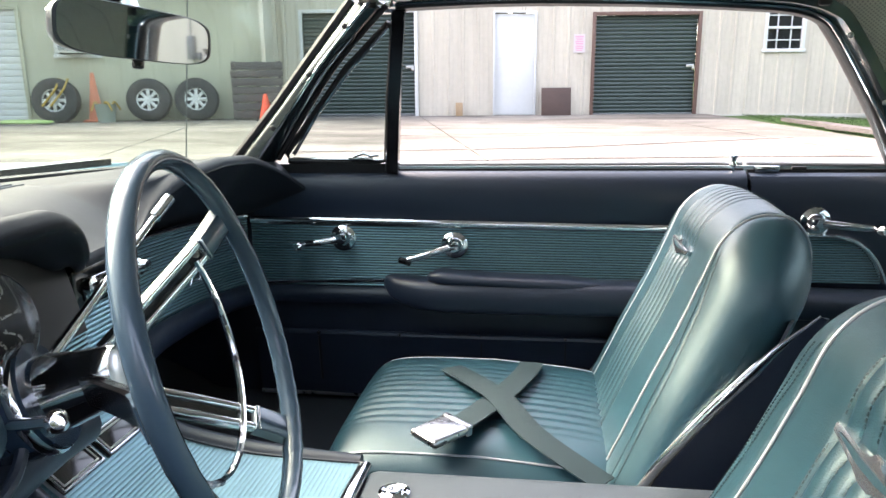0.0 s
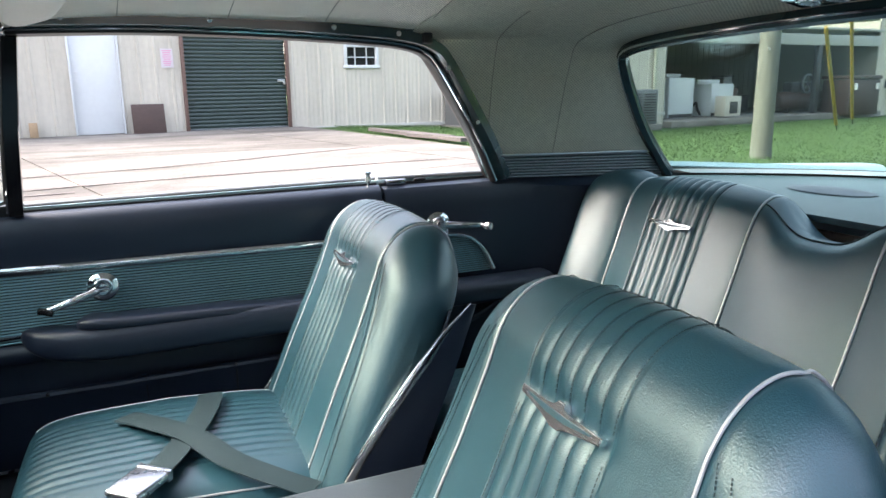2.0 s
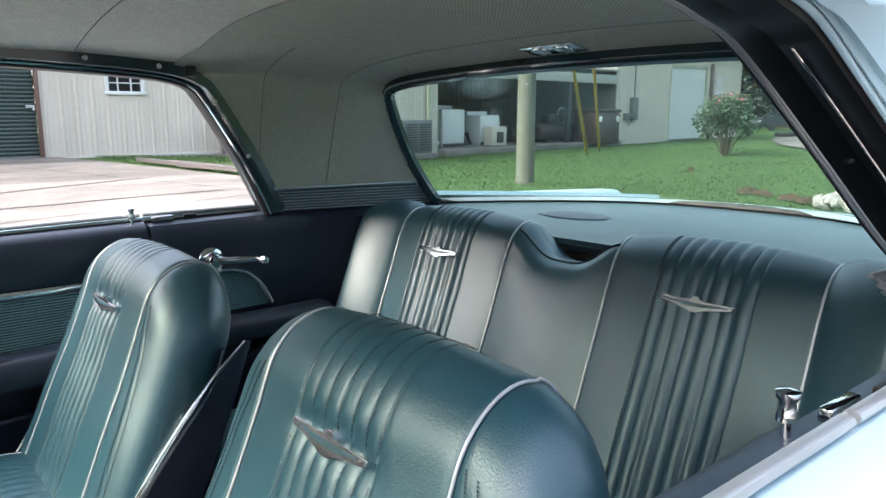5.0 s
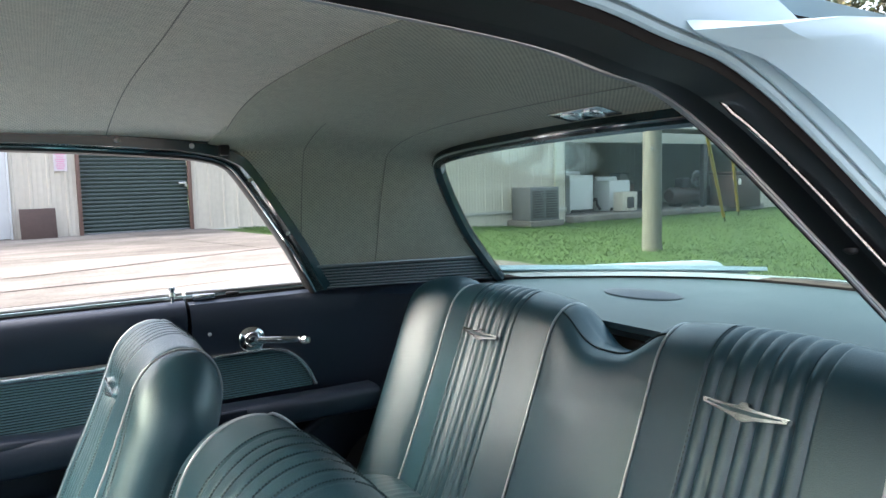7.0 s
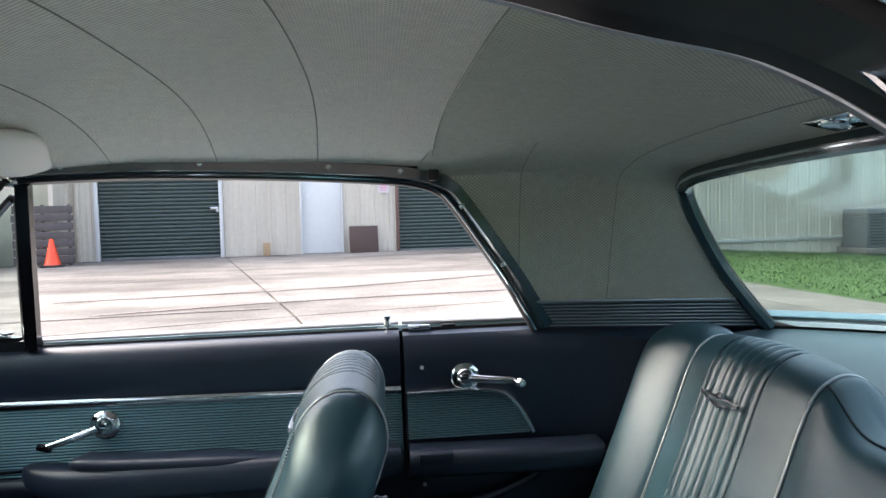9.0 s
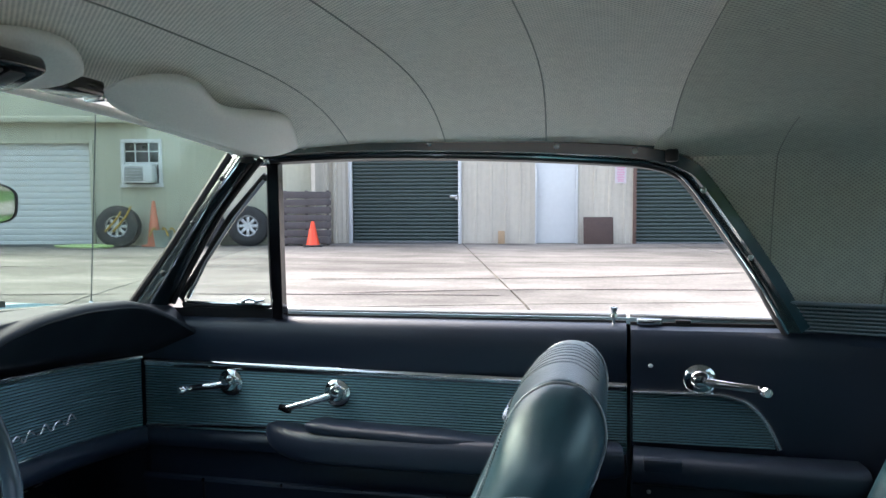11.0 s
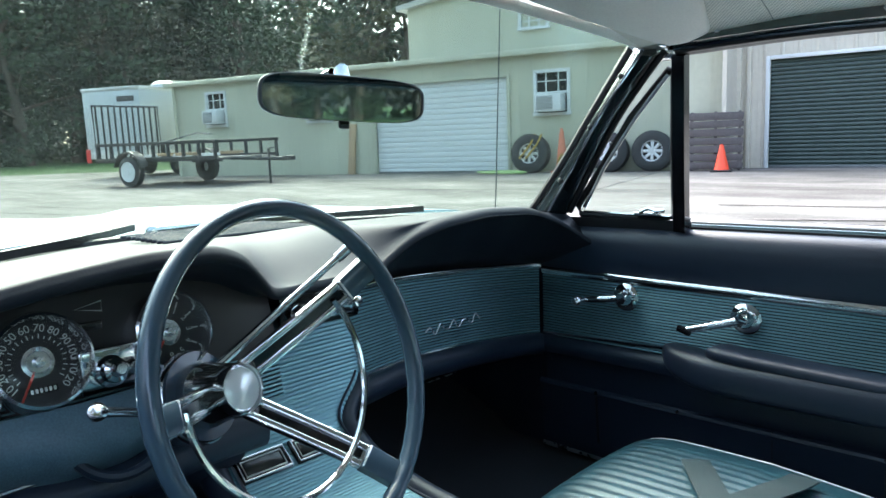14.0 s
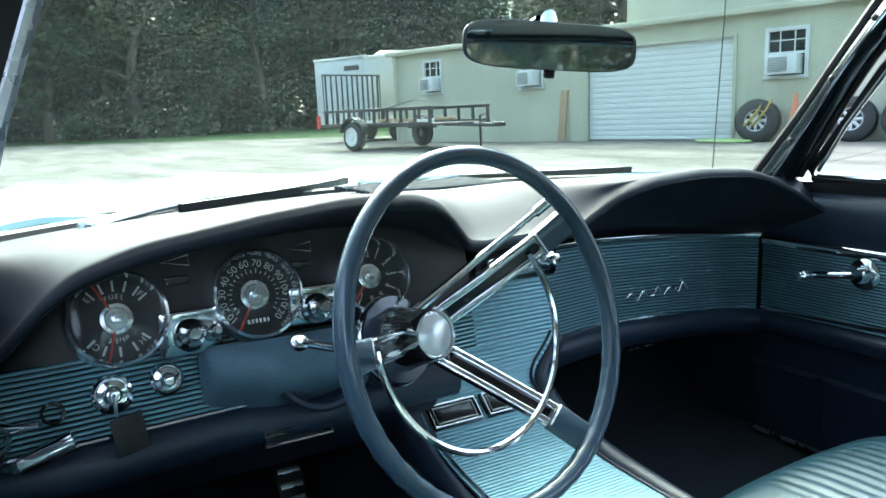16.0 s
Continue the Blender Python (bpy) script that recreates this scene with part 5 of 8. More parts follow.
crv = spline([(0.0, 0.704, 0), (-0.012, 0.67, 0), (-0.020, 0.60, 0), (-0.022, 0.45, 0), (-0.012, 0.30, 0), (0.010, 0.18, 0), (0.03, 0.10, 0)], 6)[::-1]
ys = [p.y for p in crv]
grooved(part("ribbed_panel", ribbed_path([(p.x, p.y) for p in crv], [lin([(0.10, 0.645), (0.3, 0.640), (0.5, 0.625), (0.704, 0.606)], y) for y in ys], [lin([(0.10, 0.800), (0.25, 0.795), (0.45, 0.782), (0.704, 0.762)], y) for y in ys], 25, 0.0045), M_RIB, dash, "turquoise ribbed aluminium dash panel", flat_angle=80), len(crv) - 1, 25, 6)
part("chrome_strip", sweep(bmesh.new(), [(p.x + 0.004, p.y, lin([(0.10, 0.803), (0.25, 0.798), (0.45, 0.785), (0.704, 0.765)], p.y)) for p in crv], ring(0.005, 8, 0.006)), M_CHROME, dash)
part("chrome_strip", sweep(bmesh.new(), [(p.x + 0.005, p.y, lin([(0.10, 0.643), (0.3, 0.638), (0.5, 0.623), (0.704, 0.604)], p.y)) for p in crv], ring(0.003, 8, 0.003)), M_CHROME, dash)
part("lower_roll", sweep(bmesh.new(), [(p.x + 0.004, p.y, lin([(0.10, 0.616), (0.3, 0.612), (0.5, 0.598), (0.704, 0.580)], p.y)) for p in crv], ring(0.026, 14, 0.026)), M_PAD, dash, "dark padded lower roll")
# script badge on the ribbed panel, as a plain flowing bar
pts = [(-0.012 - 0.006 * k / 12, 0.335 + 0.17 * k / 12, 0.676 + 0.010 * math.sin(k * 2.4) + 0.004) for k in range(13)]
part("badge_script", sweep(bmesh.new(), spline([(p[0] + 0.008, p[1], p[2]) for p in pts], 4), ring(0.0016, 6)), M_STEEL, dash, "thin flowing metal badge")
# gauge panel face and driver's ribbed panel
bm = bmesh.new()
rows = [[(0.118 + 0.020 * i / 6, y, 0.765 + (lerp_table([(b[0], b[4]) for b in BROW], y) + 0.004 - 0.765) * (1 - i / 6)) for y in [-0.70 + 0.60 * j / 30 for j in range(31)]] for i in range(7)]
skin(bm, rows, 0.006)
part("gauge_panel", bm, M_MATTE, dash, "black gauge panel")
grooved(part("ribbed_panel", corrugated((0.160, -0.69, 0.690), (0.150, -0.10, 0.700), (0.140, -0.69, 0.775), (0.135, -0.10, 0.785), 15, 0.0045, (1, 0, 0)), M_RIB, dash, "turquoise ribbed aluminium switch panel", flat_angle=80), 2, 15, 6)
part("lower_roll", sweep(bmesh.new(), [(0.150 + 0.006 * math.sin(j), -0.70 + 0.56 * j / 12, 0.660 + 0.010 * j / 12) for j in range(13)], ring(0.030, 14, 0.030)), M_PAD, dash, "dark padded lower roll")
part("chrome_strip", tube([(0.170, -0.69, 0.690), (0.160, -0.14, 0.700)], 0.0025, 6), M_CHROME, dash)
bm = bmesh.new()
rows = [[(0.13 - 0.10 * (i / 6) ** 1.5, y, 0.655 - 0.10 * i / 6) for y in [-0.70 + 0.55 * j / 14 for j in range(15)]] for i in range(7)]
skin(bm, rows, 0.006)
part("under_panel", bm, M_PAD, dash)
bm = bmesh.new()
rows = [[(-0.01 - 0.12 * (i / 6), y, 0.600 - 0.02 * i / 6) for y in [0.10 + 0.60 * j / 14 for j in range(15)]] for i in range(7)]
skin(bm, rows, 0.006)
part("under_panel", bm, M_PAD, dash)


def disc_text(th, txt, size, m, mat, name="dial_text"):
    cu = bpy.data.curves.new(name, "FONT")
    cu.body, cu.size, cu.extrude, cu.align_x, cu.align_y = txt, size, 0.0002, "CENTER", "CENTER"
    ob = new(name, cu)
    dg = bpy.context.evaluated_depsgraph_get()
    me = bpy.data.meshes.new_from_object(ob.evaluated_get(dg))
    bpy.data.objects.remove(ob)
    bpy.data.curves.remove(cu)
    o2 = new(name, me)
    me.materials.clear()
    me.materials.append(mat)
    o2.parent = th
    o2.matrix_basis = m
    return o2


def gauge(y, z, r, ticks, needle, words, two=False):
    # local: z towards the driver, x to the driver's right, y up
    ax = Vector((0.965, 0.02, 0.26)).normalized()
    right = Vector((0, 1, 0)) - ax * ax.y
    right.normalize()
    upv = ax.cross(right)
    c = Vector((0.145, y, z))
    m = Matrix(((right.x, upv.x, ax.x, c.x), (right.y, upv.y, ax.y, c.y), (right.z, upv.z, ax.z, c.z), (0, 0, 0, 1)))
    g = part("gauge", lathem([(0, 0.000), (r * 0.93, 0.000), (r * 0.93, -0.012), (r, -0.012), (r, -0.02), (0, -0.02)], m, 40), M_MATTE, dash, "round black dial gauge")
    part("bezel", lathem([(r * 0.90, 0.004), (r * 0.925, 0.018), (r * 0.965, 0.026), (r * 1.03, 0.024), (r * 1.09, 0.010), (r * 1.09, -0.015), (r * 0.90, -0.012), (r * 0.90, 0.004)], m, 48), M_BEZEL, g, "chrome bezel")
    part("hub_cap", lathem([(r * 0.35, 0.001), (r * 0.335, 0.004), (r * 0.25, 0.0045), (r * 0.23, 0.006), (r * 0.13, 0.006), (r * 0.10, 0.013), (0, 0.014)], m, 28), M_BEZEL, g, "brushed silver centre cap")
    bm = bmesh.new()
    for a, w, l0, l1 in ticks:
        d = Matrix.Rotation(radians(a), 4, "Z")
        box(bm, (0, r * (l0 + l1) / 2, 0.0012), (w, r * (l1 - l0), 0.0008), 0, m @ d)
    part("dial_marks", bm, M_WHITEINK, g)["kind"] = "stuff"
    for a, l in needle:
        part("needle", boxm((0, r * (0.3 + l) / 2 + 0, 0.0045), (0.0022, r * (l - 0.25), 0.001), 0, m @ Matrix.Rotation(radians(a), 4, "Z")), M_RED, g, "red needle")
    for txt, a, rad, size in words:
        d = Vector((-math.sin(radians(a)) * r * rad, math.cos(radians(a)) * r * rad, 0.0014))
        disc_text(g, txt, size, m @ Matrix.Translation(d) @ Matrix.Rotation(radians(a) if abs(a) < 181 else 0, 4, "Z"), M_WHITEINK)
    ln = part("lens", lathem([(0, 0.019), (r * 0.5, 0.0185), (r * 0.91, 0.016)], m, 32), M_LENS, g)
    ln.visible_shadow = False


GR = 0.0495
speed_words = [(str(10 * k), 130 - (k - 1) * 260 / 11, 0.74, 0.0122) for k in range(1, 13)]
gauge(-0.4060, 0.8205, 0.0505, [(130 - k * 260 / 22, 0.0010, 0.88 - 0.36, 0.58 if k % 2 else 0.62) for k in range(23)], [(150, 0.88)], speed_words)
gauge(-0.5570, 0.8155, GR, [(a, 0.0022, 0.60, 0.84) for a in (40, 40, 20, 0, -20, -40, -55)] + [(180 + a, 0.0026, 0.62, 0.84) for a in (50, 25, 0, -25, -50)], [(28, 0.86), (165, 0.86)], [("E", 48, 0.72, 0.010), ("F", -48, 0.72, 0.010), ("C", 140, 0.72, 0.010), ("H", -140, 0.72, 0.010)] + [(ch, 20 - 13.5 * i, 0.48, 0.0075) for i, ch in enumerate("FUEL")] + [(ch, 160 + 13.5 * i, 0.48, 0.0075) for i, ch in enumerate("TEMP")])
gauge(-0.2580, 0.8235, 0.0470, [(30 * k, 0.0018, 0.70, 0.86) for k in range(12)], [(140, 0.8)], [(str(k if k else 12), -30 * k, 0.60, 0.0110) for k in range(12)])
part("odometer", boxm((0, -0.030, 0.0012), (0.030, 0.007, 0.001), 0, Matrix.Translation((0.148, -0.406, 0.8205)) @ Matrix(((0, -0.26, 0.965, 0), (1, 0, 0, 0), (0, 0.965, 0.26, 0), (0, 0, 0, 1)))), M_BLACK, dash)
bm = bmesh.new()
for k in range(6):
    box(bm, (-0.0115 + 0.0046 * k, -0.030, 0.0020), (0.0026, 0.0046, 0.0006), 0, Matrix.Translation((0.148, -0.406, 0.8205)) @ Matrix(((0, -0.26, 0.965, 0), (1, 0, 0, 0), (0, 0.965, 0.26, 0), (0, 0, 0, 1))))
part("odometer_bars", bm, M_WHITEINK, dash)["kind"] = "stuff"
# turn arrows between the gauges
for y in (-0.490, -0.345):
    bm = bmesh.new()
    arrow = [(-0.016, -0.002), (0.014, -0.008), (0.014, 0.004)]
    tube([(0.140, y + a, 0.872 + b) for a, b in arrow], 0.0009, 6, closed=True, bm=bm)
    part("turn_arrow", bm, M_WHITEINK, dash)
    part("warning_lamp", boxm((0.137, y, 0.848), (0.006, 0.028, 0.010), 0.002), M_BLACK, dash)
# chrome control plates with knobs
for y0, y1, z in ((-0.518, -0.450, 0.792), (-0.370, -0.306, 0.800)):
    plate = part("control_plate", boxm((0.160, (y0 + y1) / 2, z), (0.012, y1 - y0, 0.052), 0.004), M_CHROME, dash, "chrome control plate")
    for yy, rr in ((y0 + 0.032, 0.0145), (y1 - 0.012, 0.009)):
        part("control_knob", lathem([(rr * 1.3, 0), (rr * 1.25, 0.006), (rr, 0.009), (rr * 0.92, 0.020), (rr * 0.6, 0.023), (rr * 0.55, 0.033), (rr * 0.4, 0.036), (0, 0.036)], axis_pose((0.166, yy, z - 0.002), (0.96, 0, 0.26)), 24), M_CHROME, plate)
# lower knobs: ignition and lighter on the ribbed panel, a small port
for nm, y, z, rr in (("ignition_switch", -0.570, 0.735, 0.019), ("lighter", -0.513, 0.741, 0.016)):
    k = part(nm, lathem([(rr * 1.15, 0), (rr * 1.1, 0.005), (rr * 0.95, 0.007), (rr * 0.8, 0.004), (rr * 0.55, 0.005), (rr * 0.50, 0.016), (rr * 0.35, 0.020), (0, 0.021)], axis_pose((0.154, y, z), (0.97, 0, 0.22)), 26), M_CHROME, dash, "chrome dash knob")
part("key_blade", boxm((0.180, -0.570, 0.731), (0.016, 0.003, 0.022), 0.001), M_STEEL, dash)
part("socket", lathem([(0.012, 0), (0.012, 0.004), (0.009, 0.005), (0.009, -0.010), (0, -0.010)], axis_pose((0.160, -0.628, 0.729), (0.97, 0, 0.22)), 22), M_BLACK, dash)
part("light_switch", tube([(0.150, -0.690, 0.727), (0.188, -0.665, 0.730), (0.200, -0.640, 0.733)], 0.0050, 10, scale=[1.9, 1.0, 0.8]), M_CHROME, dash, "chrome light switch pull")
grip = part("brake_grip", tube([(0.19, -0.662, 0.690), (0.19, -0.640, 0.697), (0.19, -0.612, 0.706)], 0.0105, 14, scale=[0.8, 1.05, 1.15]), M_CHROME, dash, "chrome parking brake grip")
part("grip_stem", tube([(0.13, -0.690, 0.664), (0.165, -0.684, 0.676), (0.19, -0.660, 0.691)], 0.006, 8), M_CHROME, grip)
fob = solo("key_fob", boxm((0, 0, -0.022), (0.003, 0.034, 0.044), 0.0014), M_MATTE, "black leather tag hanging from the key", "key fob", "", pose(0.186, -0.562, 0.720, 8, 0, 12))
# fabric boot round the column
bm = bmesh.new()
rows = []
for i in range(9):
    s = i / 8
    rows.append([(0.156 + 0.050 * math.sin((0.15 + 0.85 * s) * math.pi) * math.sin(math.pi * t) ** 0.5 + 0.0035 * math.sin(22 * t) * math.sin(math.pi * s), -0.475 + 0.215 * t, 0.772 - 0.092 * s * (0.75 + 0.25 * math.sin(math.pi * t))) for t in [k / 40 for k in range(41)]])
skin(bm, rows, 0.003)
part("column_hoop", tube([(0.190 + 0.012 * math.sin(a), -0.342 + 0.062 * math.cos(a), 0.752 - 0.066 * math.sin(a)) for a in [math.pi * k / 20 for k in range(21)]], 0.0065, 8), M_PAD, dash, "dark hoop below the steering column")
part("column_boot", bm, M_BOOT, dash, "blue-grey leather column boot")
# radio
radio = part("radio", boxm((0.090, 0.000, 0.806), (0.050, 0.150, 0.056), 0.008, Matrix.Rotation(radians(0), 4, "Y")), M_BLACK, dash, "black and chrome push-button radio")
part("radio_face", boxm((0.1165, 0.000, 0.803), (0.006, 0.120, 0.030), 0.003), M_CHROME, radio)
part("radio_dial", boxm((0.1205, 0.000, 0.812), (0.004, 0.070, 0.010), 0.001), M_BLACK, radio)
for k in range(5):
    part("radio_button", boxm((0.122, -0.028 + 0.014 * k, 0.797), (0.010, 0.011, 0.008), 0.002), M_STEEL, radio)
for y in (-0.052, 0.052):
    part("radio_knob", lathem([(0.012, 0), (0.012, 0.010), (0.009, 0.013), (0.008, 0.022), (0, 0.023)], axis_pose((0.118, y, 0.806), (1, 0, 0.15)), 22), M_CHROME, radio)
vent = part("air_vent", boxm((0.175, -0.373, 0.652), (0.010, 0.085, 0.020), 0.003, None), M_BLACK, dash)
part("vent_trim", tube([(0.181, -0.415, 0.644), (0.181, -0.331, 0.644), (0.181, -0.331, 0.661), (0.181, -0.415, 0.661)], 0.0018, 6, closed=True), M_CHROME, vent)
fv = part("foot_vent", boxm((-0.06, 0.42, 0.565), (0.012, 0.10, 0.022), 0.003), M_BLACK, dash)
part("vent_trim", tube([(-0.052, 0.37, 0.556), (-0.052, 0.47, 0.556), (-0.052, 0.47, 0.575), (-0.052, 0.37, 0.575)], 0.0015, 6, closed=True), M_STEEL, fv)

# ---- centre console ----
console = thing("console", "centre console, ribbed aluminium front and padded lid", "console")
CON = [(0.030, 0.790), (0.045, 0.720), (0.062, 0.655), (0.090, 0.605), (0.150, 0.560), (0.250, 0.538), (0.340, 0.532), (0.432, 0.530)]
cp = spline([(x, 0, z) for x, z in CON], 12)


def flare(z):
    """The stack widens upwards to meet the dash panel."""
    t = min(1.0, max(0.0, (z - 0.600) / 0.075))
    return 0.066 * t * t * (3 - 2 * t)


def con_rows(yl, yr, ribs):
    n = len(cp) - 1
    dist = [0]
    for p, q in zip(cp, cp[1:]):
        dist.append(dist[-1] + (q - p).length)
    rows = []
    per = 6
    for i in range(ribs * per + 1):
        t = dist[-1] * i / (ribs * per)
        k = min(n - 1, max(0, int(np.searchsorted(dist, t)) - 1))
        p, q = cp[k], cp[k + 1]
        f = (t - dist[k]) / max(1e-9, dist[k + 1] - dist[k])
        c = p.lerp(q, f)
        d = (q - p).normalized()
        nrm = Vector((-d.z, 0, d.x))
        c = c + nrm * (0.0035 * abs(math.sin(i / per * math.pi)) ** 0.7)
        wide = yr + flare(c.z)
        rows.append([(c.x, yl + (wide - yl) * j / 4, c.z) for j in range(5)])
    return rows


bm = bmesh.new()
skin(bm, con_rows(-0.168, 0.040, 84), 0.004)
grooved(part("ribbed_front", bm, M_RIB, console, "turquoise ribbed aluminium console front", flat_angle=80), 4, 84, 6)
for sg, yy in ((1, 0.052), (-1, -0.178)):
    run = [p for p in cp if sg < 0 or p.z < 0.668]
    out = [yy + (flare(p.z) if sg > 0 else 0.0) for p in run]
    part("padded_edge", sweep(bmesh.new(), [(p.x - 0.004, q + 0.004 * sg, p.z - 0.008) for p, q in zip(run, out)], ring(0.020, 12, 0.018), up=(0, 1, 0), scale=[0.8 + 0.4 * math.sin(math.pi * min(1, k / 60)) for k in range(len(run))]), M_PAD, console)
    part("edge_bead", tube([(p.x + 0.006, q - 0.016 * sg, p.z + 0.008) for p, q in zip(run, out)], 0.0022, 6, up=(0, 1, 0)), M_STEEL if sg < 0 else M_PAD, console)
rows = []
bm = bmesh.new()
outl = [(p.x, p.z - 0.008) for p in cp] + [(0.432, 0.40), (-0.05, 0.40), (-0.05, 0.79)]
extrude_poly(bm, [(x, -0.176, z) for x, z in outl], (0, 0.226, 0))
part("console_body", bm, M_PAD, console)
part("lid", boxm((0.78, -0.043, 0.492), (0.68, 0.165, 0.085), 0.022, None, 4), M_LID, console, "grey-blue padded vinyl console lid")
part("lower_body", boxm((0.78, -0.043, 0.415), (0.68, 0.150, 0.13), 0.008), M_PAD, console)
part("chrome_end", sweep(bmesh.new(), [(0.437, -0.165 + 0.205 * k / 8, 0.532 + 0.004 * math.sin(math.pi * k / 8)) for k in range(9)], ring(0.010, 10, 0.007)), M_CHROME, console, "chrome end moulding")
part("push_button", lathem([(0.021, 0), (0.0205, 0.003), (0.016, 0.005), (0.012, 0.003), (0.010, 0.004), (0.009, 0.007), (0.004, 0.007), (0, 0.0065)], Matrix.Translation((0.494, -0.030, 0.5348)), 28), M_CHROME, console, "round chrome push button")
for y0, y1 in ((-0.160, -0.076), (-0.067, 0.016)):
    c = Vector((0.112, (y0 + y1) / 2, 0.594))
    mm = Matrix.Translation(c) @ Matrix.Rotation(radians(42), 4, "Y")
    vn = part("air_vent", boxm((0, 0, 0), (0.040, y1 - y0, 0.010), 0.002, mm), M_BLACK, console, "black slotted air vent with a white border")
    h, w = 0.017, (y1 - y0) / 2 - 0.003
    part("vent_trim", tube([mm @ Vector(p) for p in ((-h, -w, 0.006), (h, -w, 0.006), (h, w, 0.006), (-h, w, 0.006))], 0.0018, 6, closed=True, up=(0.6, 0, 0.8)), M_BEZEL, vn)
    h, w = 0.012, (y1 - y0) / 2 - 0.009
    part("vent_trim", tube([mm @ Vector(p) for p in ((-h, -w, 0.006), (h, -w, 0.006), (h, w, 0.006), (-h, w, 0.006))], 0.0015, 6, closed=True, up=(0.6, 0, 0.8)), M_WHITEINK, vn)

# ---- steering column and wheel, swung towards the middle ----
WC = Vector((0.368, -0.211, 0.799))
WN = Vector((math.cos(0.279) * math.cos(0.182), math.sin(0.182), math.sin(0.279) * math.cos(0.182)))
WR = 0.1875
side = Vector((0, 0, 1)).cross(WN).normalized()
wup = WN.cross(side)
WM = Matrix(((side.x, wup.x, WN.x, WC.x), (side.y, wup.y, WN.y, WC.y), (side.z, wup.z, WN.z, WC.z), (0, 0, 0, 1)))
wheel = thing("steering_wheel", "blue-grey three-spoke steering wheel with chrome horn ring", "steering wheel", WM)
N = 200
rim = [(WR * math.cos(2 * math.pi * k / N), WR * math.sin(2 * math.pi * k / N), 0) for k in range(N)]
bm = bmesh.new()
rows = []
for k in range(N):
    a = 2 * math.pi * k / N
    grip = 0.0004 * math.sin(a * 44) * max(0.0, min(1.0, -3 * math.sin(a) * abs(math.cos(a))))
    rows.append([((WR + (0.0098 + grip) * math.cos(t)) * math.cos(a), (WR + (0.0098 + grip) * math.cos(t)) * math.sin(a), (0.0118 + grip) * math.sin(t)) for t in [2 * math.pi * j / 14 for j in range(14)]])
surf(bm, rows, closed_u=True, closed_v=True)
part("rim", bm, M_WHEEL, wheel, "blue-grey plastic rim")
HUBZ = -0.150
hub = part("hub", lathem([(0.0, HUBZ + 0.045), (0.020, HUBZ + 0.044), (0.0255, HUBZ + 0.040), (0.0285, HUBZ + 0.046), (0.031, HUBZ + 0.040), (0.031, HUBZ + 0.020), (0.033, HUBZ + 0.0), (0.036, HUBZ - 0.02), (0.038, HUBZ - 0.04), (0, HUBZ - 0.04)], None, 40), M_CHROME, wheel, "chrome hub")
part("hub_button", lathem([(0.0, HUBZ + 0.0475), (0.018, HUBZ + 0.0465), (0.0245, HUBZ + 0.0430), (0.0245, HUBZ + 0.039), (0, HUBZ + 0.040)], None, 32), M_BUTTON, hub, "silver hub button")
part("hub_sleeve", lathem([(0.0315, HUBZ + 0.030), (0.033, HUBZ + 0.018), (0.036, HUBZ - 0.002), (0.040, HUBZ - 0.02), (0.041, HUBZ - 0.04), (0.03, HUBZ - 0.04)], None, 32), M_CHROME, hub)
for ang in (33, 178, 305):
    d = Vector((math.cos(radians(ang)), math.sin(radians(ang)), 0))
    q = Vector((-d.y, d.x, 0))
    a, b = d * 0.030 + Vector((0, 0, HUBZ + 0.024)), d * (WR - 0.004) + Vector((0, 0, -0.006))
    run = [a, a.lerp(b, 0.3) + Vector((0, 0, 0.004)), a.lerp(b, 0.66) + Vector((0, 0, 0.006)), a.lerp(b, 0.76) + Vector((0, 0, 0.005))]
    sp = part("spoke", sweep(bmesh.new(), run + [b], [(-0.014, -0.006), (0.014, -0.006), (0.015, -0.001), (0.012, 0.002), (-0.012, 0.002), (-0.015, -0.001)]), M_BLACK, wheel, "dark spoke between two chrome rails")
    for e in (-0.0105, 0.0105):
        part("spoke_rail", sweep(bmesh.new(), [p + q * e + Vector((0, 0, 0.003)) for p in run], [(-0.0045, -0.004), (0.0045, -0.004), (0.0045, 0.002), (0.002, 0.004), (-0.002, 0.004), (-0.0045, 0.002)]), M_CHROME, sp, "chrome rail")
    part("spoke_end", sweep(bmesh.new(), [run[3] - d * 0.002, run[3].lerp(b, 0.5), b + d * 0.004], [(-0.0155, -0.007), (0.0155, -0.007), (0.0155, 0.006), (0.013, 0.008), (-0.013, 0.008), (-0.0155, 0.006)]), M_WHEEL, sp, "blue-grey spoke bracket")
    part("rail_cap", boxm((0, 0, 0), (0.010, 0.030, 0.012), 0.002, Matrix.Translation(run[3] + Vector((0, 0, 0.003))) @ Matrix.Rotation(radians(ang), 4, "Z")), M_STEEL, sp)
pts = []
for k in range(61):
    a = radians(178 + (360 + 33 - 178) * k / 60)
    pts.append((0.130 * math.cos(a), 0.130 * math.sin(a), -0.036))
part("horn_ring", tube(spline([(p[0], p[1], p[2]) for p in pts], 1), 0.0042, 8), M_CHROME, wheel, "chrome horn ring")

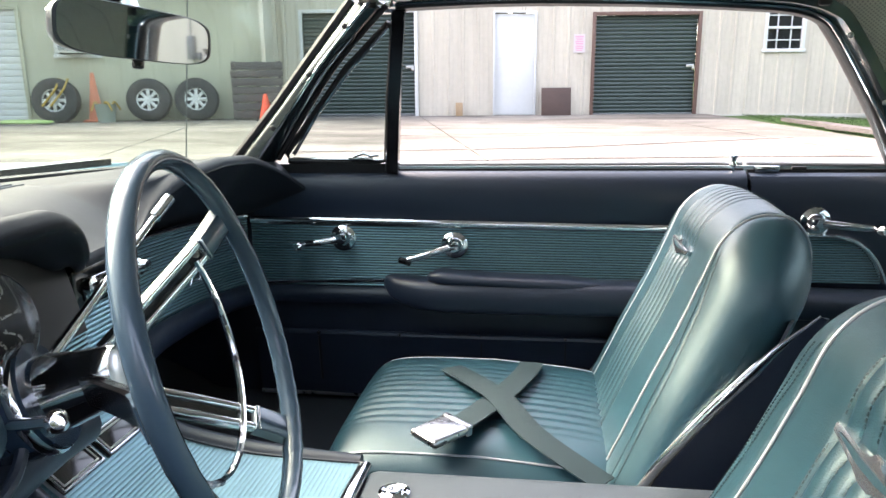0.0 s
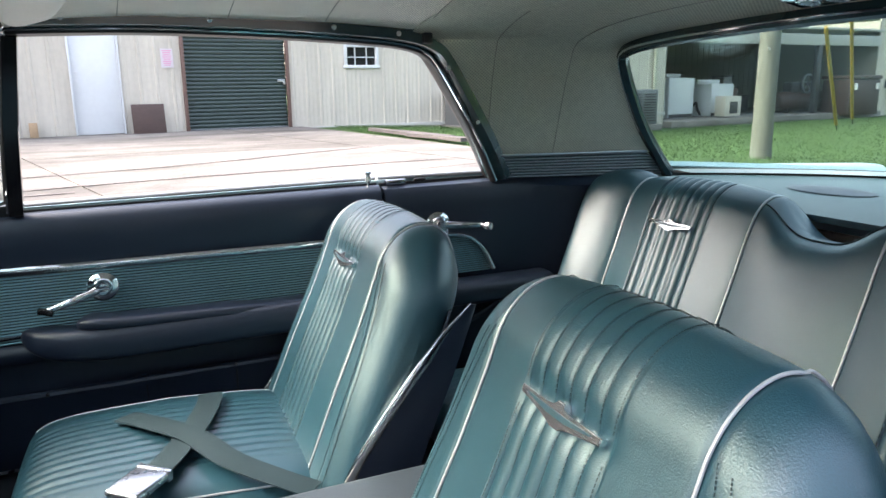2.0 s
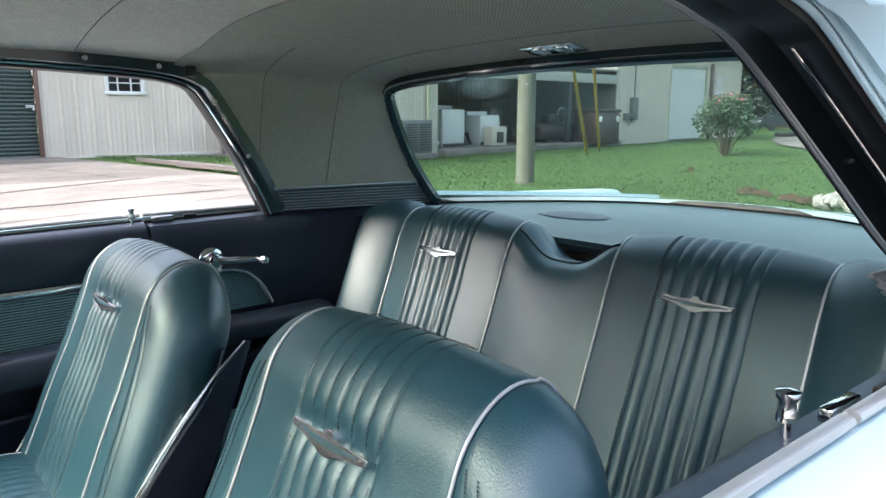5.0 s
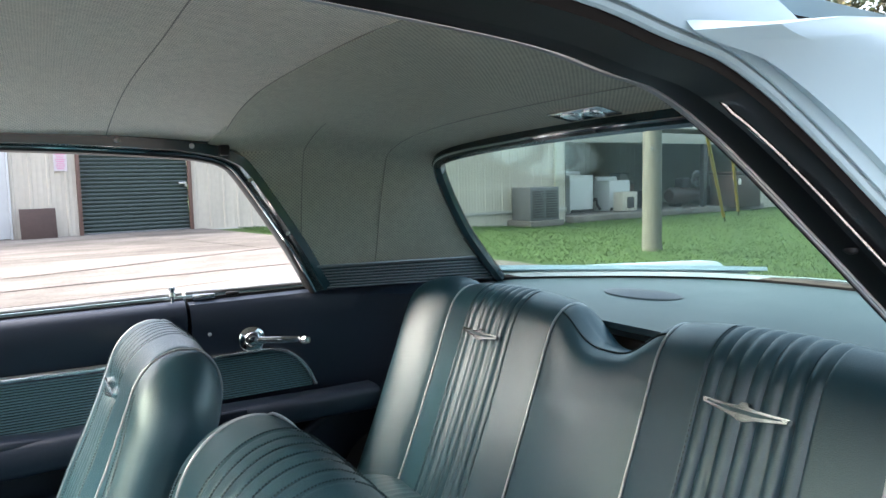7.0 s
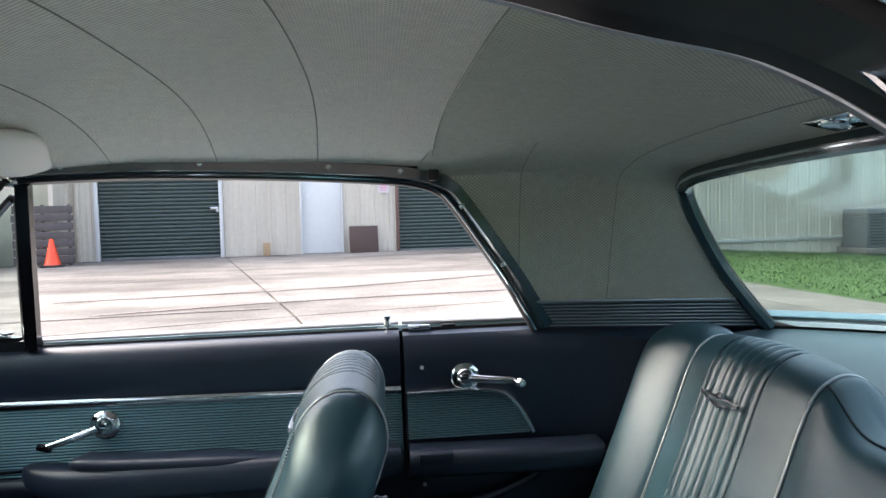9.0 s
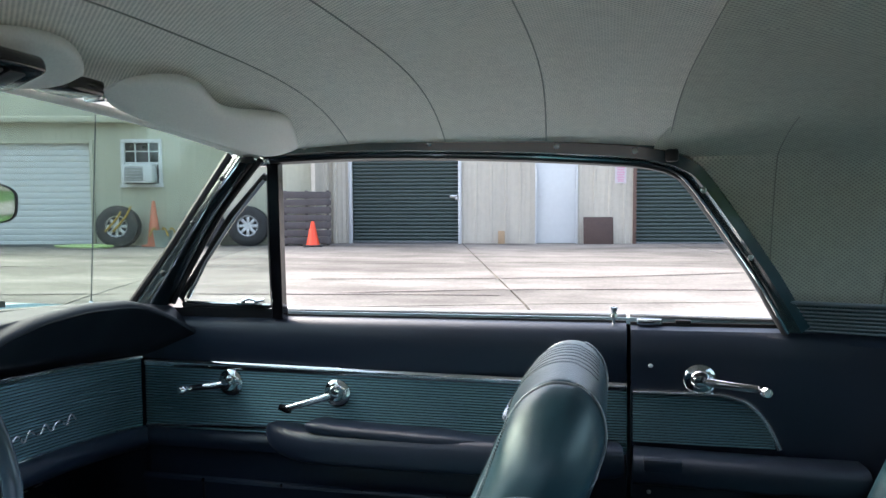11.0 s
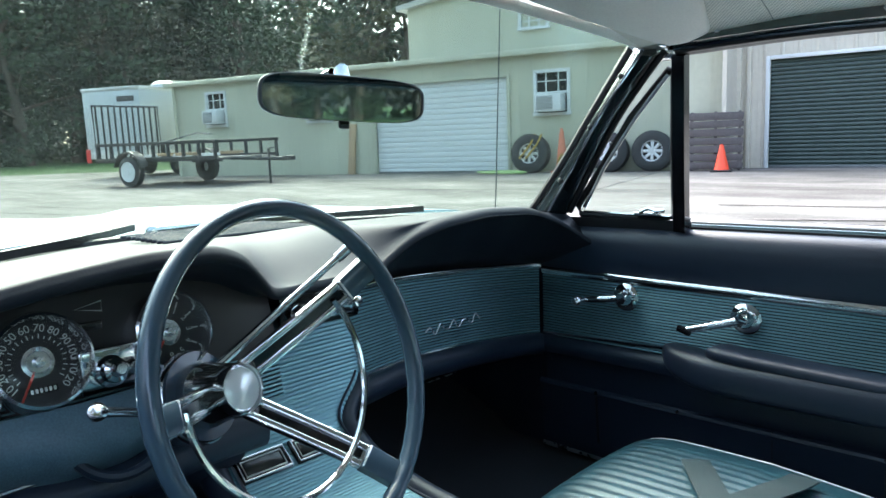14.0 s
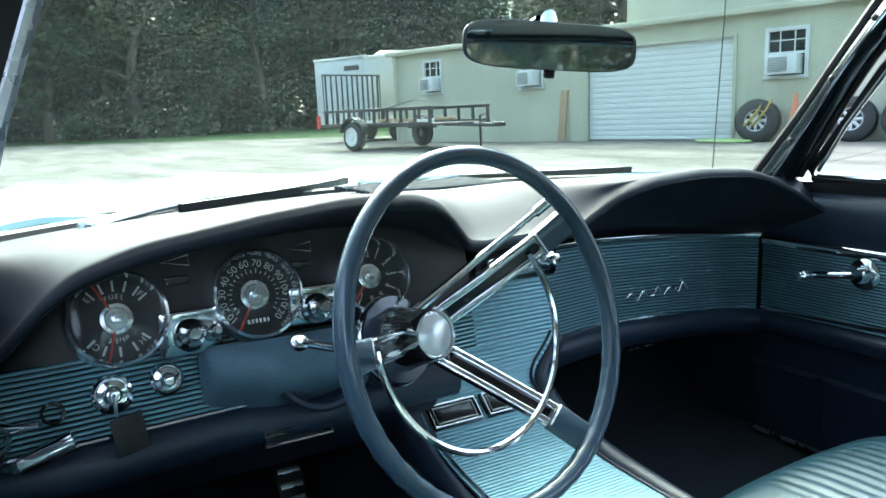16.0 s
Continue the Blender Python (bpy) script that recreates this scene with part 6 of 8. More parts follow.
column = thing("steering_column", "dark steering column with chrome collar and levers", "steering column")
ct = WC + WN * (HUBZ - 0.035)
cb = Vector((-0.02, -0.315, 0.665))
cdir = (cb - ct).normalized()
cm = axis_pose(ct, cdir)
L = (cb - ct).length
part("column_jacket", lathem([(0.0, -0.004), (0.055, -0.004), (0.056, 0.004), (0.056, 0.03), (0.051, 0.035), (0.050, 0.10), (0.046, L), (0, L)], cm, 36), M_COLUMN, column, "dark blue column jacket")
part("collar", lathem([(0.0565, 0.000), (0.059, 0.003), (0.059, 0.010), (0.0565, 0.013)], cm, 36), M_CHROME, column, "chrome collar")
for off, end, rr, kn in (((0.02, -0.035, 0.0), (0.334, -0.415, 0.810), 0.0055, True), ((0.01, 0.03, 0.03), (0.210, -0.040, 0.893), 0.0052, False)):
    a = ct + cdir * 0.03 + Vector(off)
    b = Vector(end)
    lv = part("lever", tube([a, a.lerp(b, 0.5), b], rr, 10, scale=[1.3, 1.0, 0.9]), M_CHROME, column, "chrome lever")
    if kn:
        part("lever_end", lathem([(0, -0.004), (0.008, -0.003), (0.009, 0.004), (0.006, 0.010), (0, 0.011)], axis_pose(b, (b - a)), 16), M_CHROME, lv)
    else:
        part("lever_end", tube([b, b + (b - a).normalized() * 0.035], 0.0075, 10), M_CHROME, lv)

# ---- pedal ----
ped = thing("brake_pedal", "black rubber pedal pad with a bright frame", "pedal", pose(-0.10, -0.302, 0.43, 0, -35, 0))
part("pedal_pad", boxm((0, 0, 0), (0.010, 0.045, 0.10), 0.003), M_RUBBER, ped)
for k in range(4):
    part("pedal_rib", boxm((0.007, 0, -0.036 + 0.024 * k), (0.004, 0.036, 0.010), 0.001), M_STEEL, ped)
part("pedal_arm", tube([(-0.005, 0, 0.0), (-0.10, 0, 0.10), (-0.12, 0, 0.25)], 0.008, 8), M_RUBBER, ped)

# ---- mirror, visors, dome lamp ----
mc = Vector((0.186, 0.009, 1.110))
md = Vector((0.86, -0.46, -0.025)).normalized()
mx = Vector((0.062, 0.242, -0.014)).normalized()
mz = mx.cross(md).normalized() * -1
md = mx.cross(mz) * -1
if md.x < 0:
    md = -md
mz = md.cross(mx)
MM = Matrix(((mx.x, mz.x, md.x, mc.x), (mx.y, mz.y, md.y, mc.y), (mx.z, mz.z, md.z, mc.z), (0, 0, 0, 1)))
mirror = thing("rear_view_mirror", "rounded interior mirror on a chrome stem", "mirror", MM)


def mirror_outline(s):
    return [(s * 0.126 * math.copysign(abs(math.cos(a)) ** 0.42, math.cos(a)), s * 0.0295 * math.copysign(abs(math.sin(a)) ** 0.6, math.sin(a)) + (0.004 if math.sin(a) > 0 else 0) * s) for a in [2 * math.pi * k / 60 for k in range(60)]]


bm = bmesh.new()
prof = [(0.02, -0.022), (0.75, -0.020), (0.96, -0.012), (1.0, -0.002), (1.0, 0.003), (0.965, 0.004)]
surf(bm, [[(x, y, h) for x, y in mirror_outline(s)] for s, h in prof], closed_u=True)
part("mirror_case", bm, M_VISORDARK, mirror, "dark mirror case")
bm = bmesh.new()
o = [(x, y, 0.003) for x, y in mirror_outline(0.965)]
bm.faces.new([bm.verts.new(p) for p in o])
part("mirror_glass", bm, M_MIRROR, mirror, "", False)
part("mirror_lever", boxm((0.0, -0.034, -0.004), (0.016, 0.012, 0.008), 0.003), M_BLACK, mirror)
part("mirror_stem", tube([Vector((0.0, 0.024, -0.012)), Vector((0.0, 0.041, -0.016)), Vector((0.0, 0.042, -0.050)), Vector((0.0, 0.036, -0.110)), Vector((0.0, 0.030, -0.150))], 0.006, 10, scale=[2.4, 1.9, 1.0, 0.8, 1.2]), M_CHROME, mirror, "chrome mirror stem")


def visor(sgn):
    v = thing("sun_visor", "grey padded sun visor folded up under the roof", "sun visor", None, "sun visors")
    y0, y1, n = 0.030, 0.585, 48
    rows = []
    for j in range(n + 1):
        t = j / n
        y = y0 + (y1 - y0) * t
        e = max(0.0, 1 - abs(2 * t - 1) ** 7) ** 0.5
        # the rear edge rises and dips twice
        wave = 0.014 * math.cos(2 * math.pi * (t - 0.16) * 1.9)
        front = Vector((0.418 - 0.030 * t, y, 1.232 - 0.030 * t))
        rear = Vector((0.495 + wave, y, 1.262 - 0.030 * t * t + wave * 0.5))
        mid = (front + rear) / 2
        front, rear = mid + (front - mid) * max(0.3, e), mid + (rear - mid) * max(0.3, e)
        d = (rear - front).normalized()
        nrm = Vector((-d.z, 0, d.x))
        half = (rear - front).length / 2
        r = []
        for a in [2 * math.pi * k / 24 for k in range(24)]:
            cx, sz = math.copysign(abs(math.cos(a)) ** 0.55, math.cos(a)), math.copysign(abs(math.sin(a)) ** 0.7, math.sin(a))
            p = mid + d * half * cx + nrm * 0.013 * max(0.15, e) * sz
            r.append((p.x, p.y * sgn, p.z))
        rows.append(r)
    bm = bmesh.new()
    vs = surf(bm, rows, closed_u=True)
    bm.faces.new(vs[0])
    bm.faces.new(vs[-1])
    part("visor_pad", bm, M_VISOR, v)
    part("visor_arm", tube([(0.395, 0.56 * sgn, 1.208), (0.380, 0.600 * sgn, 1.204), (0.372, 0.625 * sgn, 1.204)], 0.008, 8), M_CHROME, v)
    part("visor_bracket", boxm((0.365, 0.622 * sgn, 1.200), (0.045, 0.030, 0.030), 0.008), M_CHROME, v, "chrome pivot bracket")


both(visor)
cb_ = thing("visor_catch", "dark catch between the two visors", "catch")
part("catch_body", boxm((0.42, 0.0, 1.244), (0.05, 0.07, 0.020), 0.005), M_BLACK, cb_)
part("catch_clip", boxm((0.425, 0.040, 1.238), (0.03, 0.012, 0.016), 0.004), M_CHROME, cb_)
rem = thing("visor_box", "black plastic remote box clipped to the driver's visor", "remote box", pose(0.497, -0.205, 1.226, 0, -20, 0))
part("case", boxm((0, 0, 0), (0.052, 0.115, 0.020), 0.008, None, 3), M_BLACK, rem)
for y in (-0.030, 0.0, 0.026):
    part("button", boxm((0.002, y, -0.0105), (0.026, 0.018, 0.004), 0.0015), M_VISORDARK, rem)
dome = thing("dome_lamp", "oblong chrome dome lamp with two round lenses", "lamp", pose(1.606, -0.017, 1.199, 0, 12, 0))
part("plate", boxm((0, 0, -0.002), (0.052, 0.128, 0.005), 0.0015), M_CHROME, dome)
for y in (-0.027, 0.027):
    part("lens_rim", lathem([(0.016, -0.005), (0.0175, -0.0072), (0.020, -0.0068), (0.021, -0.004)], Matrix.Translation((0, y, 0)), 24), M_CHROME, dome)
    part("lens", lathem([(0.016, -0.0062), (0.010, -0.0055), (0.0, -0.0050)], Matrix.Translation((0, y, 0)), 24), M_STEEL, dome)

# wipers on the cowl
for pts, nm in (([(-0.10, -0.560, 0.890), (-0.23, -0.42, 0.900), (-0.42, -0.16, 0.900), (-0.52, -0.02, 0.905)], 0), ([(-0.40, -0.02, 0.900), (-0.42, 0.20, 0.900), (-0.36, 0.42, 0.900), (-0.26, 0.56, 0.905)], 1)):
    wp = thing("wiper", "chrome windscreen wiper arm with a black blade", "wiper", None, "wipers")
    part("wiper_arm", tube(spline(pts, 5), 0.0055, 8, scale=[1.6 - 0.9 * k / 15 for k in range(16)]), M_CHROME, wp)
    q = spline([(p[0] + 0.035, p[1], p[2] - 0.002) for p in pts[1:]], 5)
    part("wiper_blade", sweep(bmesh.new(), q, [(-0.004, -0.008), (0.004, -0.008), (0.005, 0.006), (-0.005, 0.006)]), M_RUBBER, wp, "black rubber blade")
    part("wiper_pivot", lathem([(0.012, -0.02), (0.012, 0.004), (0.008, 0.009), (0, 0.010)], Matrix.Translation(pts[0]), 16), M_CHROME, wp)

# seat belt lying crossed on the passenger cushion
belt = thing("seat_belt", "dark teal lap belt lying crossed on the passenger seat, steel buckle", "seat belt")


def strap(pts, w=0.045):
    sp = spline(pts, 8)
    rows = []
    for i, p in enumerate(sp):
        t = (sp[min(i + 1, len(sp) - 1)] - sp[max(i - 1, 0)]).normalized()
        s = t.cross(Vector((0, 0, 1))).normalized() * (w / 2)
        rows.append([p - s + Vector((0, 0, 0.0012)), p - s * 0.5 + Vector((0, 0, 0.002)), p + s * 0.5 + Vector((0, 0, 0.002)), p + s + Vector((0, 0, 0.0012))])
    bm = bmesh.new()
    skin(bm, rows, 0.002)
    return bm


part("strap", strap([(0.655, 0.50, 0.512), (0.648, 0.44, 0.519), (0.615, 0.33, 0.524), (0.575, 0.24, 0.525), (0.545, 0.19, 0.523)]), M_WEB, belt)
part("strap", strap([(0.505, 0.44, 0.520), (0.560, 0.36, 0.528), (0.610, 0.29, 0.5285), (0.655, 0.205, 0.519), (0.705, 0.15, 0.508), (0.77, 0.10, 0.49)]), M_WEB, belt)
bk = part("buckle", boxm((0, 0, 0), (0.075, 0.058, 0.014), 0.006, pose(0.525, 0.158, 0.529, 4, 0, 52), 3), M_STEEL, belt, "brushed steel buckle")
part("buckle_hinge", boxm((0, 0, 0), (0.012, 0.058, 0.018), 0.003, pose(0.548, 0.187, 0.528, 4, 0, 52)), M_STEEL, bk)

# radio aerial on the passenger fender, leaning with the screen
aerial = thing("radio_aerial", "thin steel radio aerial on the front fender", "aerial", Matrix.Translation((-0.146, 0.730, 0.866)))
part("aerial_base", lathem([(0.014, -0.01), (0.012, 0.004), (0.007, 0.016), (0.004, 0.024), (0, 0.024)], None, 16), M_CHROME, aerial)
part("aerial_rod", tube([(0, 0, 0.01), (0.09, -0.072, 0.51), (0.18, -0.145, 1.01)], 0.0016, 6, scale=[1.0, 0.8, 0.6]), M_VISORDARK, aerial)

# ================= outside =================
UP = Vector((0.0125, -0.0204, 1)).normalized()
OX = (Vector((1, 0, 0)) - UP * UP.x).normalized()
OY = UP.cross(OX)
OUT = Matrix(((OX.x, OY.x, UP.x, 0), (OX.y, OY.y, UP.y, 0), (OX.z, OY.z, UP.z, 0), (0, 0, 0, 1)))


def sstep(a, b, x):
    t = min(1, max(0, (x - a) / (b - a)))
    return t * t * (3 - 2 * t)


def gz(x, y):
    """Height of the ground."""
    near = 1 - sstep(1.2, 5.5, math.hypot(max(0, abs(x - 0.5) - 2.0), max(0, abs(y) - 0.4)))
    return 0.165 - 0.435 * sstep(4, 14, x) - 0.25 * near


M_CONC = material("concrete", (0.180, 0.170, 0.158), 0.85, var=0.28, scale=0.55, fine=0.14, fine_scale=26, bump=0.3, detail=9, spec=0.1)
M_GRASS = material("lawn_soil", (0.046, 0.086, 0.028), 0.95, var=0.35, scale=0.5, fine=0.35, fine_scale=18, bump=1.0, spec=0.15)
M_BLADE = material("grass_blade", (0.052, 0.100, 0.032), 0.7, var=0.30, scale=0.8, spec=0.2)
M_SIDING = material("cream_metal_siding", (0.50, 0.465, 0.395), 0.5, var=0.07, scale=0.7, fine=0.04, fine_scale=9, spec=0.35)
M_ANNEX = material("beige_metal_siding", (0.44, 0.44, 0.345), 0.55, var=0.06, scale=0.6, fine=0.03, fine_scale=9, spec=0.3)
M_GREEN = material("dark_green_shutter", (0.028, 0.048, 0.043), 0.45, var=0.12, scale=1.2, fine=0.06, fine_scale=20)
M_WHITE = material("white_paint", (0.58, 0.60, 0.605), 0.4, var=0.03, scale=2, fine=0.02, fine_scale=12)
M_BROWNTRIM = material("brown_trim", (0.12, 0.07, 0.055), 0.6, var=0.2, scale=6)
M_GUTTER = material("dark_steel_frame", (0.03, 0.03, 0.032), 0.5, var=0.2, scale=8)
M_BOARD = material("brown_board", (0.062, 0.038, 0.032), 0.7, var=0.3, scale=3, fine=0.25, fine_scale=40, stretch=(1, 1, 6))
M_PALLET = material("weathered_pallet_wood", (0.088, 0.078, 0.078), 0.85, var=0.35, scale=4, fine=0.3, fine_scale=50, stretch=(6, 1, 1))
M_WOOD = material("pale_wood", (0.36, 0.25, 0.15), 0.8, var=0.3, scale=4, fine=0.25, fine_scale=60)
M_POLE = material("weathered_pole_wood", (0.115, 0.118, 0.098), 0.85, var=0.3, scale=3, fine=0.3, fine_scale=40, stretch=(5, 5, 0.5), bump=0.6)
M_ORANGE = material("orange_cone", (0.85, 0.075, 0.025), 0.45, var=0.1, scale=5)
M_FADED = material("faded_orange_cone", (0.60, 0.20, 0.12), 0.6, var=0.25, scale=5)
M_TYRE = material("tyre_rubber", (0.022, 0.022, 0.023), 0.7, var=0.25, scale=9, fine=0.2, fine_scale=60)
M_ALLOY = material("alloy_wheel", (0.60, 0.61, 0.62), 0.3, 0.8, var=0.08, scale=9)
M_PAIL = material("grey_green_pail", (0.26, 0.30, 0.27), 0.5, var=0.12, scale=6)
M_HOSE = material("garden_hose", (0.24, 0.36, 0.13), 0.5, var=0.15)
M_YELLOW = material("yellow_strap", (0.33, 0.22, 0.03), 0.5, var=0.15)
M_PANE = material("window_pane", (0.015, 0.018, 0.020), 0.05, var=0.3, scale=2, spec=0.6)
M_ACGREY = material("appliance_grey", (0.11, 0.118, 0.122), 0.5, var=0.1, scale=4)
# siding darkened in its colour to carry the open bay's shade
M_SHEDSHADE = material("shed_shaded_siding", (0.22, 0.22, 0.185), 0.7, var=0.2, scale=1)
M_PAPER = material("paper_notice", (0.55, 0.51, 0.53), 0.7, var=0.03)
M_PINKINK = material("pink_print", (0.62, 0.20, 0.36), 0.7)
M_ROOF = material("painted_metal_roof", (0.40, 0.40, 0.37), 0.5, var=0.1, scale=1)
M_BIN = material("brown_bin", (0.045, 0.026, 0.022), 0.5, var=0.2, scale=3)
M_SOIL = material("bare_soil", (0.060, 0.042, 0.030), 0.95, var=0.35, scale=6, fine=0.4, fine_scale=45, bump=1.0, spec=0.1)
M_ROCK = material("pale_limestone", (0.25, 0.245, 0.235), 0.85, var=0.25, scale=6, fine=0.2, fine_scale=40, bump=0.5)
M_BARK = material("tree_bark", (0.085, 0.065, 0.048), 0.9, var=0.35, scale=6, fine=0.3, fine_scale=50, bump=0.8)
M_TRAILER = material("black_trailer_steel", (0.018, 0.018, 0.019), 0.45, var=0.25, scale=6)
M_TAIL = material("red_lamp_plastic", (0.55, 0.04, 0.03), 0.3)
M_DARKCAR = material("dark_car_paint", (0.03, 0.035, 0.045), 0.2, var=0.1, coat=0.6)
M_CARGO = material("cargo_trailer_white", (0.45, 0.48, 0.50), 0.3, var=0.04, scale=1)
stained(M_CONC, (0.22, 0.9, 1), 0.62, 1.20)
stained(M_CONC, (1.6, 2.2, 1), 0.80, 1.12)
stained(M_SIDING, (2.2, 2.2, 0.25), 0.90, 1.05)
stained(M_ANNEX, (1.6, 1.6, 0.25), 0.92, 1.05)


def leaf_material(name, base):
    m = material(name, base, 0.6, var=0.5, scale=0.35, fine=0.25, fine_scale=3, spec=0.25)
    n, l = m.node_tree.nodes, m.node_tree.links
    b = n["Principled BSDF"]
    src = b.inputs["Base Color"].links[0].from_socket
    geo = n.new("ShaderNodeNewGeometry")
    mr = n.new("ShaderNodeMapRange")
    mr.inputs["To Min"].default_value, mr.inputs["To Max"].default_value = 0.5, 1.5
    l.new(geo.outputs["Random Per Island"], mr.inputs["Value"])
    mx = n.new("ShaderNodeMix")
    mx.data_type, mx.blend_type = "RGBA", "MULTIPLY"
    mx.inputs["Factor"].default_value = 1
    l.new(src, mx.inputs["A"])
    l.new(mr.outputs[0], mx.inputs["B"])
    own = n.new("ShaderNodeObjectInfo")
    tone = n.new("ShaderNodeMapRange")
    tone.inputs["To Min"].default_value, tone.inputs["To Max"].default_value = 0.5, 1.8
    l.new(own.outputs["Random"], tone.inputs["Value"])
    m2 = n.new("ShaderNodeMix")
    m2.data_type, m2.blend_type = "RGBA", "MULTIPLY"
    m2.inputs["Factor"].default_value = 1
    l.new(mx.outputs["Result"], m2.inputs["A"])
    l.new(tone.outputs[0], m2.inputs["B"])
    l.new(m2.outputs["Result"], b.inputs["Base Color"])
    return m


M_LEAF = leaf_material("oak_leaves", (0.028, 0.042, 0.021))
M_LEAF2 = leaf_material("dry_leaves", (0.062, 0.058, 0.030))
M_BUSHLEAF = leaf_material("bush_leaves", (0.036, 0.062, 0.032))
M_PINK = material("pink_blossom", (0.62, 0.16, 0.20), 0.6, var=0.2)

# ---- ground: one sheet to the horizon ----
def axis_steps(lo, hi, core_lo, core_hi, fine, grow=1.35):
    v = list(np.arange(core_lo, core_hi + 1e-6, fine))
    s, x = fine, core_lo
    while x > lo:
        s *= grow
        x -= s
        v.insert(0, x)
    s, x = fine, core_hi
    while x < hi:
        s *= grow
        x += s
        v.append(x)
    return v


gx, gy = axis_steps(-900, 900, -30, 40, 1.0), axis_steps(-900, 900, -8, 30, 1.0)
bm = bmesh.new()
surf(bm, [[(x, y, gz(x, y) - 0.035 + (0.02 * noise.noise((x * 0.5, y * 0.5, 0)) - 0.01 if x > 5.5 else 0)) for x in gx] for y in gy])
ground = solo("ground", bm, M_GRASS, "mown green lawn and bare soil", "ground", "structure", OUT)

# concrete slabs with open joints
RA = radians(-15)
yard = thing("pavement", "pale stained concrete yard in large slabs", "pavement", OUT, "", "structure")
SLAB = 4.2


def slab_bm(i, j):
    bm = bmesh.new()
    g = 0.012
    n = 6
    o = Vector((0.30, 5.75, 0))
    rows = []
    for a in range(n + 1):
        r = []
        for b in range(n + 1):
            u, v = i * SLAB + g + (SLAB - 2 * g) * a / n, j * SLAB + g + (SLAB - 2 * g) * b / n
            x = o.x + u * math.cos(-RA) + v * math.sin(RA) * -1 * -1
            y = o.y - u * math.sin(RA) * 1 + v * math.cos(RA)
            r.append(Vector((x, y, 0)))
        rows.append(r)
    surf(bm, rows)
    # trim along the lawn's edge
    for co, no in (((4.0, 14.5, 0), (1, 0.19, 0)), ((4.35, 13.2, 0), (1, 0.17, 0)), ((-33.9, 5.4, 0), (-0.59, 0.81, 0)), ((-52, 0, 0), (-1, 0, 0))):
        bmesh.ops.bisect_plane(bm, geom=bm.verts[:] + bm.edges[:] + bm.faces[:], plane_co=co, plane_no=no, clear_outer=True)
    if not bm.faces:
        bm.free()
        return None
    for v in bm.verts:
        v.co.z = gz(v.co.x, v.co.y)
    rim = [e for e in bm.edges if e.is_boundary]
    got = bmesh.ops.extrude_edge_only(bm, edges=rim)
    for v in got["geom"]:
        if isinstance(v, bmesh.types.BMVert):
            v.co.z -= 0.09
    return bm


for i in range(-14, 3):
    for j in range(-9, 4):
        b = slab_bm(i, j)
        if b is not None:
            part("slab", b, M_CONC, yard, "", True, 30)
# dark tyre streaks and filled cracks
M_STREAK = material("tyre_streak", (0.12, 0.105, 0.10), 0.85, var=0.4, scale=3, fine=0.4, fine_scale=30)


def streak(name, pts, w, label):
    sp = spline([(x, y, 0) for x, y in pts], 10)
    rows = []
    for k, p in enumerate(sp):
        t = (sp[min(k + 1, len(sp) - 1)] - sp[max(k - 1, 0)]).normalized()
        s = Vector((-t.y, t.x, 0)) * w * (0.35 + 0.65 * abs(noise.noise((k * 0.35, w * 50, 1.7)))) / 2
        rows.append([Vector((q.x, q.y, gz(q.x, q.y) + 0.006)) for q in (p - s, p + s)])
    bm = bmesh.new()
    skin(bm, rows, 0.002)
    return solo(name, bm, M_STREAK, label, "stain", "structure", OUT)


streak("trim_streak", [(-1.6, 6.2), (0.21, 6.8), (2.46, 7.2), (4.0, 7.4)], 0.16, "dark curved tyre mark on concrete")
streak("trim_streak", [(-2.4, 7.3), (0.2, 7.9), (1.3, 8.3), (2.7, 9.0), (3.9, 9.6)], 0.13, "dark curved tyre mark on concrete")
streak("trim_streak", [(-12, 3.2), (-8, 4.4), (-4, 5.6), (0, 6.3)], 0.09, "faint curved tyre mark on concrete")


# ---- metal buildings ----
def ribbed_sheet(bm, x0, x1, z0, z1, y=0.0, pitch=0.305, rib=0.014, th=0.05):
    """Vertical ribbed siding in the local xz plane, facing -y."""
    pts, x = [], x0
    k = math.ceil(x0 / pitch)
    xs = [(x0, 0)]
    while k * pitch < x1:
        c = k * pitch
        for dx, h in ((-0.035, 0), (-0.018, rib), (0.018, rib), (0.035, 0)):
            if x0 < c + dx < x1:
                xs.append((c + dx, h))
        for dx in (0.10, 0.20):
            if x0 < c + dx < x1:
                xs += [(c + dx - 0.010, 0), (c + dx, rib * 0.22), (c + dx + 0.010, 0)]
        k += 1
    xs.append((x1, 0))
    xs.sort()
    a = [[bm.verts.new((x, y - h, z)) for x, h in xs] for z in (z0, z1)]
    b = [[bm.verts.new((x, y + th, z)) for x, h in (xs[0], xs[-1])] for z in (z0, z1)]
    for i in range(len(xs) - 1):
        bm.faces.new((a[0][i], a[0][i + 1], a[1][i + 1], a[1][i]))
    bm.faces.new((b[0][0], b[0][1], b[1][1], b[1][0]))
    bm.faces.new((a[0][0], a[1][0], b[1][0], b[0][0]))
    bm.faces.new((a[0][-1], a[1][-1], b[1][1], b[0][1]))
    bm.faces.new([*a[1], b[1][1], b[1][0]])


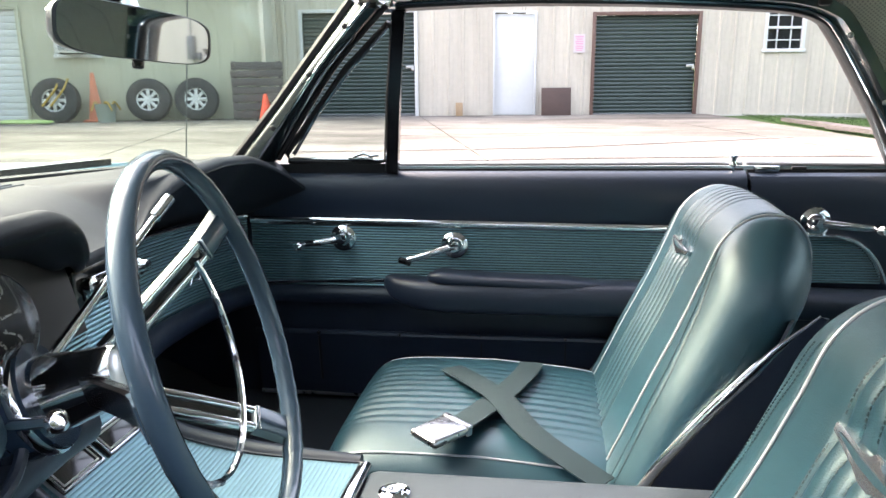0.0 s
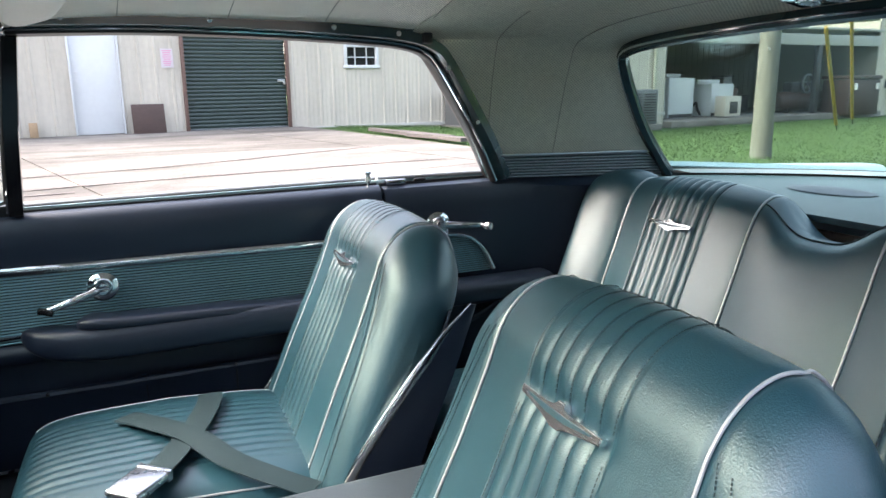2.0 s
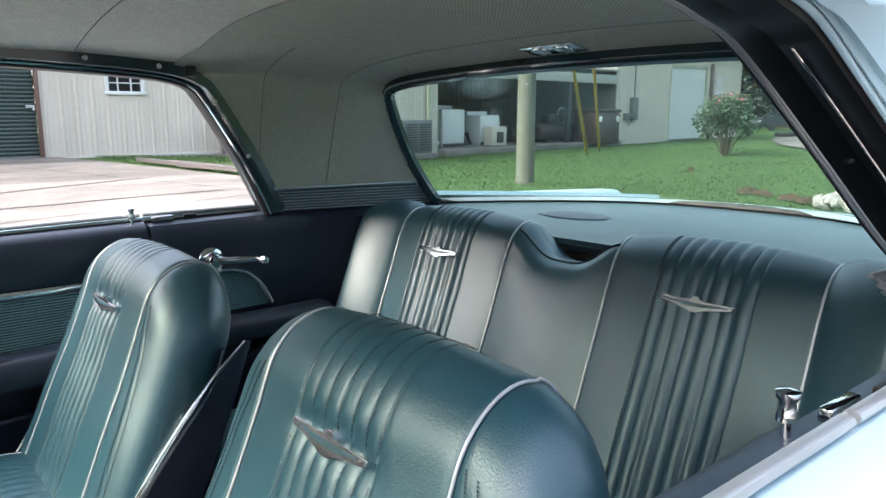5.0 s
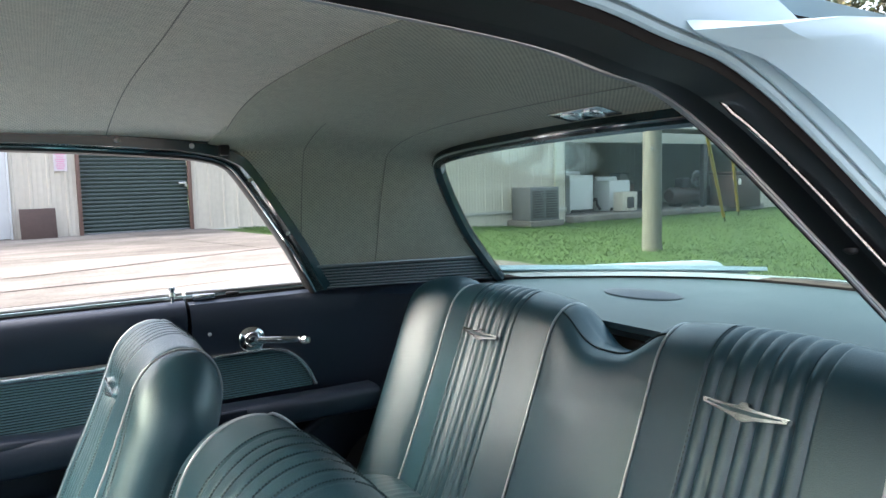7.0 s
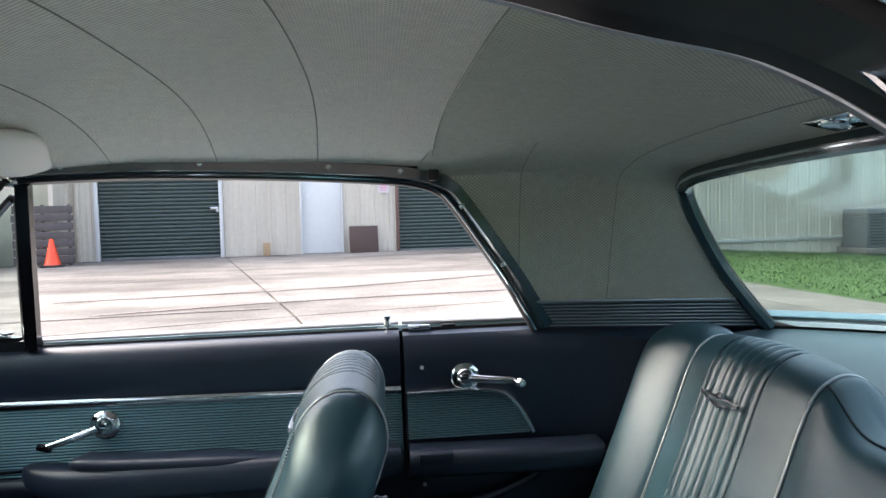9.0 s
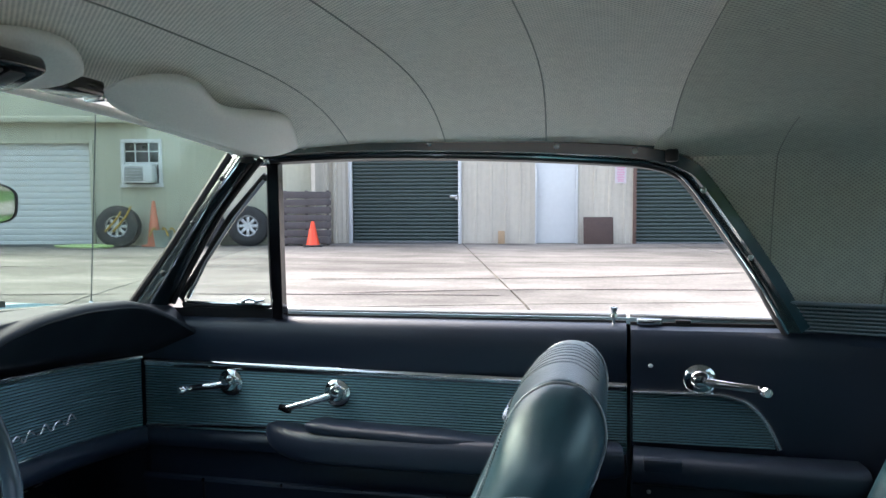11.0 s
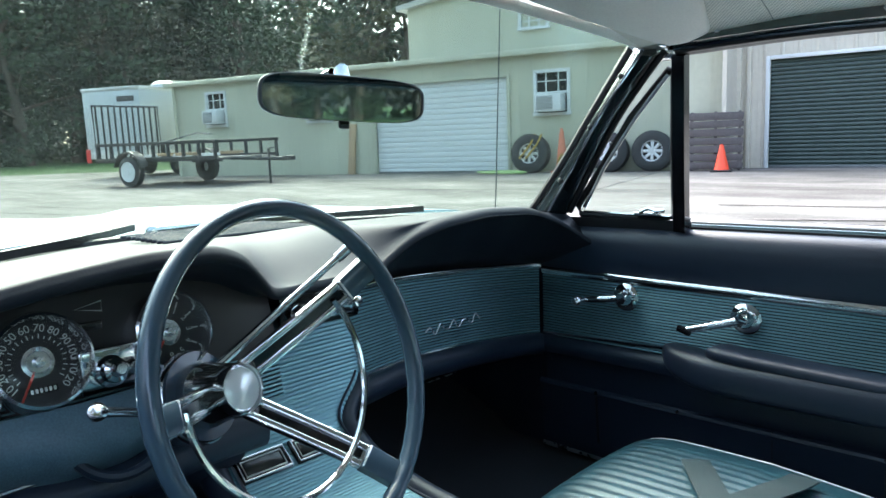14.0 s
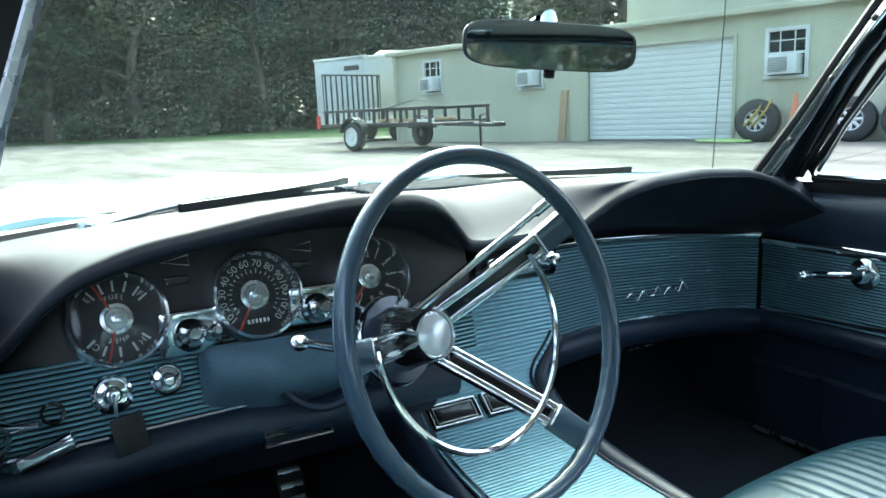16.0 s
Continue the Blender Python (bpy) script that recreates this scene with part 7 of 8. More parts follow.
def wall_with_holes(x0, x1, z0, z1, holes, **kw):
    """Siding from x0 to x1 with rectangular openings (xa, xb, za, zb)."""
    bm = bmesh.new()
    x = x0
    for xa, xb, za, zb in sorted(holes):
        ribbed_sheet(bm, x, xa, z0, z1, **kw)
        if za > z0:
            ribbed_sheet(bm, xa, xb, z0, za, **kw)
        ribbed_sheet(bm, xa, xb, zb, z1, **kw)
        x = xb
    ribbed_sheet(bm, x, x1, z0, z1, **kw)
    return bm


def shutter(th, xa, xb, z0, z1, mat, name="roller_door", label="", trim=None, handle=True, y=0.06, pitch=0.076):
    rows = []
    n = int((z1 - z0) / pitch)
    for k in range(n):
        for f, h in ((0.0, 0.010), (0.12, -0.004), (0.5, -0.014), (0.88, -0.004)):
            z = z0 + (k + f) * (z1 - z0) / n
            rows.append([(xa, y + h, z), (xb, y + h, z)])
    rows.append([(xa, y, z1), (xb, y, z1)])
    bm = bmesh.new()
    skin(bm, rows, 0.006)
    d = part(name, bm, mat, th, label, flat_angle=25)
    part("bottom_bar", boxm(((xa + xb) / 2, y - 0.012, z0 + 0.03), (xb - xa, 0.05, 0.06), 0.008), M_ACGREY, d)
    w = 0.07
    part("door_frame", boxm((xa - w / 2, -0.006, (z0 + z1 + w) / 2), (w, 0.075, z1 - z0 + w), 0.006), trim or M_WHITE, d)
    part("door_frame", boxm((xb + w / 2, -0.006, (z0 + z1 + w) / 2), (w, 0.075, z1 - z0 + w), 0.006), trim or M_WHITE, d)
    part("door_frame", boxm(((xa + xb) / 2, -0.004, z1 + w / 2), (xb - xa - 0.002, 0.075, w), 0.006), trim or M_WHITE, d)
    if handle:
        part("latch", boxm((xb - 0.10, y - 0.035, z0 + 1.00), (0.16, 0.03, 0.05), 0.006), M_ALLOY, d, "steel slide latch")
        part("padlock", boxm((xb - 0.04, y - 0.045, z0 + 0.95), (0.05, 0.025, 0.06), 0.008), M_ALLOY, d)
    return d


def sash_window(th, xa, xb, za, zb, ac=None, y=0.0):
    w = part("window", boxm(((xa + xb) / 2, y + 0.045, (za + zb) / 2), (xb - xa, 0.008, zb - za), 0), M_PANE, th, "white sash window with glazing bars")
    f = 0.07
    for c, s in ((((xa + xb) / 2, y, zb - f / 2), (xb - xa, 0.08, f)), (((xa + xb) / 2, y, za + f / 2), (xb - xa + 0.04, 0.10, f)), ((xa + f / 2, y + 0.002, (za + zb) / 2), (f, 0.076, zb - za - 2 * f)), ((xb - f / 2, y + 0.002, (za + zb) / 2), (f, 0.076, zb - za - 2 * f))):
        part("window_frame", boxm(c, s, 0.006), M_WHITE, w)
    zm = (za + zb) / 2
    part("meeting_rail", boxm(((xa + xb) / 2, y + 0.012, zm), (xb - xa - 2 * f, 0.05, 0.05), 0.004), M_WHITE, w)
    lo = zm if ac else za
    for k in (1, 2):
        part("glazing_bar", boxm((xa + (xb - xa) * k / 3, y + 0.026, (lo + zb) / 2), (0.022, 0.03, zb - lo - 0.05), 0.003), M_WHITE, w)
    for z in ([(zm + zb) / 2] if ac else [(zm + zb) / 2, (zm + za) / 2]):
        part("glazing_bar", boxm(((xa + xb) / 2, y + 0.028, z), (xb - xa - 0.1, 0.03, 0.022), 0.003), M_WHITE, w)
    if ac:
        cx, cw = (xa + xb) / 2, (xb - xa) * 0.70
        a = part("air_conditioner", boxm((cx, y - 0.12, za + 0.27), (cw, 0.36, 0.36), 0.012), M_WHITE, w, "white window air conditioner")
        part("grille", boxm((cx - cw * 0.12, y - 0.302, za + 0.27), (cw * 0.62, 0.008, 0.28), 0.002), M_ACGREY, a)
        for k in range(9):
            part("slat", boxm((cx - cw * 0.12, y - 0.308, za + 0.15 + 0.03 * k), (cw * 0.60, 0.008, 0.010), 0.002), M_WHITE, a)
    return w


MA = math.atan2(3.25, 24.7)
MAIN = OUT @ pose(-0.5, 14.55, 0.165, 0, 0, math.degrees(MA))
CM = math.cos(MA)


def mx_(X):
    return (X + 0.5) / CM


main = thing("workshop_building", "long cream metal-sided workshop with dark green roller doors", "building", MAIN)
G1, G2, DR, W3 = (mx_(-4.40), mx_(-2.02)), (mx_(1.48), mx_(3.65)), (mx_(-0.50), mx_(0.37)), (mx_(4.90), mx_(5.72))
holes = [(G1[0], G1[1], -1, 2.12), (DR[0], DR[1], -1, 2.06), (G2[0], G2[1], -1, 2.03), (W3[0], W3[1], 1.22, 2.18)]
part("wall", wall_with_holes(mx_(-4.85), mx_(14.65), -1.0, 4.2, holes), M_SIDING, main, "cream ribbed metal wall", True, 20)
shutter(main, G1[0] + 0.07, G1[1] - 0.07, -0.01, 2.05, M_GREEN, "roller_door", "closed dark green roller door")
shutter(main, G2[0] + 0.07, G2[1] - 0.07, -0.03, 1.96, M_GREEN, "roller_door", "closed dark green roller door", M_BROWNTRIM)
pd = part("door", boxm(((DR[0] + DR[1]) / 2, 0.04, 1.01), (DR[1] - DR[0] - 0.07, 0.045, 2.0), 0.004), M_WHITE, main, "closed white steel door")
for x in (DR[0] + 0.017, DR[1] - 0.017):
    part("door_frame", boxm((x, 0.0, 1.03), (0.034, 0.09, 2.06), 0.004), M_WHITE, pd)
part("door_frame", boxm(((DR[0] + DR[1]) / 2, 0.001, 2.045), (DR[1] - DR[0] - 0.07, 0.088, 0.03), 0.004), M_WHITE, pd)
for z, r in ((1.0, 0.028), (1.16, 0.022)):
    part("door_knob", lathem([(r * 1.1, 0), (r * 1.1, 0.01), (r * 0.5, 0.015), (r * 0.5, 0.03), (r, 0.04), (r, 0.06), (0, 0.065)], axis_pose((DR[0] + 0.11, 0.018, z), (0, -1, 0)), 18), M_ALLOY, pd, "steel door knob")
sash_window(main, W3[0], W3[1], 1.22, 2.18)
ns = part("notice", boxm((mx_(1.225), -0.028, 1.42), (0.23, 0.006, 0.36), 0), M_PAPER, main, "white paper notice with rows of print")
bm = bmesh.new()
for k in range(9):
    w = 0.17 - 0.05 * ((k * 7) % 3) / 2
    box(bm, (mx_(1.225), -0.032, 1.56 - 0.034 * k), (w, 0.002, 0.014))
part("print_bars", bm, M_PINKINK, ns)
part("corner_post", boxm((mx_(-4.92), -0.02, 1.7), (0.16, 0.14, 5.0), 0.01), M_SIDING, main)
part("corner_post", boxm((mx_(-4.70), -0.03, 1.7), (0.07, 0.09, 5.0), 0.01), M_SIDING, main)
part("downpipe", boxm((mx_(14.2), -0.06, 1.2), (0.10, 0.08, 3.2), 0.02), M_ANNEX, main)
# plinth
part("base_trim", boxm((mx_(9.3), -0.012, -0.06), (10.9, 0.05, 0.09), 0.008), M_ROOF, main)
# open shed bay, wing with a white roller door
SX0, SX1, SX2 = mx_(14.65), mx_(24.95), mx_(37.4)
part("wall", wall_with_holes(SX1, SX2, -1.2, 3.5, [(mx_(29.5), mx_(33.3), -1.2, 2.95)]), M_SIDING, main, "cream ribbed metal wall", True, 20)
shutter(main, mx_(29.5) + 0.07, mx_(33.3) - 0.07, -0.45, 2.85, M_WHITE, "roller_door", "closed white roller door", M_ANNEX, False)
part("fascia", boxm(((SX0 + SX1) / 2, -0.02, 2.10), (SX1 - SX0, 0.12, 0.34), 0.01), M_ROOF, main, "pale metal fascia over the open bay")
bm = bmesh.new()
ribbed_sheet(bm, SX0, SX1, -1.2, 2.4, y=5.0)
part("wall", bm, M_SHEDSHADE, main, "", True, 20)
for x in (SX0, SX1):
    part("wall", boxm((x, 2.5, 0.8), (0.06, 5.0, 4.0), 0), M_SHEDSHADE, main)
part("shed_floor", boxm(((SX0 + SX1) / 2, 2.3, -0.385), (SX1 - SX0, 5.3, 0.20), 0.01), M_CONC, main)
part("post", boxm((mx_(21.68), 0.06, 0.90), (0.20, 0.16, 2.4), 0.008), M_GUTTER, main)
part("roof", boxm(((mx_(-4.9) + SX0) / 2, 6.0, 4.30), (SX0 - mx_(-4.9) + 0.3, 12.4, 0.10), 0.02), M_ROOF, main)
part("roof", boxm(((SX0 + SX1) / 2, 2.5, 2.45), (SX1 - SX0, 5.4, 0.08), 0.02), M_ROOF, main)
part("roof", boxm(((SX1 + SX2) / 2, 3.5, 3.55), (SX2 - SX1 + 0.4, 7.6, 0.10), 0.02), M_ROOF, main)
part("wall", boxm((SX2, 3.5, 1.1), (0.08, 7.0, 4.8), 0), M_SIDING, main)
part("wall", boxm((mx_(-4.95), 5.6, 1.6), (0.08, 12.8, 5.2), 0), M_SIDING, main)
mt = part("meter_box", boxm((mx_(26.25), -0.10, 0.96), (0.46, 0.18, 0.92), 0.02), M_ACGREY, main, "grey electric meter box")
part("conduit", tube([(mx_(26.25), -0.10, 1.4), (mx_(26.25), -0.10, 3.2)], 0.03, 8), M_ACGREY, mt)
part("switch_box", boxm((mx_(25.68), -0.09, 0.64), (0.34, 0.14, 0.28), 0.015), M_ACGREY, mt)
part("conduit", tube(spline([(mx_(25.68), -0.10, 0.52), (mx_(25.80), -0.12, 0.30), (mx_(26.15), -0.10, 0.52)], 6), 0.018, 8), M_ACGREY, mt)
for k in range(3):
    part("sign", boxm((mx_(34.6), -0.05, 1.15 + 0.55 * k), (0.75, 0.02, 0.48), 0.01), M_PAPER, main, "small white sign")
part("sign_post", boxm((mx_(33.75), -0.06, 1.3), (0.30, 0.06, 3.6), 0.01), M_BROWNTRIM, main)

# ---- annex with the white roller door ----
AA = math.atan2(12.3 - 9.45, 9.8)
ANX = OUT @ pose(-19.0, 9.45, 0.165, 0, 0, math.degrees(AA))
CA = math.cos(AA)


def ax_(X):
    return (X + 19.0) / CA


annex = thing("annex_building", "low beige metal-sided annex with white roller door and sash windows", "building", ANX)
AG = (ax_(-12.7), ax_(-9.25))
aw = [(ax_(-17.93), ax_(-17.2), 1.33, 2.30), (ax_(-14.60), ax_(-13.87), 1.30, 2.24), (ax_(-8.72), ax_(-7.93), 1.20, 2.18)]
part("wall", wall_with_holes(ax_(-19.1), ax_(-5.0), -1.0, 2.52, [(AG[0], AG[1], -1.0, 2.16)] + aw, rib=0.004), M_ANNEX, annex, "beige ribbed metal wall", True, 20)
shutter(annex, AG[0] + 0.07, AG[1] - 0.07, -0.01, 2.09, M_WHITE, "roller_door", "closed white roller door", M_ANNEX, False, pitch=0.12)
for w in aw:
    sash_window(annex, *w, ac=True)
part("gutter", boxm(((ax_(-19.2) + ax_(-5.0)) / 2, -0.10, 2.56), (ax_(-5.0) - ax_(-19.3), 0.22, 0.12), 0.02), M_ANNEX, annex, "beige eaves gutter")
bm = bmesh.new()
L0, L1 = ax_(-19.3), ax_(-5.0)
skin(bm, [[(L0 + (L1 - L0) * i / 8, -0.12 + 8 * k / 4, 2.60 + 0.9 * k / 4) for i in range(9)] for k in range(5)], 0.06)
part("roof", bm, M_ROOF, annex)
part("wall", boxm((ax_(-19.06), 3.6, 0.8), (0.08, 7.2, 3.8), 0), M_ANNEX, annex)
part("downpipe", tube([(ax_(-18.98), -0.10, 2.5), (ax_(-18.98), -0.08, -0.4)], 0.045, 8), M_ANNEX, annex)
# taller block behind the annex roof
bm = bmesh.new()
X0, X1 = ax_(-12.15), ax_(-4.9)
extrude_poly(bm, [(X0, 0.9, 2.6), (X1, 0.9, 2.6), (X1, 0.9, 5.0), (X0, 0.9, 3.92)], (0, 6.5, 0))
part("upper_wall", bm, M_ANNEX, annex, "beige upper wall under a sloping roof")
bm = bmesh.new()
extrude_poly(bm, [(X0 - 0.2, 0.7, 3.90), (X1, 0.7, 5.0), (X1, 0.7, 5.14), (X0 - 0.2, 0.7, 4.02)], (0, 7.0, 0))
part("upper_roof", bm, M_ROOF, annex)
sash_window(annex, ax_(-9.35), ax_(-8.65), 3.15, 3.95, y=0.86)
lean = thing("leaning_plank", "weathered plank leaning on the annex wall", "plank", OUT @ pose(-13.30, 11.00, 0.165, -4, 0, 16))
part("plank", boxm((0, 0, 0.62), (0.20, 0.04, 1.24), 0.006, pose(0, 0, 0, 0, 3, 0)), M_WOOD, lean)

# ---- things along the wall ----
def wheel_tyre(name, label, X, Y, r, yaw, strap_on=False, m_wheel=None):
    """An upright truck tyre on its wheel, facing the yard; lean is slight."""
    t = thing(name, label, "tyre", OUT @ pose(X, Y, gz(X, Y), -7, 0, yaw), "spare tyres")
    w = r * 0.34
    m = Matrix.Translation((0, 0, r)) @ Matrix.Rotation(radians(90), 4, "X")
    part("tyre", lathem([(r * 0.56, -w), (r * 0.70, -w * 1.02), (r * 0.90, -w * 0.96), (r * 0.985, -w * 0.8), (r, -w * 0.4), (r, w * 0.4), (r * 0.985, w * 0.8), (r * 0.90, w * 0.96), (r * 0.70, w * 1.02), (r * 0.56, w), (r * 0.54, 0), (r * 0.56, -w)], m, 44), M_TYRE, t)
    bm = bmesh.new()
    for k in range(36):
        a = 2 * math.pi * k / 36
        for sg in (-1, 1):
            box(bm, (0, r * 1.0, sg * w * 0.55), (r * 0.11, r * 0.035, w * 0.62), 0, m @ Matrix.Rotation(a, 4, "Z"))
    tr = part("tread_blocks", bm, M_TYRE, t)
    tr["kind"] = "stuff"
    rim = part("rim", lathem([(r * 0.56, w * 0.9), (r * 0.52, w * 0.95), (r * 0.50, w * 0.5), (r * 0.48, w * 0.3), (r * 0.16, w * 0.55), (r * 0.14, w * 0.75), (0, w * 0.78)], m, 36), M_GUTTER, t)
    for k in range(8):
        a = 2 * math.pi * k / 8
        part("spoke", boxm((0, r * 0.32, w * 0.62), (r * 0.15, r * 0.38, w * 0.14), 0.012, m @ Matrix.Rotation(a, 4, "Z")), M_ALLOY, rim)
    part("rim_lip", lathem([(r * 0.47, w * 0.72), (r * 0.50, w * 0.90), (r * 0.545, w * 0.93), (r * 0.56, w * 0.80), (r * 0.50, w * 0.6), (r * 0.47, w * 0.72)], m, 36), M_ALLOY, rim)
    part("centre_cap", lathem([(r * 0.15, w * 0.6), (r * 0.14, w * 0.85), (0, w * 0.88)], m, 24), M_ALLOY, rim)
    if strap_on:
        for off in (-0.05, 0.10):
            pts = [(off - 0.16, -w * 1.08, r * 0.72), (off - 0.04, -w * 1.15, r * 1.05), (off + 0.10, -w * 1.12, r * 1.5), (off + 0.16, -w * 0.5, r * 1.99)]
            part("yellow_strap", tube(spline(pts, 5), 0.022, 6), M_YELLOW, t, "yellow tie-down strap")
    return t


wheel_tyre("spare_tyre", "black truck tyre on an alloy wheel against the wall", -6.15, 12.88, 0.40, 16)
wheel_tyre("spare_tyre", "black truck tyre on an alloy wheel against the wall", -7.00, 12.62, 0.40, 16)
wheel_tyre("spare_tyre", "black truck tyre with yellow straps against the wall", -8.60, 12.10, 0.41, 16, True)


def cone(X, Y, h, mat, label, base=0.19):
    c = thing("traffic_cone", label, "cone", OUT @ pose(X, Y, gz(X, Y), 0, 0, 20))
    part("cone_base", boxm((0, 0, 0.02), (base * 2, base * 2, 0.04), 0.01), M_TYRE if h < 0.7 else mat, c)
    part("cone_body", lathem([(base * 0.72, 0.04), (base * 0.68, 0.06), (0.032, h), (0.022, h + 0.004), (0.0, h - 0.01)], None, 28), mat, c)
    if h > 0.7:
        part("cone_band", lathem([(base * 0.44, h * 0.44), (base * 0.33, h * 0.62)], None, 28), M_PAPER, c)
        part("cone_band", lathem([(base * 0.27, h * 0.74), (base * 0.20, h * 0.88)], None, 28), M_PAPER, c)


cone(-4.74, 12.86, 0.50, M_ORANGE, "bright orange traffic cone with a black base")
cone(-8.02, 12.45, 0.92, M_FADED, "tall faded orange traffic cone", 0.20)
bk_ = thing("bucket", "grey plastic bucket with yellow straps", "bucket", OUT @ pose(-7.72, 12.30, gz(-7.7, 12.3)))
part("bucket_body", lathem([(0, 0.01), (0.15, 0.0), (0.19, 0.33), (0.20, 0.34), (0.185, 0.33), (0.145, 0.02), (0, 0.02)], None, 28), M_PAIL, bk_)
for k in range(4):
    a = k * 1.7
    part("strap_end", tube(spline([(0.1 * math.cos(a), 0.1 * math.sin(a), 0.25), (0.17 * math.cos(a + 0.4), 0.17 * math.sin(a + 0.4), 0.38), (0.26 * math.cos(a + 0.6), 0.26 * math.sin(a + 0.6), 0.22)], 5), 0.018, 6), M_YELLOW, bk_)
hz = thing("garden_hose", "coiled yellow-green hose on the concrete", "hose", OUT @ pose(-8.95, 11.55, gz(-9, 11.5) + 0.02))
pts = []
random.seed(5)
for k in range(90):
    a = k * 0.42
    pts.append((0.55 * math.cos(a) * (1 + 0.15 * math.sin(k)), 0.25 * math.sin(a) * (1 + 0.2 * math.cos(k * 1.3)), 0.02 + 0.02 * (k % 7) / 6))
part("hose", tube(spline(pts, 3), 0.016, 6), M_HOSE, hz)

pal = thing("pallet_stack", "weathered grey wooden pallet standing on edge", "pallet", OUT @ pose(-5.30, 13.02, gz(-5.6, 13.5), 0, 0, 16))
for k in range(7):
    part("board", boxm((0.33, 0, 0.10 + 0.155 * k), (0.98, 0.022, 0.142 - 0.012 * (k % 2)), 0.004, pose(0, 0, 0, 0, 0.4 * ((k * 3) % 5 - 2), 0)), M_PALLET, pal)
    part("board", boxm((0.33, 0.13, 0.10 + 0.155 * k), (0.98, 0.022, 0.10), 0.004), M_PALLET, pal)
for x in (-0.10, 0.33, 0.76):
    part("stringer", boxm((x, 0.065, 0.56), (0.045, 0.10, 1.12), 0.004), M_PALLET, pal)
br = thing("leaning_board", "dark brown board leaning against the workshop wall", "board", OUT @ pose(0.80, 14.52, gz(0, 14), -9, 0, 7.5))
part("board", boxm((0, 0, 0.28), (0.60, 0.02, 0.56), 0.003), M_BOARD, br)
st = thing("timber_stub", "short pale timber offcut standing by the wall", "timber", OUT @ pose(-1.17, 14.32, gz(-1, 14), -3, 0, 7.5))
part("stub", boxm((0, 0, 0.135), (0.14, 0.09, 0.27), 0.012), M_WOOD, st)
for k, (a, b) in enumerate((((4.75, 12.9), (5.25, 9.6)), ((4.9, 11.2), (5.45, 9.5)), ((5.0, 12.1), (5.3, 10.2)))):
    A, B = Vector((*a, gz(*a) + 0.04)), Vector((*b, gz(*b) + 0.05))
    pl = thing("loose_plank", "weathered plank lying on the grass edge", "plank", OUT @ Matrix.Translation(A), "loose planks")
    part("plank", sweep(bmesh.new(), [Vector((0, 0, 0)), B - A], [(-0.06, -0.03), (0.06, -0.03), (0.06, 0.03), (-0.06, 0.03)]), M_PALLET, pl)


# ---- trailers ----
TA = math.degrees(math.atan2(8.05 - 7.5, -12.0 + 15.3))
tr = thing("utility_trailer", "black steel utility trailer with a mesh tailgate", "trailer", OUT @ pose(-15.25, 7.55, 0.165, 0, 0, TA + 6))
WB, WD = 1.0, 3.2
for y in (-WB, WB):
    part("side_rail", boxm((0.2, y * 0.95, 0.95), (WD + 0.6, 0.06, 0.07), 0.006), M_TRAILER, tr)
    part("side_rail", boxm((0.2, y * 0.95, 0.60), (WD + 0.6, 0.06, 0.10), 0.006), M_TRAILER, tr)
    for k in range(9):
        part("upright", boxm((-1.65 + 3.7 * k / 8, y * 0.95, 0.78), (0.065, 0.05, 0.34), 0.004), M_TRAILER, tr)
    wh = part("wheel", lathem([(0.12, -0.09), (0.28, -0.10), (0.335, -0.07), (0.345, 0), (0.335, 0.07), (0.28, 0.10), (0.20, 0.09), (0.12, 0.05), (0.12, -0.09)], axis_pose((-0.35, y * 1.12, 0.345), (0, 1 if y > 0 else -1, 0)), 32), M_TYRE, tr, "trailer tyre")
    part("rim", lathem([(0, 0.10), (0.06, 0.105), (0.075, 0.085), (0.17, 0.090), (0.215, 0.112), (0.222, 0.100), (0.222, 0.0), (0, 0.0)], axis_pose((-0.35, y * 1.12, 0.345), (0, 1 if y > 0 else -1, 0)), 28), M_WHITE, wh, "white steel rim")
    part("mudguard", sweep(bmesh.new(), [(-0.35 + 0.44 * math.cos(a), y * 1.12, 0.345 + 0.44 * math.sin(a)) for a in [math.pi * (0.08 + 0.84 * k / 12) for k in range(13)]], [(-0.012, -0.11), (0.012, -0.11), (0.012, 0.11), (-0.012, 0.11)], up=(0, 1, 0)), M_TRAILER, tr)
part("deck", boxm((0.2, 0, 0.58), (WD + 0.5, 1.8, 0.05), 0.004), M_PALLET, tr, "wooden deck")
for x in (2.02, -1.62):
    part("end_rail", boxm((x, 0, 0.95), (0.05, 1.85, 0.05), 0.004), M_TRAILER, tr)
gate = part("tailgate", tube([(-1.70, -0.93, 0.62), (-1.72, -0.93, 1.86), (-1.72, 0.93, 1.86), (-1.70, 0.93, 0.62)], 0.028, 6, closed=True), M_TRAILER, tr, "black barred tailgate")
for k in range(11):
    part("gate_bar", boxm((-1.71, -0.85 + 1.7 * k / 10, 1.24), (0.03, 0.035, 1.22), 0), M_TRAILER, gate)
for y in (-0.5, 0.5):
    part("drawbar", tube([(2.0, y, 0.58), (3.1, 0, 0.52)], 0.04, 6), M_TRAILER, tr)
part("coupler", boxm((3.2, 0, 0.54), (0.3, 0.10, 0.10), 0.02), M_TRAILER, tr)
part("jack", tube([(2.65, 0, 0.75), (2.65, 0, 0.0)], 0.028, 8), M_TRAILER, tr)
part("jack_handle", tube([(2.65, 0, 0.74), (2.9, 0.05, 0.80)], 0.012, 6), M_TRAILER, tr)
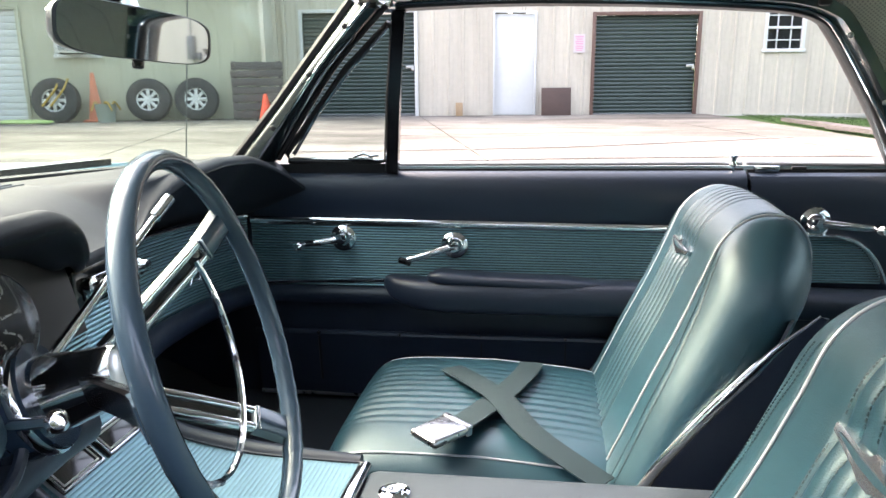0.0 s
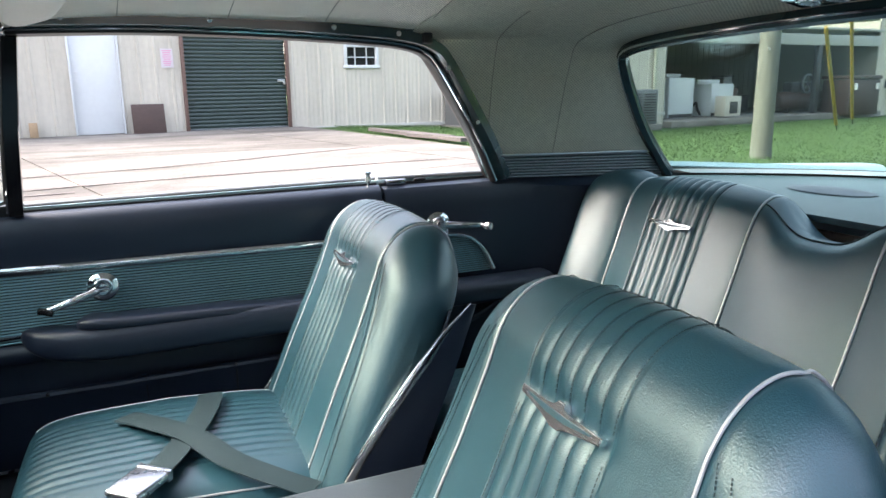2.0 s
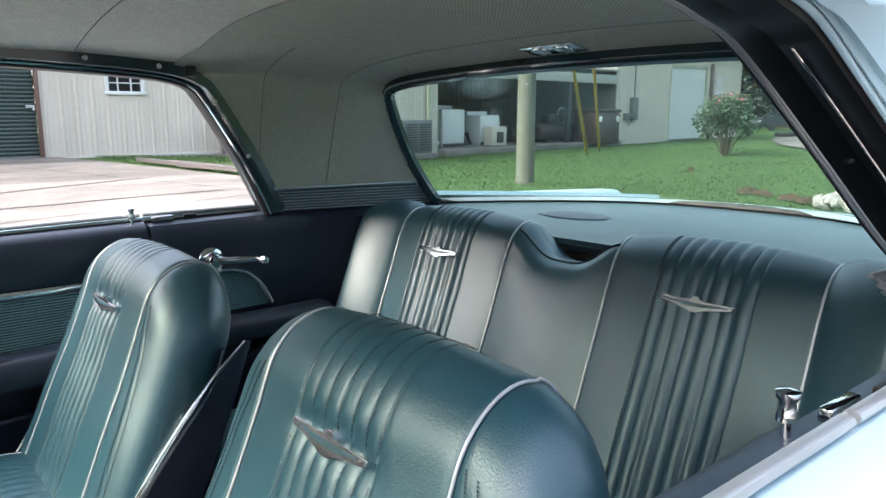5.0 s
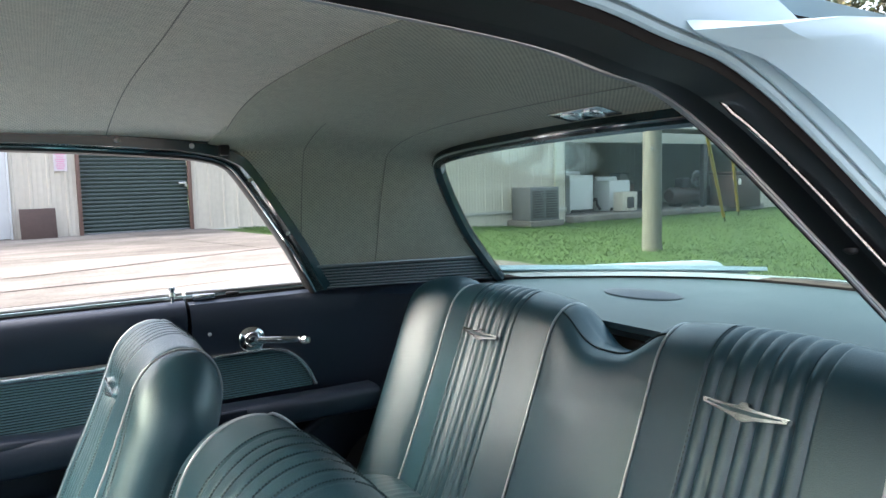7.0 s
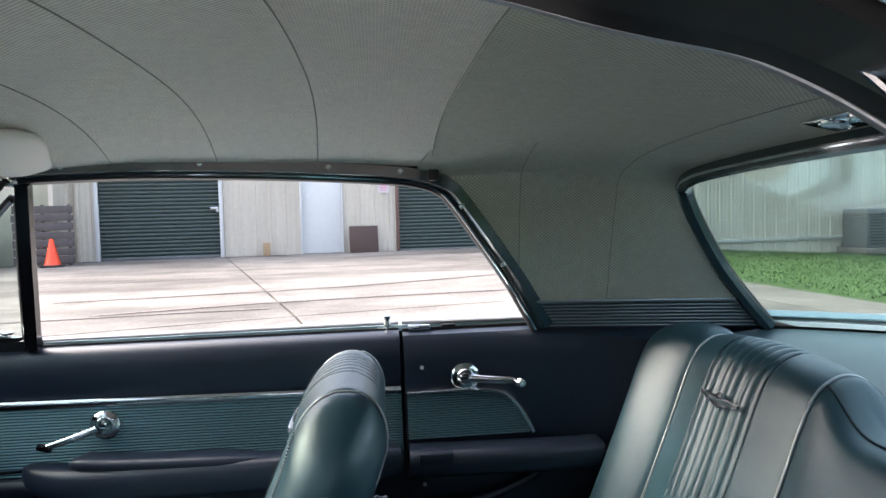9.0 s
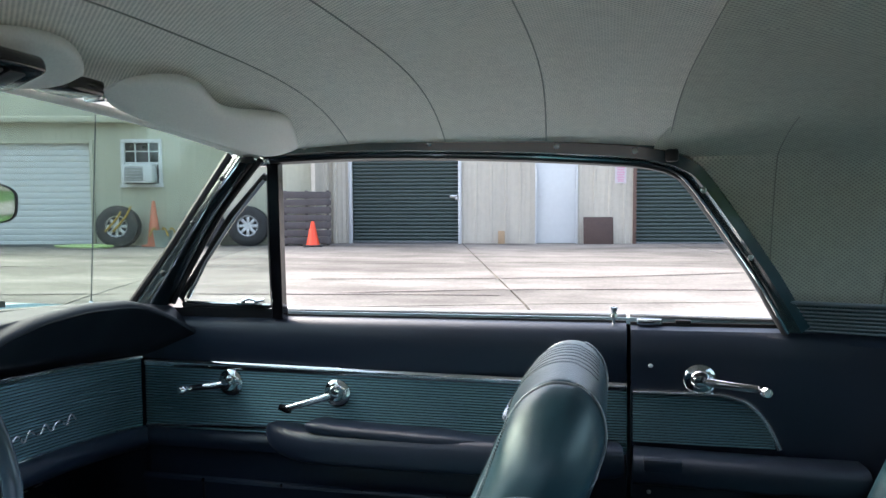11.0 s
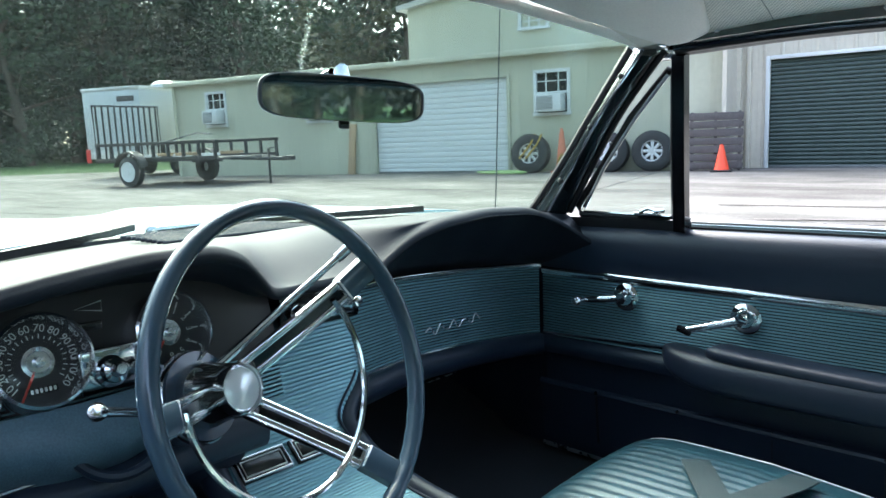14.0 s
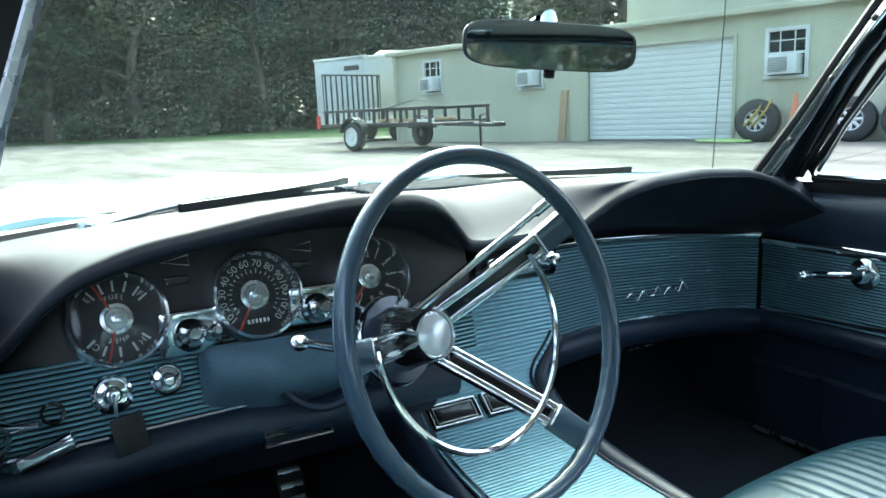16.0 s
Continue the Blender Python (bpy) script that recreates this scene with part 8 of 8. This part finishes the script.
ld = thing("trailer_load", "odd pieces of timber and pipe lying on the trailer deck", "scrap", OUT @ pose(-15.25, 7.55, 0.165 + 0.61, 0, 0, TA + 6))
for k in range(6):
    part("offcut", boxm((-0.8 + 0.42 * k, -0.3 + 0.15 * (k % 3), 0.05 + 0.03 * (k % 2)), (0.5, 0.18, 0.07), 0.01, pose(0, 0, 0, 0, 0, 6 * k - 15)), M_WOOD if k % 2 else M_WHITE, ld)
part("pipe", tube([(-1.2, 0.3, 0.3), (0.4, 0.2, 0.55), (0.9, 0.1, 0.5)], 0.018, 6), M_TRAILER, ld)

cg = thing("cargo_trailer", "white enclosed cargo trailer beside the annex", "trailer", OUT @ pose(-21.76, 10.21, 0.165, 0, 0, 114.7))
part("body", boxm((0, 0, 1.60), (4.0, 2.1, 2.06), 0.06), M_CARGO, cg)
part("skirt", boxm((0, -1.06, 0.68), (3.95, 0.03, 0.20), 0.005), M_ALLOY, cg)
part("skirt", boxm((-2.01, 0, 0.68), (0.03, 2.05, 0.20), 0.005), M_ALLOY, cg)
part("top_trim", boxm((0, -1.055, 2.58), (4.0, 0.03, 0.09), 0.005), M_ALLOY, cg)
part("top_trim", boxm((-2.005, 0, 2.58), (0.03, 2.08, 0.09), 0.005), M_ALLOY, cg)
part("badge", boxm((-2.006, -0.55, 2.28), (0.012, 0.62, 0.15), 0.004), M_GUTTER, cg)
part("vent_dome", lathem([(0.45, 2.62), (0.42, 2.76), (0.25, 2.86), (0, 2.88)], Matrix.Translation((-0.2, -0.5, 0)), 20), M_CARGO, cg)
part("tail_lamp", boxm((-2.03, 0.98, 0.66), (0.03, 0.16, 0.40), 0.01), M_TAIL, cg, "red tail lamp")
for x in (-0.4, 0.4):
    for y in (-0.92, 0.92):
        part("wheel", lathem([(0, -0.09), (0.30, -0.09), (0.34, -0.05), (0.34, 0.05), (0.30, 0.09), (0, 0.09)], axis_pose((x, y, 0.34), (0, 1, 0)), 28), M_TYRE, cg)

# ---- rear view: pole, shed contents, bush, cars, rocks ----
pole = thing("utility_pole", "weathered wooden utility pole in the lawn", "pole", OUT @ pose(9.35, 7.65, gz(9.3, 7.6) - 0.05))
part("pole_shaft", lathem([(0.16, 0), (0.152, 0.3), (0.145, 2.0), (0.125, 6.0), (0.115, 7.5), (0, 7.5)], None, 24), M_POLE, pole)
part("pole_tag", boxm((-0.09, -0.105, 1.62), (0.10, 0.01, 0.04), 0.002, None), M_ALLOY, pole)


def on_main(X, dy, z=None):
    """A pose on the workshop's front line at X, dy in front of it (negative) or behind."""
    lx = mx_(X)
    p = Vector((-0.5 + lx * CM - dy * math.sin(MA), 14.55 + lx * math.sin(MA) + dy * CM, 0))
    return OUT @ pose(p.x, p.y, gz(p.x, p.y) if z is None else z, 0, 0, math.degrees(MA))


ac = thing("air_condenser", "grey outdoor air-conditioning condenser", "condenser", on_main(12.98, -0.5))
part("pad", boxm((0, 0, 0.06), (1.30, 0.95, 0.16), 0.01), M_CONC, ac)
part("case", boxm((0, 0, 0.60), (1.12, 0.75, 0.92), 0.03), M_ACGREY, ac)
for k in range(11):
    for x in (-0.26, 0.26):
        part("slat", boxm((x, -0.382, 0.24 + 0.07 * k), (0.42, 0.016, 0.034), 0.004), M_GUTTER, ac)
ac2 = thing("air_condenser", "grey outdoor air-conditioning condenser", "condenser", on_main(7.75, -0.5))
part("case", boxm((0, 0, 0.46), (0.8, 0.75, 0.86), 0.03), M_ACGREY, ac2)
part("pad", boxm((0, 0, 0.02), (1.0, 0.9, 0.06), 0.01), M_CONC, ac2)
SF = 0.165 - 0.285
for X, w, h, lab in ((16.28, 1.10, 1.22, "white top-loading washing machine in the open bay"), (18.12, 1.05, 1.02, "white dryer with a dark hose in the open bay")):
    a = thing("washing_machine", lab, "appliance", on_main(X, 1.2, SF))
    part("cabinet", boxm((0, 0, h * 0.5), (w, 0.7, h), 0.03), M_WHITE, a)
    part("panel", boxm((0, 0.28, h + 0.06), (w, 0.12, 0.14), 0.02), M_WHITE, a)
    part("front_panel", boxm((0, -0.354, h * 0.50), (w * 0.96, 0.012, h * 0.78), 0.01), M_WHITE, a)
    part("kick_plate", boxm((0, -0.354, 0.07), (w * 0.94, 0.010, 0.10), 0.004), M_GUTTER, a)
    part("hose", tube(spline([(w * 0.5, -0.2, 0.2), (w * 0.6, -0.35, 0.45), (w * 0.72, -0.3, 0.25), (w * 0.85, -0.3, 0.08)], 5), 0.04, 8), M_TYRE, a)
ht_ = thing("space_heater", "small cream cabinet heater in the open bay", "heater", on_main(17.75, 0.3, SF))
part("cabinet", boxm((0, 0, 0.34), (0.74, 0.4, 0.62), 0.02), M_SIDING, ht_)
part("grille", boxm((0.02, -0.205, 0.30), (0.36, 0.012, 0.36), 0.005), M_GUTTER, ht_)
random.seed(11)
for k in range(4):
    X = 19.0 + 0.5 * k
    h = 0.4 + 0.9 * random.random()
    jk_ = thing("stored_crate", "dark box of stored gear in the open bay", "crate", on_main(X, 1.6 + random.random(), SF), "stored gear")
    part("crate", boxm((0, 0, h / 2), (0.42, 0.5, h), 0.04), (M_GUTTER, M_ACGREY, M_BROWNTRIM)[k % 3], jk_)
    part("crate_lid", boxm((0, 0, h + 0.02), (0.45, 0.53, 0.04), 0.01), M_GUTTER, jk_)
cp_ = thing("air_compressor", "dark air compressor with its tank and pump", "compressor", on_main(22.1, 0.9, SF))
part("tank", lathem([(0, -1.3), (0.22, -1.27), (0.32, -1.12), (0.32, 1.12), (0.22, 1.27), (0, 1.3)], pose(0, 0, 0.40, 0, 90, 0), 24), M_BIN, cp_)
part("pump", boxm((-0.45, 0, 0.86), (0.55, 0.4, 0.36), 0.08), M_GUTTER, cp_)
part("pulley", lathem([(0.27, -0.04), (0.33, -0.04), (0.34, 0), (0.33, 0.04), (0.27, 0.04), (0.27, -0.04)], axis_pose((0.05, -0.22, 0.98), (0, 1, 0)), 24), M_ACGREY, cp_)
part("pulley_hub", lathem([(0, -0.05), (0.07, -0.05), (0.07, 0.05), (0, 0.05)], axis_pose((0.05, -0.20, 0.98), (0, 1, 0)), 14), M_GUTTER, cp_)
for a in range(5):
    part("pulley_spoke", boxm((0, 0, 0.16), (0.035, 0.03, 0.26), 0, Matrix.Translation((0.05, -0.22, 0.98)) @ Matrix.Rotation(a * 1.2566, 4, "Y")), M_ACGREY, cp_)
for x in (-0.9, 0.9):
    part("foot", boxm((x, 0, 0.08), (0.08, 0.5, 0.16), 0.01), M_GUTTER, cp_)
ld = thing("step_ladder", "dark folded ladder standing in the open bay", "ladder", on_main(15.42, 0.9, SF))
for x in (-0.15, 0.15):
    part("stile", boxm((x, 0, 0.82), (0.05, 0.06, 1.64), 0.006), M_GUTTER, ld)
for k in range(6):
    part("rung", boxm((0, 0, 0.2 + 0.25 * k), (0.25, 0.10, 0.035), 0.004), M_GUTTER, ld)
bn = thing("wheeled_bin", "dark brown lidded bin beside the open bay", "bin", on_main(23.35, -0.15))
part("bin_body", boxm((0, 0, 0.66), (1.75, 1.0, 1.20), 0.06), M_BIN, bn)
part("bin_lid", boxm((0, 0, 1.32), (1.84, 1.08, 0.12), 0.05), M_BIN, bn)
for x in (-0.62, 0.62):
    part("bin_handle", boxm((x, -0.545, 1.02), (0.09, 0.09, 0.22), 0.02), M_WHITE, bn)
for foot, tip in (((17.94, 13.45), (15.02, 11.60, 2.20)), ((20.27, 14.86), (17.65, 13.13, 2.60))):
    z0 = gz(*foot)
    gyv = thing("guy_guard", "yellow plastic guard on a guy wire in the lawn", "guy guard", OUT @ pose(foot[0], foot[1], z0 - 0.03), "guy guards")
    run = Vector((tip[0] - foot[0], tip[1] - foot[1], tip[2] - z0))
    part("guard", tube([run * 0.06, run], 0.045, 10), M_YELLOW, gyv)
    part("anchor_rod", tube([(0, 0, 0), run * 0.07], 0.018, 8), M_GUTTER, gyv)
    part("guy_wire", tube([run, run * 2.6], 0.010, 6), M_GUTTER, gyv)


def foliage(seed, n, blobs, size, bm=None):
    """Many small folded leaves scattered in the outer part of each clump."""
    rnd = random.Random(seed)
    verts, faces = [], []
    tot = sum(b[3] ** 2 for b in blobs)
    for cx, cy, cz_, r, sq in blobs:
        for _ in range(int(n * r * r / tot)):
            d = Vector((rnd.gauss(0, 1), rnd.gauss(0, 1), rnd.gauss(0, 1)))
            d.normalize()
            k = r * (0.45 + 0.62 * rnd.random() ** 0.6)
            p = Vector((cx + d.x * k, cy + d.y * k, cz_ + d.z * k * sq))
            s = size * (0.6 + 0.8 * rnd.random())
            a = Vector((rnd.gauss(0, 1), rnd.gauss(0, 1), rnd.gauss(0, 0.6))).normalized()
            b = a.cross(Vector((rnd.gauss(0, 1), rnd.gauss(0, 1), rnd.gauss(0, 1)))).normalized()
            c = a.cross(b)
            i = len(verts)
            verts += [p - a * s, p + b * s * 0.55 - c * s * 0.12, p + a * s, p - b * s * 0.55 - c * s * 0.12]
            faces += [(i, i + 1, i + 2), (i, i + 2, i + 3)]
    me = bpy.data.meshes.new("crown")
    me.from_pydata(verts, [], faces)
    return me


def tree(seed, h, mat, leaves=4600, size=0.22):
    rnd = random.Random(seed)
    t = thing("tree", "tall broadleaf tree, in the wood edge or the added screen row", "tree", None, "wood edge")
    bend = [Vector((rnd.uniform(-0.3, 0.3) * k, rnd.uniform(-0.3, 0.3) * k, h * 0.62 * k / 4)) for k in range(5)]
    bend[0] = Vector((0, 0, -0.2))
    bm = bmesh.new()
    tube(spline(bend, 4), h * 0.018, 9, bm=bm, scale=[1.5 - 1.2 * k / 16 for k in range(17)])
    blobs = []
    for k in range(13):
        f = 0.28 + 0.62 * k / 12
        base = bend[min(4, int(f * 4))] * 1.0
        base.z = h * 0.62 * min(1, f)
        a = k * 2.4 + rnd.random()
        reach = h * (0.23 - 0.10 * f) * (0.7 + 0.6 * rnd.random())
        tip = base + Vector((math.cos(a) * reach, math.sin(a) * reach, h * (0.05 + 0.14 * rnd.random())))
        tube([base, base.lerp(tip, 0.5) + Vector((0, 0, 0.1)), tip], h * 0.007, 6, bm=bm, scale=[1, 0.6, 0.25])
        blobs.append((tip.x, tip.y, tip.z, h * (0.085 + 0.05 * rnd.random()), 0.75))
    for k in range(5):
        blobs.append((rnd.uniform(-0.8, 0.8), rnd.uniform(-0.8, 0.8), h * (0.70 + 0.06 * k), h * 0.11 * (1 - 0.1 * k), 0.8))
    for k in range(2):
        a = rnd.random() * 6.28
        blobs.append((math.cos(a) * h * 0.12, math.sin(a) * h * 0.12, h * (0.06 + 0.14 * rnd.random()), h * 0.09, 0.7))
    part("trunk", bm, M_BARK, t)
    cr = new("crown", foliage(seed, leaves, blobs, size))
    cr.data.materials.append(mat)
    cr.parent = t
    return t


kinds = [tree(3, 14.0, M_LEAF), tree(8, 16.5, M_LEAF2), tree(21, 12.5, M_LEAF), tree(34, 18.0, M_LEAF)]
random.seed(77)
spots = []
for row, (x0, n) in enumerate(((-33, 15), (-39, 14), (-47, 13), (-56, 14))):
    for k in range(n):
        f = k / (n - 1)
        X = x0 - 12 * (1 - f) + 5 * math.sin(f * 3) + random.uniform(-1.6, 1.6)
        Y = -14 + 52 * f + random.uniform(-1.5, 1.5)
        spots.append((X - 0.25 * (Y - 5) - 13, Y * 1.15))
for k in range(9):
    spots.append((-30 + 4.2 * k + random.uniform(-1, 1), 27 + 1.3 * k + random.uniform(-2, 2)))
for k in range(12):
    spots.append((48 + 3.5 * k + random.uniform(-1, 1), 34 - 2.6 * k + random.uniform(-2, 2)))
    spots.append((56 + 3.5 * k + random.uniform(-1, 1), 40 - 2.6 * k + random.uniform(-2, 2)))
# unseen screen row added on the driver's side to block low skylight
for k in range(16):
    spots.append((-34 + 5.2 * k + random.uniform(-1.5, 1.5), -24 + random.uniform(-3, 3)))
for k, (X, Y) in enumerate(spots):
    m = OUT @ pose(X, Y, gz(X, Y) - 0.05, 0, 0, random.uniform(0, 360))
    if k < 4:
        kinds[k].matrix_basis = m
    else:
        c = copy_thing(kinds[k % 4], m)
        s = random.uniform(0.85, 1.2)
        c.scale = (s, s, s)
# low growth at the foot of the wood
rnd = random.Random(4)
blobs = [(X + rnd.uniform(-1, 3), Y + rnd.uniform(-2, 2), 0.5 + 0.6 * rnd.random(), 1.2 + 0.8 * rnd.random(), 0.7) for X, Y in spots[:56]]
blobs += [(X - 6 + rnd.uniform(-1, 1), Y + rnd.uniform(-2, 2), 1.5 + rnd.random(), 2.6 + rnd.random(), 0.8) for X, Y in spots[14:56]]
ug = new("undergrowth", foliage(9, 60000, blobs, 0.22))
ug.data.materials.append(M_LEAF)
ug.matrix_basis = OUT
tagged(ug, "dense green undergrowth at the foot of the wood", "undergrowth", "", "stuff")
# far wood, so distant that it only closes the horizon
blobs = []
for k in range(70):
    a = 2 * math.pi * k / 70
    blobs.append((95 * math.cos(a), 95 * math.sin(a), 4 + 3 * rnd.random(), 9, 1.0))
fw = new("far_wood", foliage(19, 30000, blobs, 0.75))
fw.data.materials.append(M_LEAF)
fw.matrix_basis = OUT
tagged(fw, "distant belt of woodland round the yard", "woodland", "", "stuff")

bush = thing("flowering_bush", "loose dark green bush with pink blossom on the lawn", "bush", OUT @ pose(22.3, 11.5, gz(22, 11)))
rb = random.Random(2)
bl, stems = [], []
for k in range(30):
    a, lean = k * 2.399, 0.25 + 0.75 * rb.random()
    h = 1.15 + 0.65 * rb.random() - 0.35 * lean
    x, y = 0.95 * lean * math.cos(a), 0.95 * lean * math.sin(a)
    stems.append((x, y, h))
    bl.append((x, y, h, 0.20 + 0.12 * rb.random(), 1.1))
    if k % 2:
        bl.append((x * 0.75, y * 0.75, h * 0.68, 0.17 + 0.08 * rb.random(), 1.0))
cr = new("crown", foliage(5, 3000, bl, 0.056))
cr.data.materials.append(M_BUSHLEAF)
cr.parent = bush
fl = new("blossom", foliage(6, 110, [(x, y, z + 0.20, 0.12, 0.7) for x, y, z, r, k in bl if z > 1.32], 0.050))
fl.data.materials.append(M_PINK)
fl.parent = bush
bm = bmesh.new()
for x, y, h in stems:
    tube([(x * 0.10, y * 0.10, -0.05), (x * 0.45, y * 0.45, h * 0.45), (x, y, h)], 0.016, 6, bm=bm, scale=[1, 0.7, 0.35])
part("stems", bm, M_BARK, bush)


def parked_car(X, Y, yaw, mat, name, label, prof, glassy):
    c = thing(name, label, "car", OUT @ pose(X, Y, gz(X, Y), 0, 0, yaw))
    bm = bmesh.new()
    extrude_poly(bm, [(x, -0.86, z) for x, z in prof], (0, 1.72, 0))
    bmesh.ops.bevel(bm, geom=bm.edges[:], offset=0.06, segments=2, affect="EDGES", clamp_overlap=True)
    part("body", bm, mat, c)
    bm = bmesh.new()
    extrude_poly(bm, [(x, -0.78, z) for x, z in glassy], (0, 1.56, 0))
    part("windows", bm, M_PANE, c)
    bm = bmesh.new()
    extrude_poly(bm, [(glassy[1][0] - 0.05, -0.7, glassy[1][1]), (glassy[2][0] + 0.05, -0.7, glassy[2][1]), (glassy[2][0], -0.7, glassy[2][1] + 0.06), (glassy[1][0], -0.7, glassy[1][1] + 0.06)], (0, 1.4, 0))
    part("roof", bm, mat, c)
    for x in (-1.35, 1.35):
        for y in (-0.78, 0.78):
            part("wheel", lathem([(0, -0.1), (0.28, -0.1), (0.32, -0.06), (0.32, 0.06), (0.28, 0.1), (0, 0.1)], axis_pose((x, y, 0.32), (0, 1, 0)), 24), M_TYRE, c)
    for y in (-0.62, 0.62):
        part("head_lamp", boxm((-2.12, y, 0.62), (0.06, 0.30, 0.13), 0.02), M_ALLOY, c)


SED = [(-2.15, 0.28), (-2.18, 0.55), (-2.05, 0.75), (-0.9, 0.92), (1.3, 0.98), (2.15, 0.92), (2.2, 0.6), (2.15, 0.28)]
parked_car(50.8, 23.7, -30, M_DARKCAR, "sedan", "dark grey sedan parked on the drive", SED, [(-0.95, 0.9), (-0.3, 1.40), (1.0, 1.42), (1.65, 0.95)])
parked_car(56.3, 20.6, -30, M_DARKCAR, "pickup", "dark pickup truck parked on the drive", [(-2.4, 0.4), (-2.45, 0.95), (-1.0, 1.12), (2.5, 1.12), (2.55, 0.5)], [(-1.0, 1.1), (-0.5, 1.75), (0.7, 1.78), (0.95, 1.1)])
for (X, Y, r) in ((38.6, 17.6, 0.46), (39.6, 17.4, 0.42)):
    t = thing("old_tyre", "old tyre lying on the drive", "tyre", OUT @ pose(X, Y, gz(X, Y), 0, 0, 0), "old tyres")
    part("tyre", lathem([(r * 0.55, 0.02), (r * 0.9, 0.0), (r, 0.06), (r, 0.16), (r * 0.9, 0.22), (r * 0.55, 0.2), (r * 0.55, 0.02)], None, 28), M_TYRE, t)
rows = []
drive = solo("road", bmesh.new(), M_CONC, "pale gravel drive across the lawn", "drive", "structure", OUT)
bm = bmesh.new()
path = spline([(60, 16, 0), (44, 17.0, 0), (34, 13.5, 0), (27, 8.0, 0), (22, 0.0, 0), (20, -20, 0)], 8)
rws = []
for k, p in enumerate(path):
    t = (path[min(k + 1, len(path) - 1)] - path[max(k - 1, 0)]).normalized()
    s = Vector((-t.y, t.x, 0)) * 2.1
    rws.append([Vector((q.x, q.y, gz(q.x, q.y) + 0.01)) for q in (p - s, p, p + s)])
surf(bm, rws)
bm.to_mesh(drive.data)
bm.free()
# heap of pale rocks
rk = random.Random(14)
for k in range(230):
    a, d = rk.random() * 6.28, rk.random() ** 0.6
    X, Y = 11.0 + 0.9 * d * math.cos(a), 2.25 + 1.35 * d * math.sin(a)
    r = 0.045 + 0.060 * rk.random()
    z = gz(X, Y) + 0.62 * (1 - d) ** 0.8 * (0.25 + 0.75 * rk.random()) + r * 0.3
    bm = bmesh.new()
    bmesh.ops.create_icosphere(bm, subdivisions=2, radius=r)
    for v in bm.verts:
        n = v.co.normalized()
        chip = min(0.35, max(0.0, n.dot(Vector((math.sin(k * 2.1), math.cos(k * 1.3), math.sin(k * 0.7))).normalized()) - 0.35))
        v.co *= 1 + 0.5 * noise.noise(v.co * 9 + Vector((k * 3.1, 0, 0))) - chip
        v.co.z *= 0.78
    ob = solo("rock", bm, M_ROCK, "pale broken limestone rock in a heap", "rock", "", OUT @ pose(X, Y, z, rk.random() * 90, 0, rk.random() * 360), False)
    ob["group"] = "rock heap"
# worn places in the lawn
for X, Y, lx, ly, turn in ((12.3, 5.30, 0.34, 0.20, 25), (12.0, 4.9, 0.26, 0.10, 70), (11.5, 4.2, 0.30, 0.13, 60), (11.3, 3.9, 0.18, 0.12, 10), (15.8, 8.6, 0.12, 0.10, 40)):
    bm = bmesh.new()
    rows = []
    for i in range(9):
        rows.append([])
        for j in range(28):
            a = j / 28 * 2 * math.pi
            e = (0.02 + i / 8) * (1 + 0.35 * noise.noise(Vector((math.cos(a) * 1.6 + X, math.sin(a) * 1.6 + Y, 0))))
            rows[-1].append((lx * e * math.cos(a), ly * e * math.sin(a), 0.075 * (1 - (i / 8) ** 2) + 0.05 * (1 - i / 8) * noise.noise(Vector((e * math.cos(a) * 4, e * math.sin(a) * 4, X))) - 0.01))
    surf(bm, rows, closed_u=True)
    solo("bare_soil", bm, M_SOIL, "bare brown soil in the worn lawn", "soil", "structure", OUT @ pose(X, Y, gz(X, Y), 0, 0, turn))

# grass blades on the near lawn, one mass
rg = np.random.RandomState(3)
NB = 90000
px = 4.6 + 22 * rg.rand(NB) ** 1.5
py = -3 + 20 * rg.rand(NB)
keep = px + 0.18 * (py - 13.2) > 4.55
px, py = px[keep], py[keep]
n = len(px)
ang = rg.rand(n) * 2 * np.pi
hgt = 0.018 + 0.020 * rg.rand(n)
w = 0.006 + 0.006 * rg.rand(n)
base = np.array([gz(a, b) - 0.02 for a, b in zip(px, py)])
v = np.zeros((n, 3, 3))
v[:, 0] = np.stack([px - w * np.cos(ang), py - w * np.sin(ang), base], 1)
v[:, 1] = np.stack([px + w * np.cos(ang), py + w * np.sin(ang), base], 1)
v[:, 2] = np.stack([px + 0.03 * rg.randn(n), py + 0.03 * rg.randn(n), base + hgt], 1)
me = bpy.data.meshes.new("grass")
me.from_pydata(v.reshape(-1, 3).tolist(), [], np.arange(3 * n).reshape(-1, 3).tolist())
me.materials.append(M_BLADE)
gr_ = new("grass", me)
gr_.matrix_basis = OUT
tagged(gr_, "short mown green grass blades", "grass", "", "stuff")
